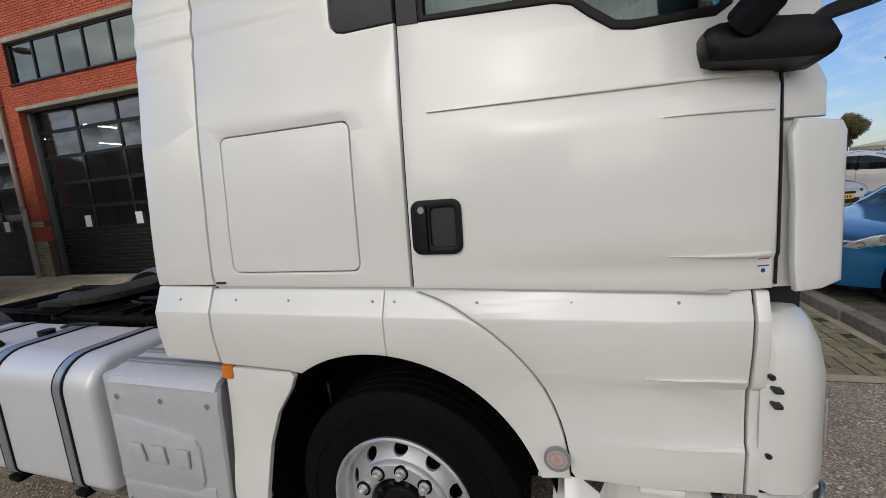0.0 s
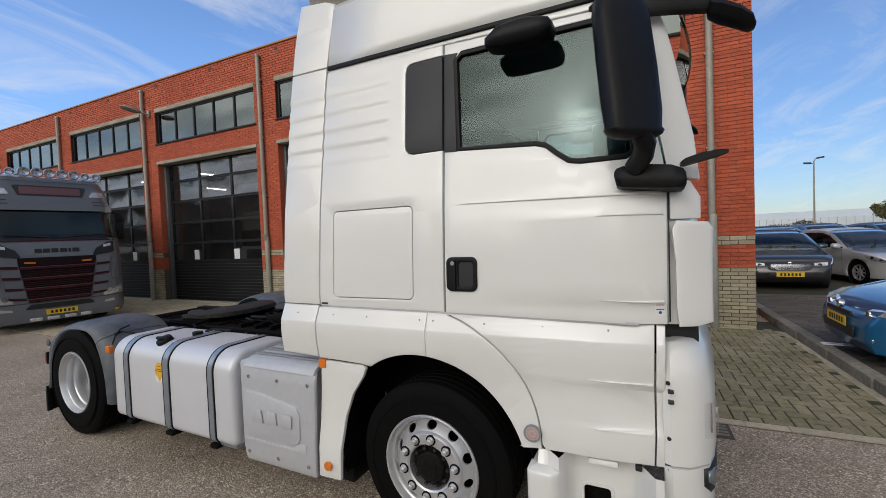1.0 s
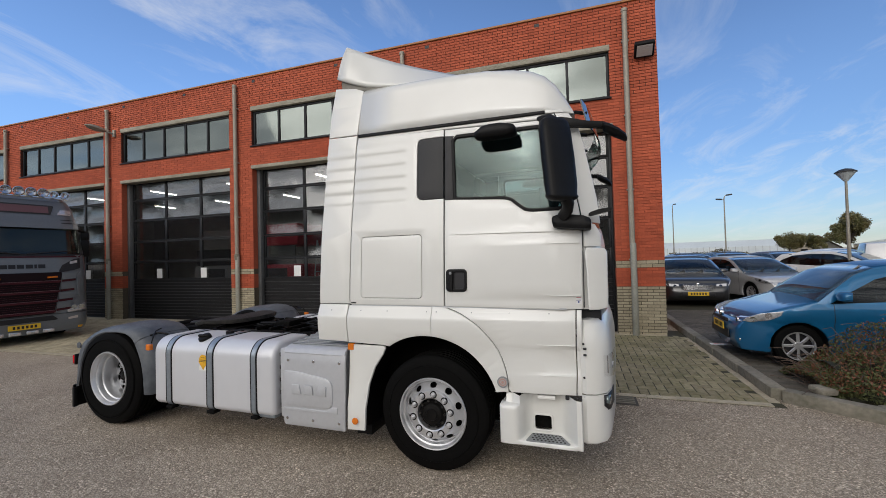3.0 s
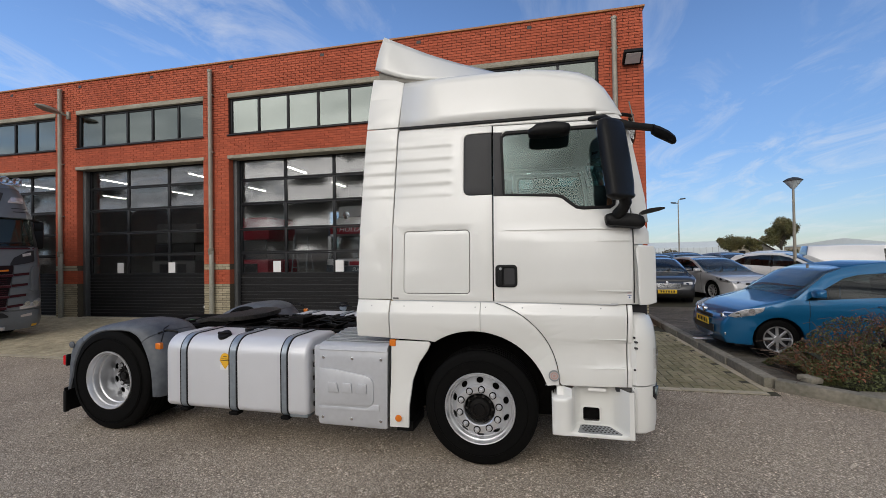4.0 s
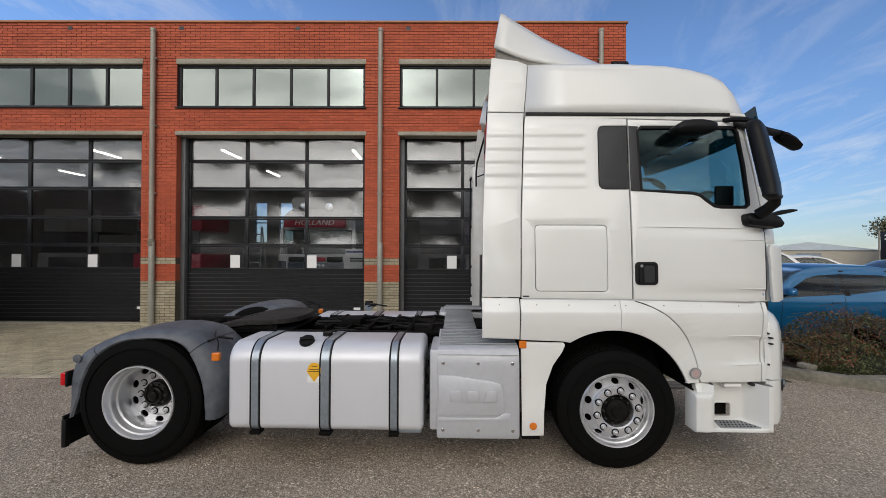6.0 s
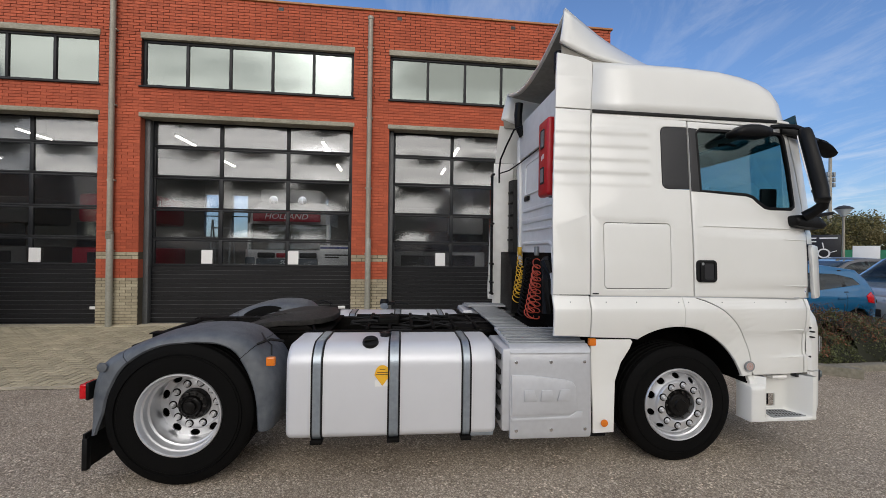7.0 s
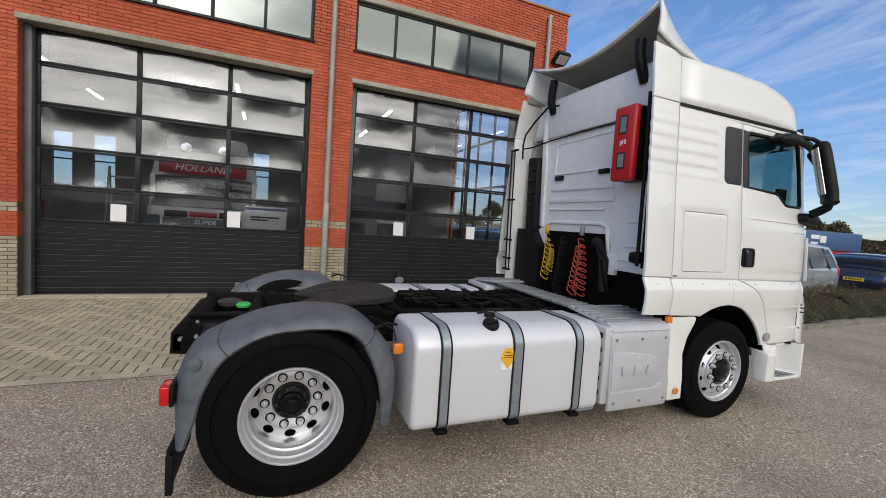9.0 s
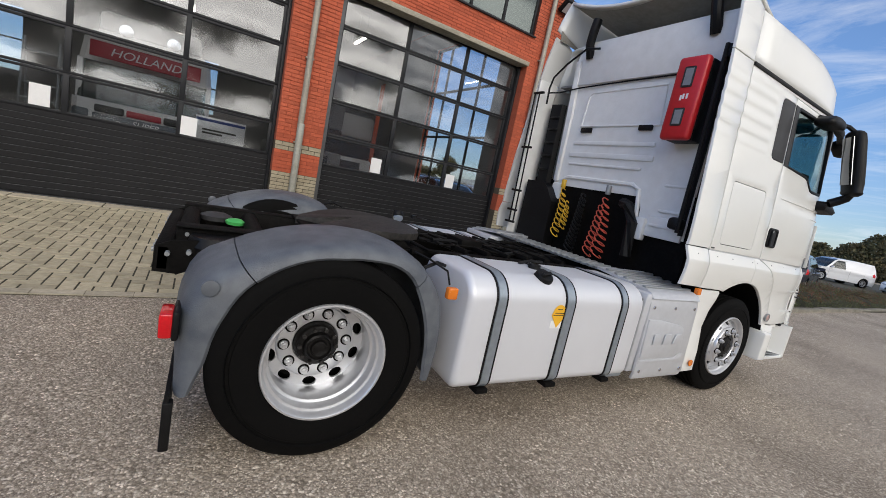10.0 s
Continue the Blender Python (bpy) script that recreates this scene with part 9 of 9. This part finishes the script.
def lamp_post(name, x, y, h, style, label):
    t = thing(name, label, "street lamp", pose(x, y, 0.0), "street lamps")
    part("pole", cyl((0, 0, 0), (0, 0, h * 0.55), 0.055, 0.048, seg=12), "zinc", t)
    part("upper_pole", cyl((0, 0, h * 0.55), (0, 0, h), 0.045, 0.036, seg=12), "zinc", t)
    if style == "cone":
        part("bowl", lathe([(0.06, -0.02), (0.22, 0.20), (0.27, 0.27)], 20, pose(0, 0, h)), "ghglass", t)
        part("hood", lathe([(0.29, 0.26), (0.29, 0.29), (0.16, 0.37), (0.0, 0.41)], 20, pose(0, 0, h)), "satin", t)
    else:
        for s in ((-1, 1) if style == "double" else (1,)):
            k = 0.32 if style == "single" else 0.5
            lift = 0.06 if s > 0 else -0.22
            part("arm", tube([(0, 0, h - 0.10), (s * 0.12 * k, 0, h + lift + 0.06), (s * 0.30 * k, 0, h + lift + 0.10)], 0.025, 6), "zinc", t)
            part("head", loft([[(s * u * k, w * q, h + lift + 0.07 + 0.10 * u * k + d) for q, d in ((-1, -0.03), (-0.6, 0.06), (0.6, 0.06), (1, -0.03))] for u, w in ((0.25, 0.05), (0.40, 0.11), (0.85, 0.10), (1.0, 0.03))]), "satin", t)


lamp_post("street_lamp", 9.30, 13.2, 3.85, "cone", "grey post-top lamp with a conical bowl")
lamp_post("street_lamp", 10.26, 29.8, 5.35, "double", "tall grey lamp post with two short heads")
lamp_post("street_lamp", 8.85, 40.4, 6.0, "single", "tall grey lamp post far off")
lamp_post("street_lamp", 25.6, 32.6, 5.2, "single", "tall grey lamp post far off")
lamp_post("street_lamp", 14.7, 10.1, 3.15, "cone", "grey post-top lamp with a conical bowl")
lamp_post("street_lamp", 44.5, 33.6, 5.6, "double", "lamp post with twin heads along the road")


def route_sign():
    t = thing("route_sign", "dark roadside direction board with a roundabout drawing", "road sign", pose(16.6, 12.6, 0, 0, 0, -55))
    part("board", box(-0.62, 0.62, -0.03, 0.03, 1.25, 2.55, 0.02), "ink", t)
    for x in (-0.66, 0.66):
        part("post", cyl((x, 0.0, 0), (x, 0.0, 2.62), 0.03, seg=10), "zinc", t)
    part("roundabout", lathe([(0.16, -0.004), (0.22, -0.004), (0.22, 0.004), (0.16, 0.004)], 20, pose(0.05, -0.036, 1.72, 90, 0, 0), closed=True), "whiteink", t)
    for a, b2 in (((0.05, 1.94), (0.0, 2.2)), ((0.27, 1.76), (0.48, 1.84)), ((0.05, 1.50), (0.05, 1.28))):
        part("arm_line", tube([(a[0], -0.036, a[1]), (b2[0], -0.036, b2[1])], 0.022, 6), "whiteink", t)
    for x0, x1, z in ((-0.1, 0.5, 2.4), (-0.5, -0.2, 2.4), (0.2, 0.5, 1.52), (-0.5, -0.2, 2.25)):
        part("writing_bar", box(x0, x1, -0.036, -0.031, z - 0.03, z + 0.03), "whiteink", t, smooth=0)


route_sign()


def roadside():
    M["greensheet"] = mat("green_sheet", (0.02, 0.20, 0.10), 0.6)
    f = thing("green_fence", "green covered fence behind the parked cars", "fence", pose(21.2, 15.2, 0, 0, 0, -52))
    part("panel", box(-1.6, 1.6, -0.03, 0.03, 0.2, 1.95), "greensheet", f, smooth=0)
    p = thing("info_board", "white board with a small red mark", "sign", pose(19.3, 13.0, 0, 0, 0, -55))
    part("board", box(-0.45, 0.45, -0.03, 0.03, 0.9, 2.1, 0.01), "paper", p)
    part("red_mark", box(-0.15, 0.2, -0.037, -0.031, 1.35, 1.5), "redink", p, smooth=0)
    for x in (-0.4, 0.4):
        part("post", cyl((x, 0.05, 0), (x, 0.05, 1.0), 0.03, seg=8), "zinc", p)
    c = thing("semi_trailer", "blue box trailer with white rear doors beyond the hedge", "trailer", pose(50.7, 24.6, 0.3, 0, 0, 0))
    M["trailerblue"] = mat("trailer_blue", (0.045, 0.11, 0.24), 0.5)
    part("box_body", box(-1.0, 12.6, 0, 2.5, 1.1, 3.25, 0.03), "trailerblue", c)
    part("rear_door", box(-1.06, -1.0, 0.02, 2.48, 1.1, 3.25, 0.01), "paper", c)
    part("white_rear_corner", box(-0.99, 0.9, -0.02, -0.002, 1.15, 3.15), "paper", c, smooth=0)
    for x0, x1, z0, z1 in ((2.0, 3.6, 2.3, 2.75), (2.0, 3.4, 1.7, 1.95), (3.8, 5.0, 1.9, 2.7)):
        part("writing_bar", box(x0, x1, -0.02, -0.002, z0, z1), "whiteink", c, smooth=0)
    part("chassis", box(-0.8, 12.4, 0.3, 2.2, 0.6, 1.1), "redink", c, smooth=0)
    for x in (0.6, 1.9, 3.2):
        part("wheel", cyl((x, 0.1, 0.18), (x, 0.4, 0.18), 0.48, seg=20), "rubber", c)
    m = thing("antenna_mast", "slim grey mast with aerials", "mast", pose(30.5, 24.5, 0))
    part("mast", cyl((0, 0, 0), (0, 0, 9.4), 0.16, 0.10, seg=10), "zinc", m)
    for k in range(6):
        part("aerial", box(-0.28 + 0.5 * (k % 2), -0.12 + 0.5 * (k % 2), -0.1, 0.1, 6.9 + 0.4 * (k // 2), 7.25 + 0.4 * (k // 2), 0.03), "jamb", m)


roadside()
# ---- the pieces of walls and pavements ----
def slab_mesh(items, name):
    """Joins low blocks, given as x0, x1, y0, y1, z0, z1 with the open face on 'side', into one mesh without hidden faces."""
    V, F = [], []
    for x0, x1, y0, y1, z0, z1 in items:
        k = len(V)
        V += [(x0, y0, z0), (x1, y0, z0), (x1, y1, z0), (x0, y1, z0), (x0, y0, z1), (x1, y0, z1), (x1, y1, z1), (x0, y1, z1)]
        F += [(k, k + 1, k + 5, k + 4), (k + 1, k + 2, k + 6, k + 5), (k + 2, k + 3, k + 7, k + 6), (k + 3, k, k + 4, k + 7), (k + 4, k + 5, k + 6, k + 7), (k + 3, k + 2, k + 1, k)]
    me = bpy.data.meshes.new(name)
    me.from_pydata(V, [], F)
    return me


def brickwork():
    wall = bpy.data.objects["wall_south"]
    H, Lb, J = 0.0625, 0.222, 0.011
    rest = {"red": [], "dark": [], "grey": []}
    single = []
    r = random.Random(7)
    for x0, x1, z0, z1, kind in wall_regions():
        n = round((z1 - z0) / H)
        h = (z1 - z0) / n
        for i in range(n):
            za, zb = z0 + i * h + J / 2, z0 + (i + 1) * h - J / 2
            row = round((z0 + i * h) / H)
            x = x0 - (Lb / 2 if row % 2 else 0)
            while x < x1:
                a, c = max(x + J / 2, x0 + 0.001), min(x + Lb - J / 2, x1 - 0.001)
                if c - a > 0.03:
                    y = r.uniform(-0.0025, 0.0025)
                    it = (a, c, y, 0.02, za, zb)
                    if kind != "dark" and -5.90 < a < -5.1 and zb < 4.25:
                        single.append((it, kind))
                    else:
                        rest[kind].append(it)
                x += Lb
    for kind, mt in (("red", "brick_rest"), ("dark", "brick_rest"), ("grey", "brick_grey")):
        me = slab_mesh(rest[kind], "bricks")
        me.materials.append(M[mt])
        o = new("brick_courses", me)
        o.parent = wall
        tagged(o, kind="stuff")
    shared = {}
    for (a, c, y0, y1, za, zb), kind in single:
        key = (round(c - a, 3), round(zb - za, 3), kind)
        if key not in shared:
            w, h = (c - a) / 2, (zb - za) / 2
            me = slab_mesh([(-w, w, 0, 0.02, -h, h)], "brick")
            me.materials.append(M["brick"] if kind == "red" else M["brick_grey_single"])
            shared[key] = me
        piece(shared[key], wall, Matrix.Translation(((a + c) / 2, y0, (za + zb) / 2)), "brick")


M["brick_grey_single"] = mat("grey_brick_single", (0.42, 0.37, 0.265), 0.85, c2=(0.27, 0.23, 0.16), big=1.5, fine=30, amount=0.8, bump=0.5, rnd=0.16)
brickwork()


def paving():
    U, J = 0.105, 0.014
    r = random.Random(9)
    rest, moss, single = [], [], []
    nx, ny = int(27 / U), int(3.72 / U)
    x_right, y_front = 0.19, -3.79
    for j in range(-1, ny + 1):
        for i in range(nx):
            c = (i - j) % 4
            if j < 0 and c != 3:
                continue
            x1 = x_right - i * U
            y0 = y_front + j * U
            if c == 0:
                it = (x1 - 2 * U + J / 2, x1 - J / 2, y0 + J / 2, y0 + U - J / 2)
            elif c == 3 and j < ny:
                it = (x1 - U + J / 2, x1 - J / 2, y0 + J / 2, y0 + 2 * U - J / 2)
            else:
                continue
            it = (it[0], it[1], max(it[2], y_front + J / 2), it[3])
            top = 0.0110 + r.uniform(-0.0015, 0.0015) + 0.001 * math.sin(it[0] * 1.3) * math.sin(it[2] * 2.1)
            b = (*it, 0.0, top)
            if -8.9 < it[0] < -6.9 and it[2] < -2.2 and len(single) < 290:
                single.append(b)
            elif it[0] > -4.5:
                moss.append(b)
            else:
                rest.append(b)
    for lst, mt in ((rest, "paver_rest"), (moss, "paver_moss")):
        me = slab_mesh(lst, "pavers")
        me.materials.append(M[mt])
        o = new("paving_bricks", me)
        o.parent = pavement
        tagged(o, kind="stuff")
    shared = {}
    for x0, x1, y0, y1, z0, z1 in single:
        key = (round(x1 - x0, 3), round(y1 - y0, 3))
        if key not in shared:
            w, d = (x1 - x0) / 2, (y1 - y0) / 2
            me = slab_mesh([(-w, w, -d, d, -0.02, 0)], "paver")
            me.materials.append(M["paver"])
            shared[key] = me
        piece(shared[key], pavement, Matrix.Translation(((x0 + x1) / 2, (y0 + y1) / 2, z1)), "paving_brick")
    # light border stones along the asphalt and the kerb
    me = slab_mesh([(-0.148, 0.148, -0.05, 0.05, -0.05, 0.0)], "border_stone")
    me.materials.append(M["border"])
    for k in range(76):
        piece(me, pavement, pose(0.04 - 0.30 * k, -3.85, 0.013 + r.uniform(-0.003, 0.003)), "border_stone")
    me2 = slab_mesh([(-0.05, 0.05, -0.148, 0.148, -0.05, 0.0)], "border_stone")
    me2.materials.append(M["border"])
    for k in range(12):
        piece(me2, pavement, pose(0.238 - 0.004 * k, -3.62 + 0.30 * k, 0.013 + r.uniform(-0.003, 0.003)), "border_stone")
    # sill slabs along the doors
    me3 = slab_mesh([(-0.49, 0.49, -0.14, 0.14, -0.05, 0.0)], "sill_slab")
    me3.materials.append(M["border"])
    for k in range(27):
        piece(me3, pavement, pose(-0.6 - 1.0 * k, 0.06, 0.022), "sill_slab")
    # car park
    lst = []
    for j in range(70):
        for i in range(90):
            x0, y0 = 0.42 + i * 0.21 - (0.105 if j % 2 else 0), -3.55 + j * 0.105
            lst.append((x0 + 0.004, x0 + 0.206, y0 + 0.004, y0 + 0.101, 0.0, 0.036 + r.uniform(-0.003, 0.003)))
    me = slab_mesh(lst, "pavers")
    me.materials.append(M["paver_dark"])
    o = new("paving_bricks", me)
    o.parent = parking
    tagged(o, kind="stuff")


paving()
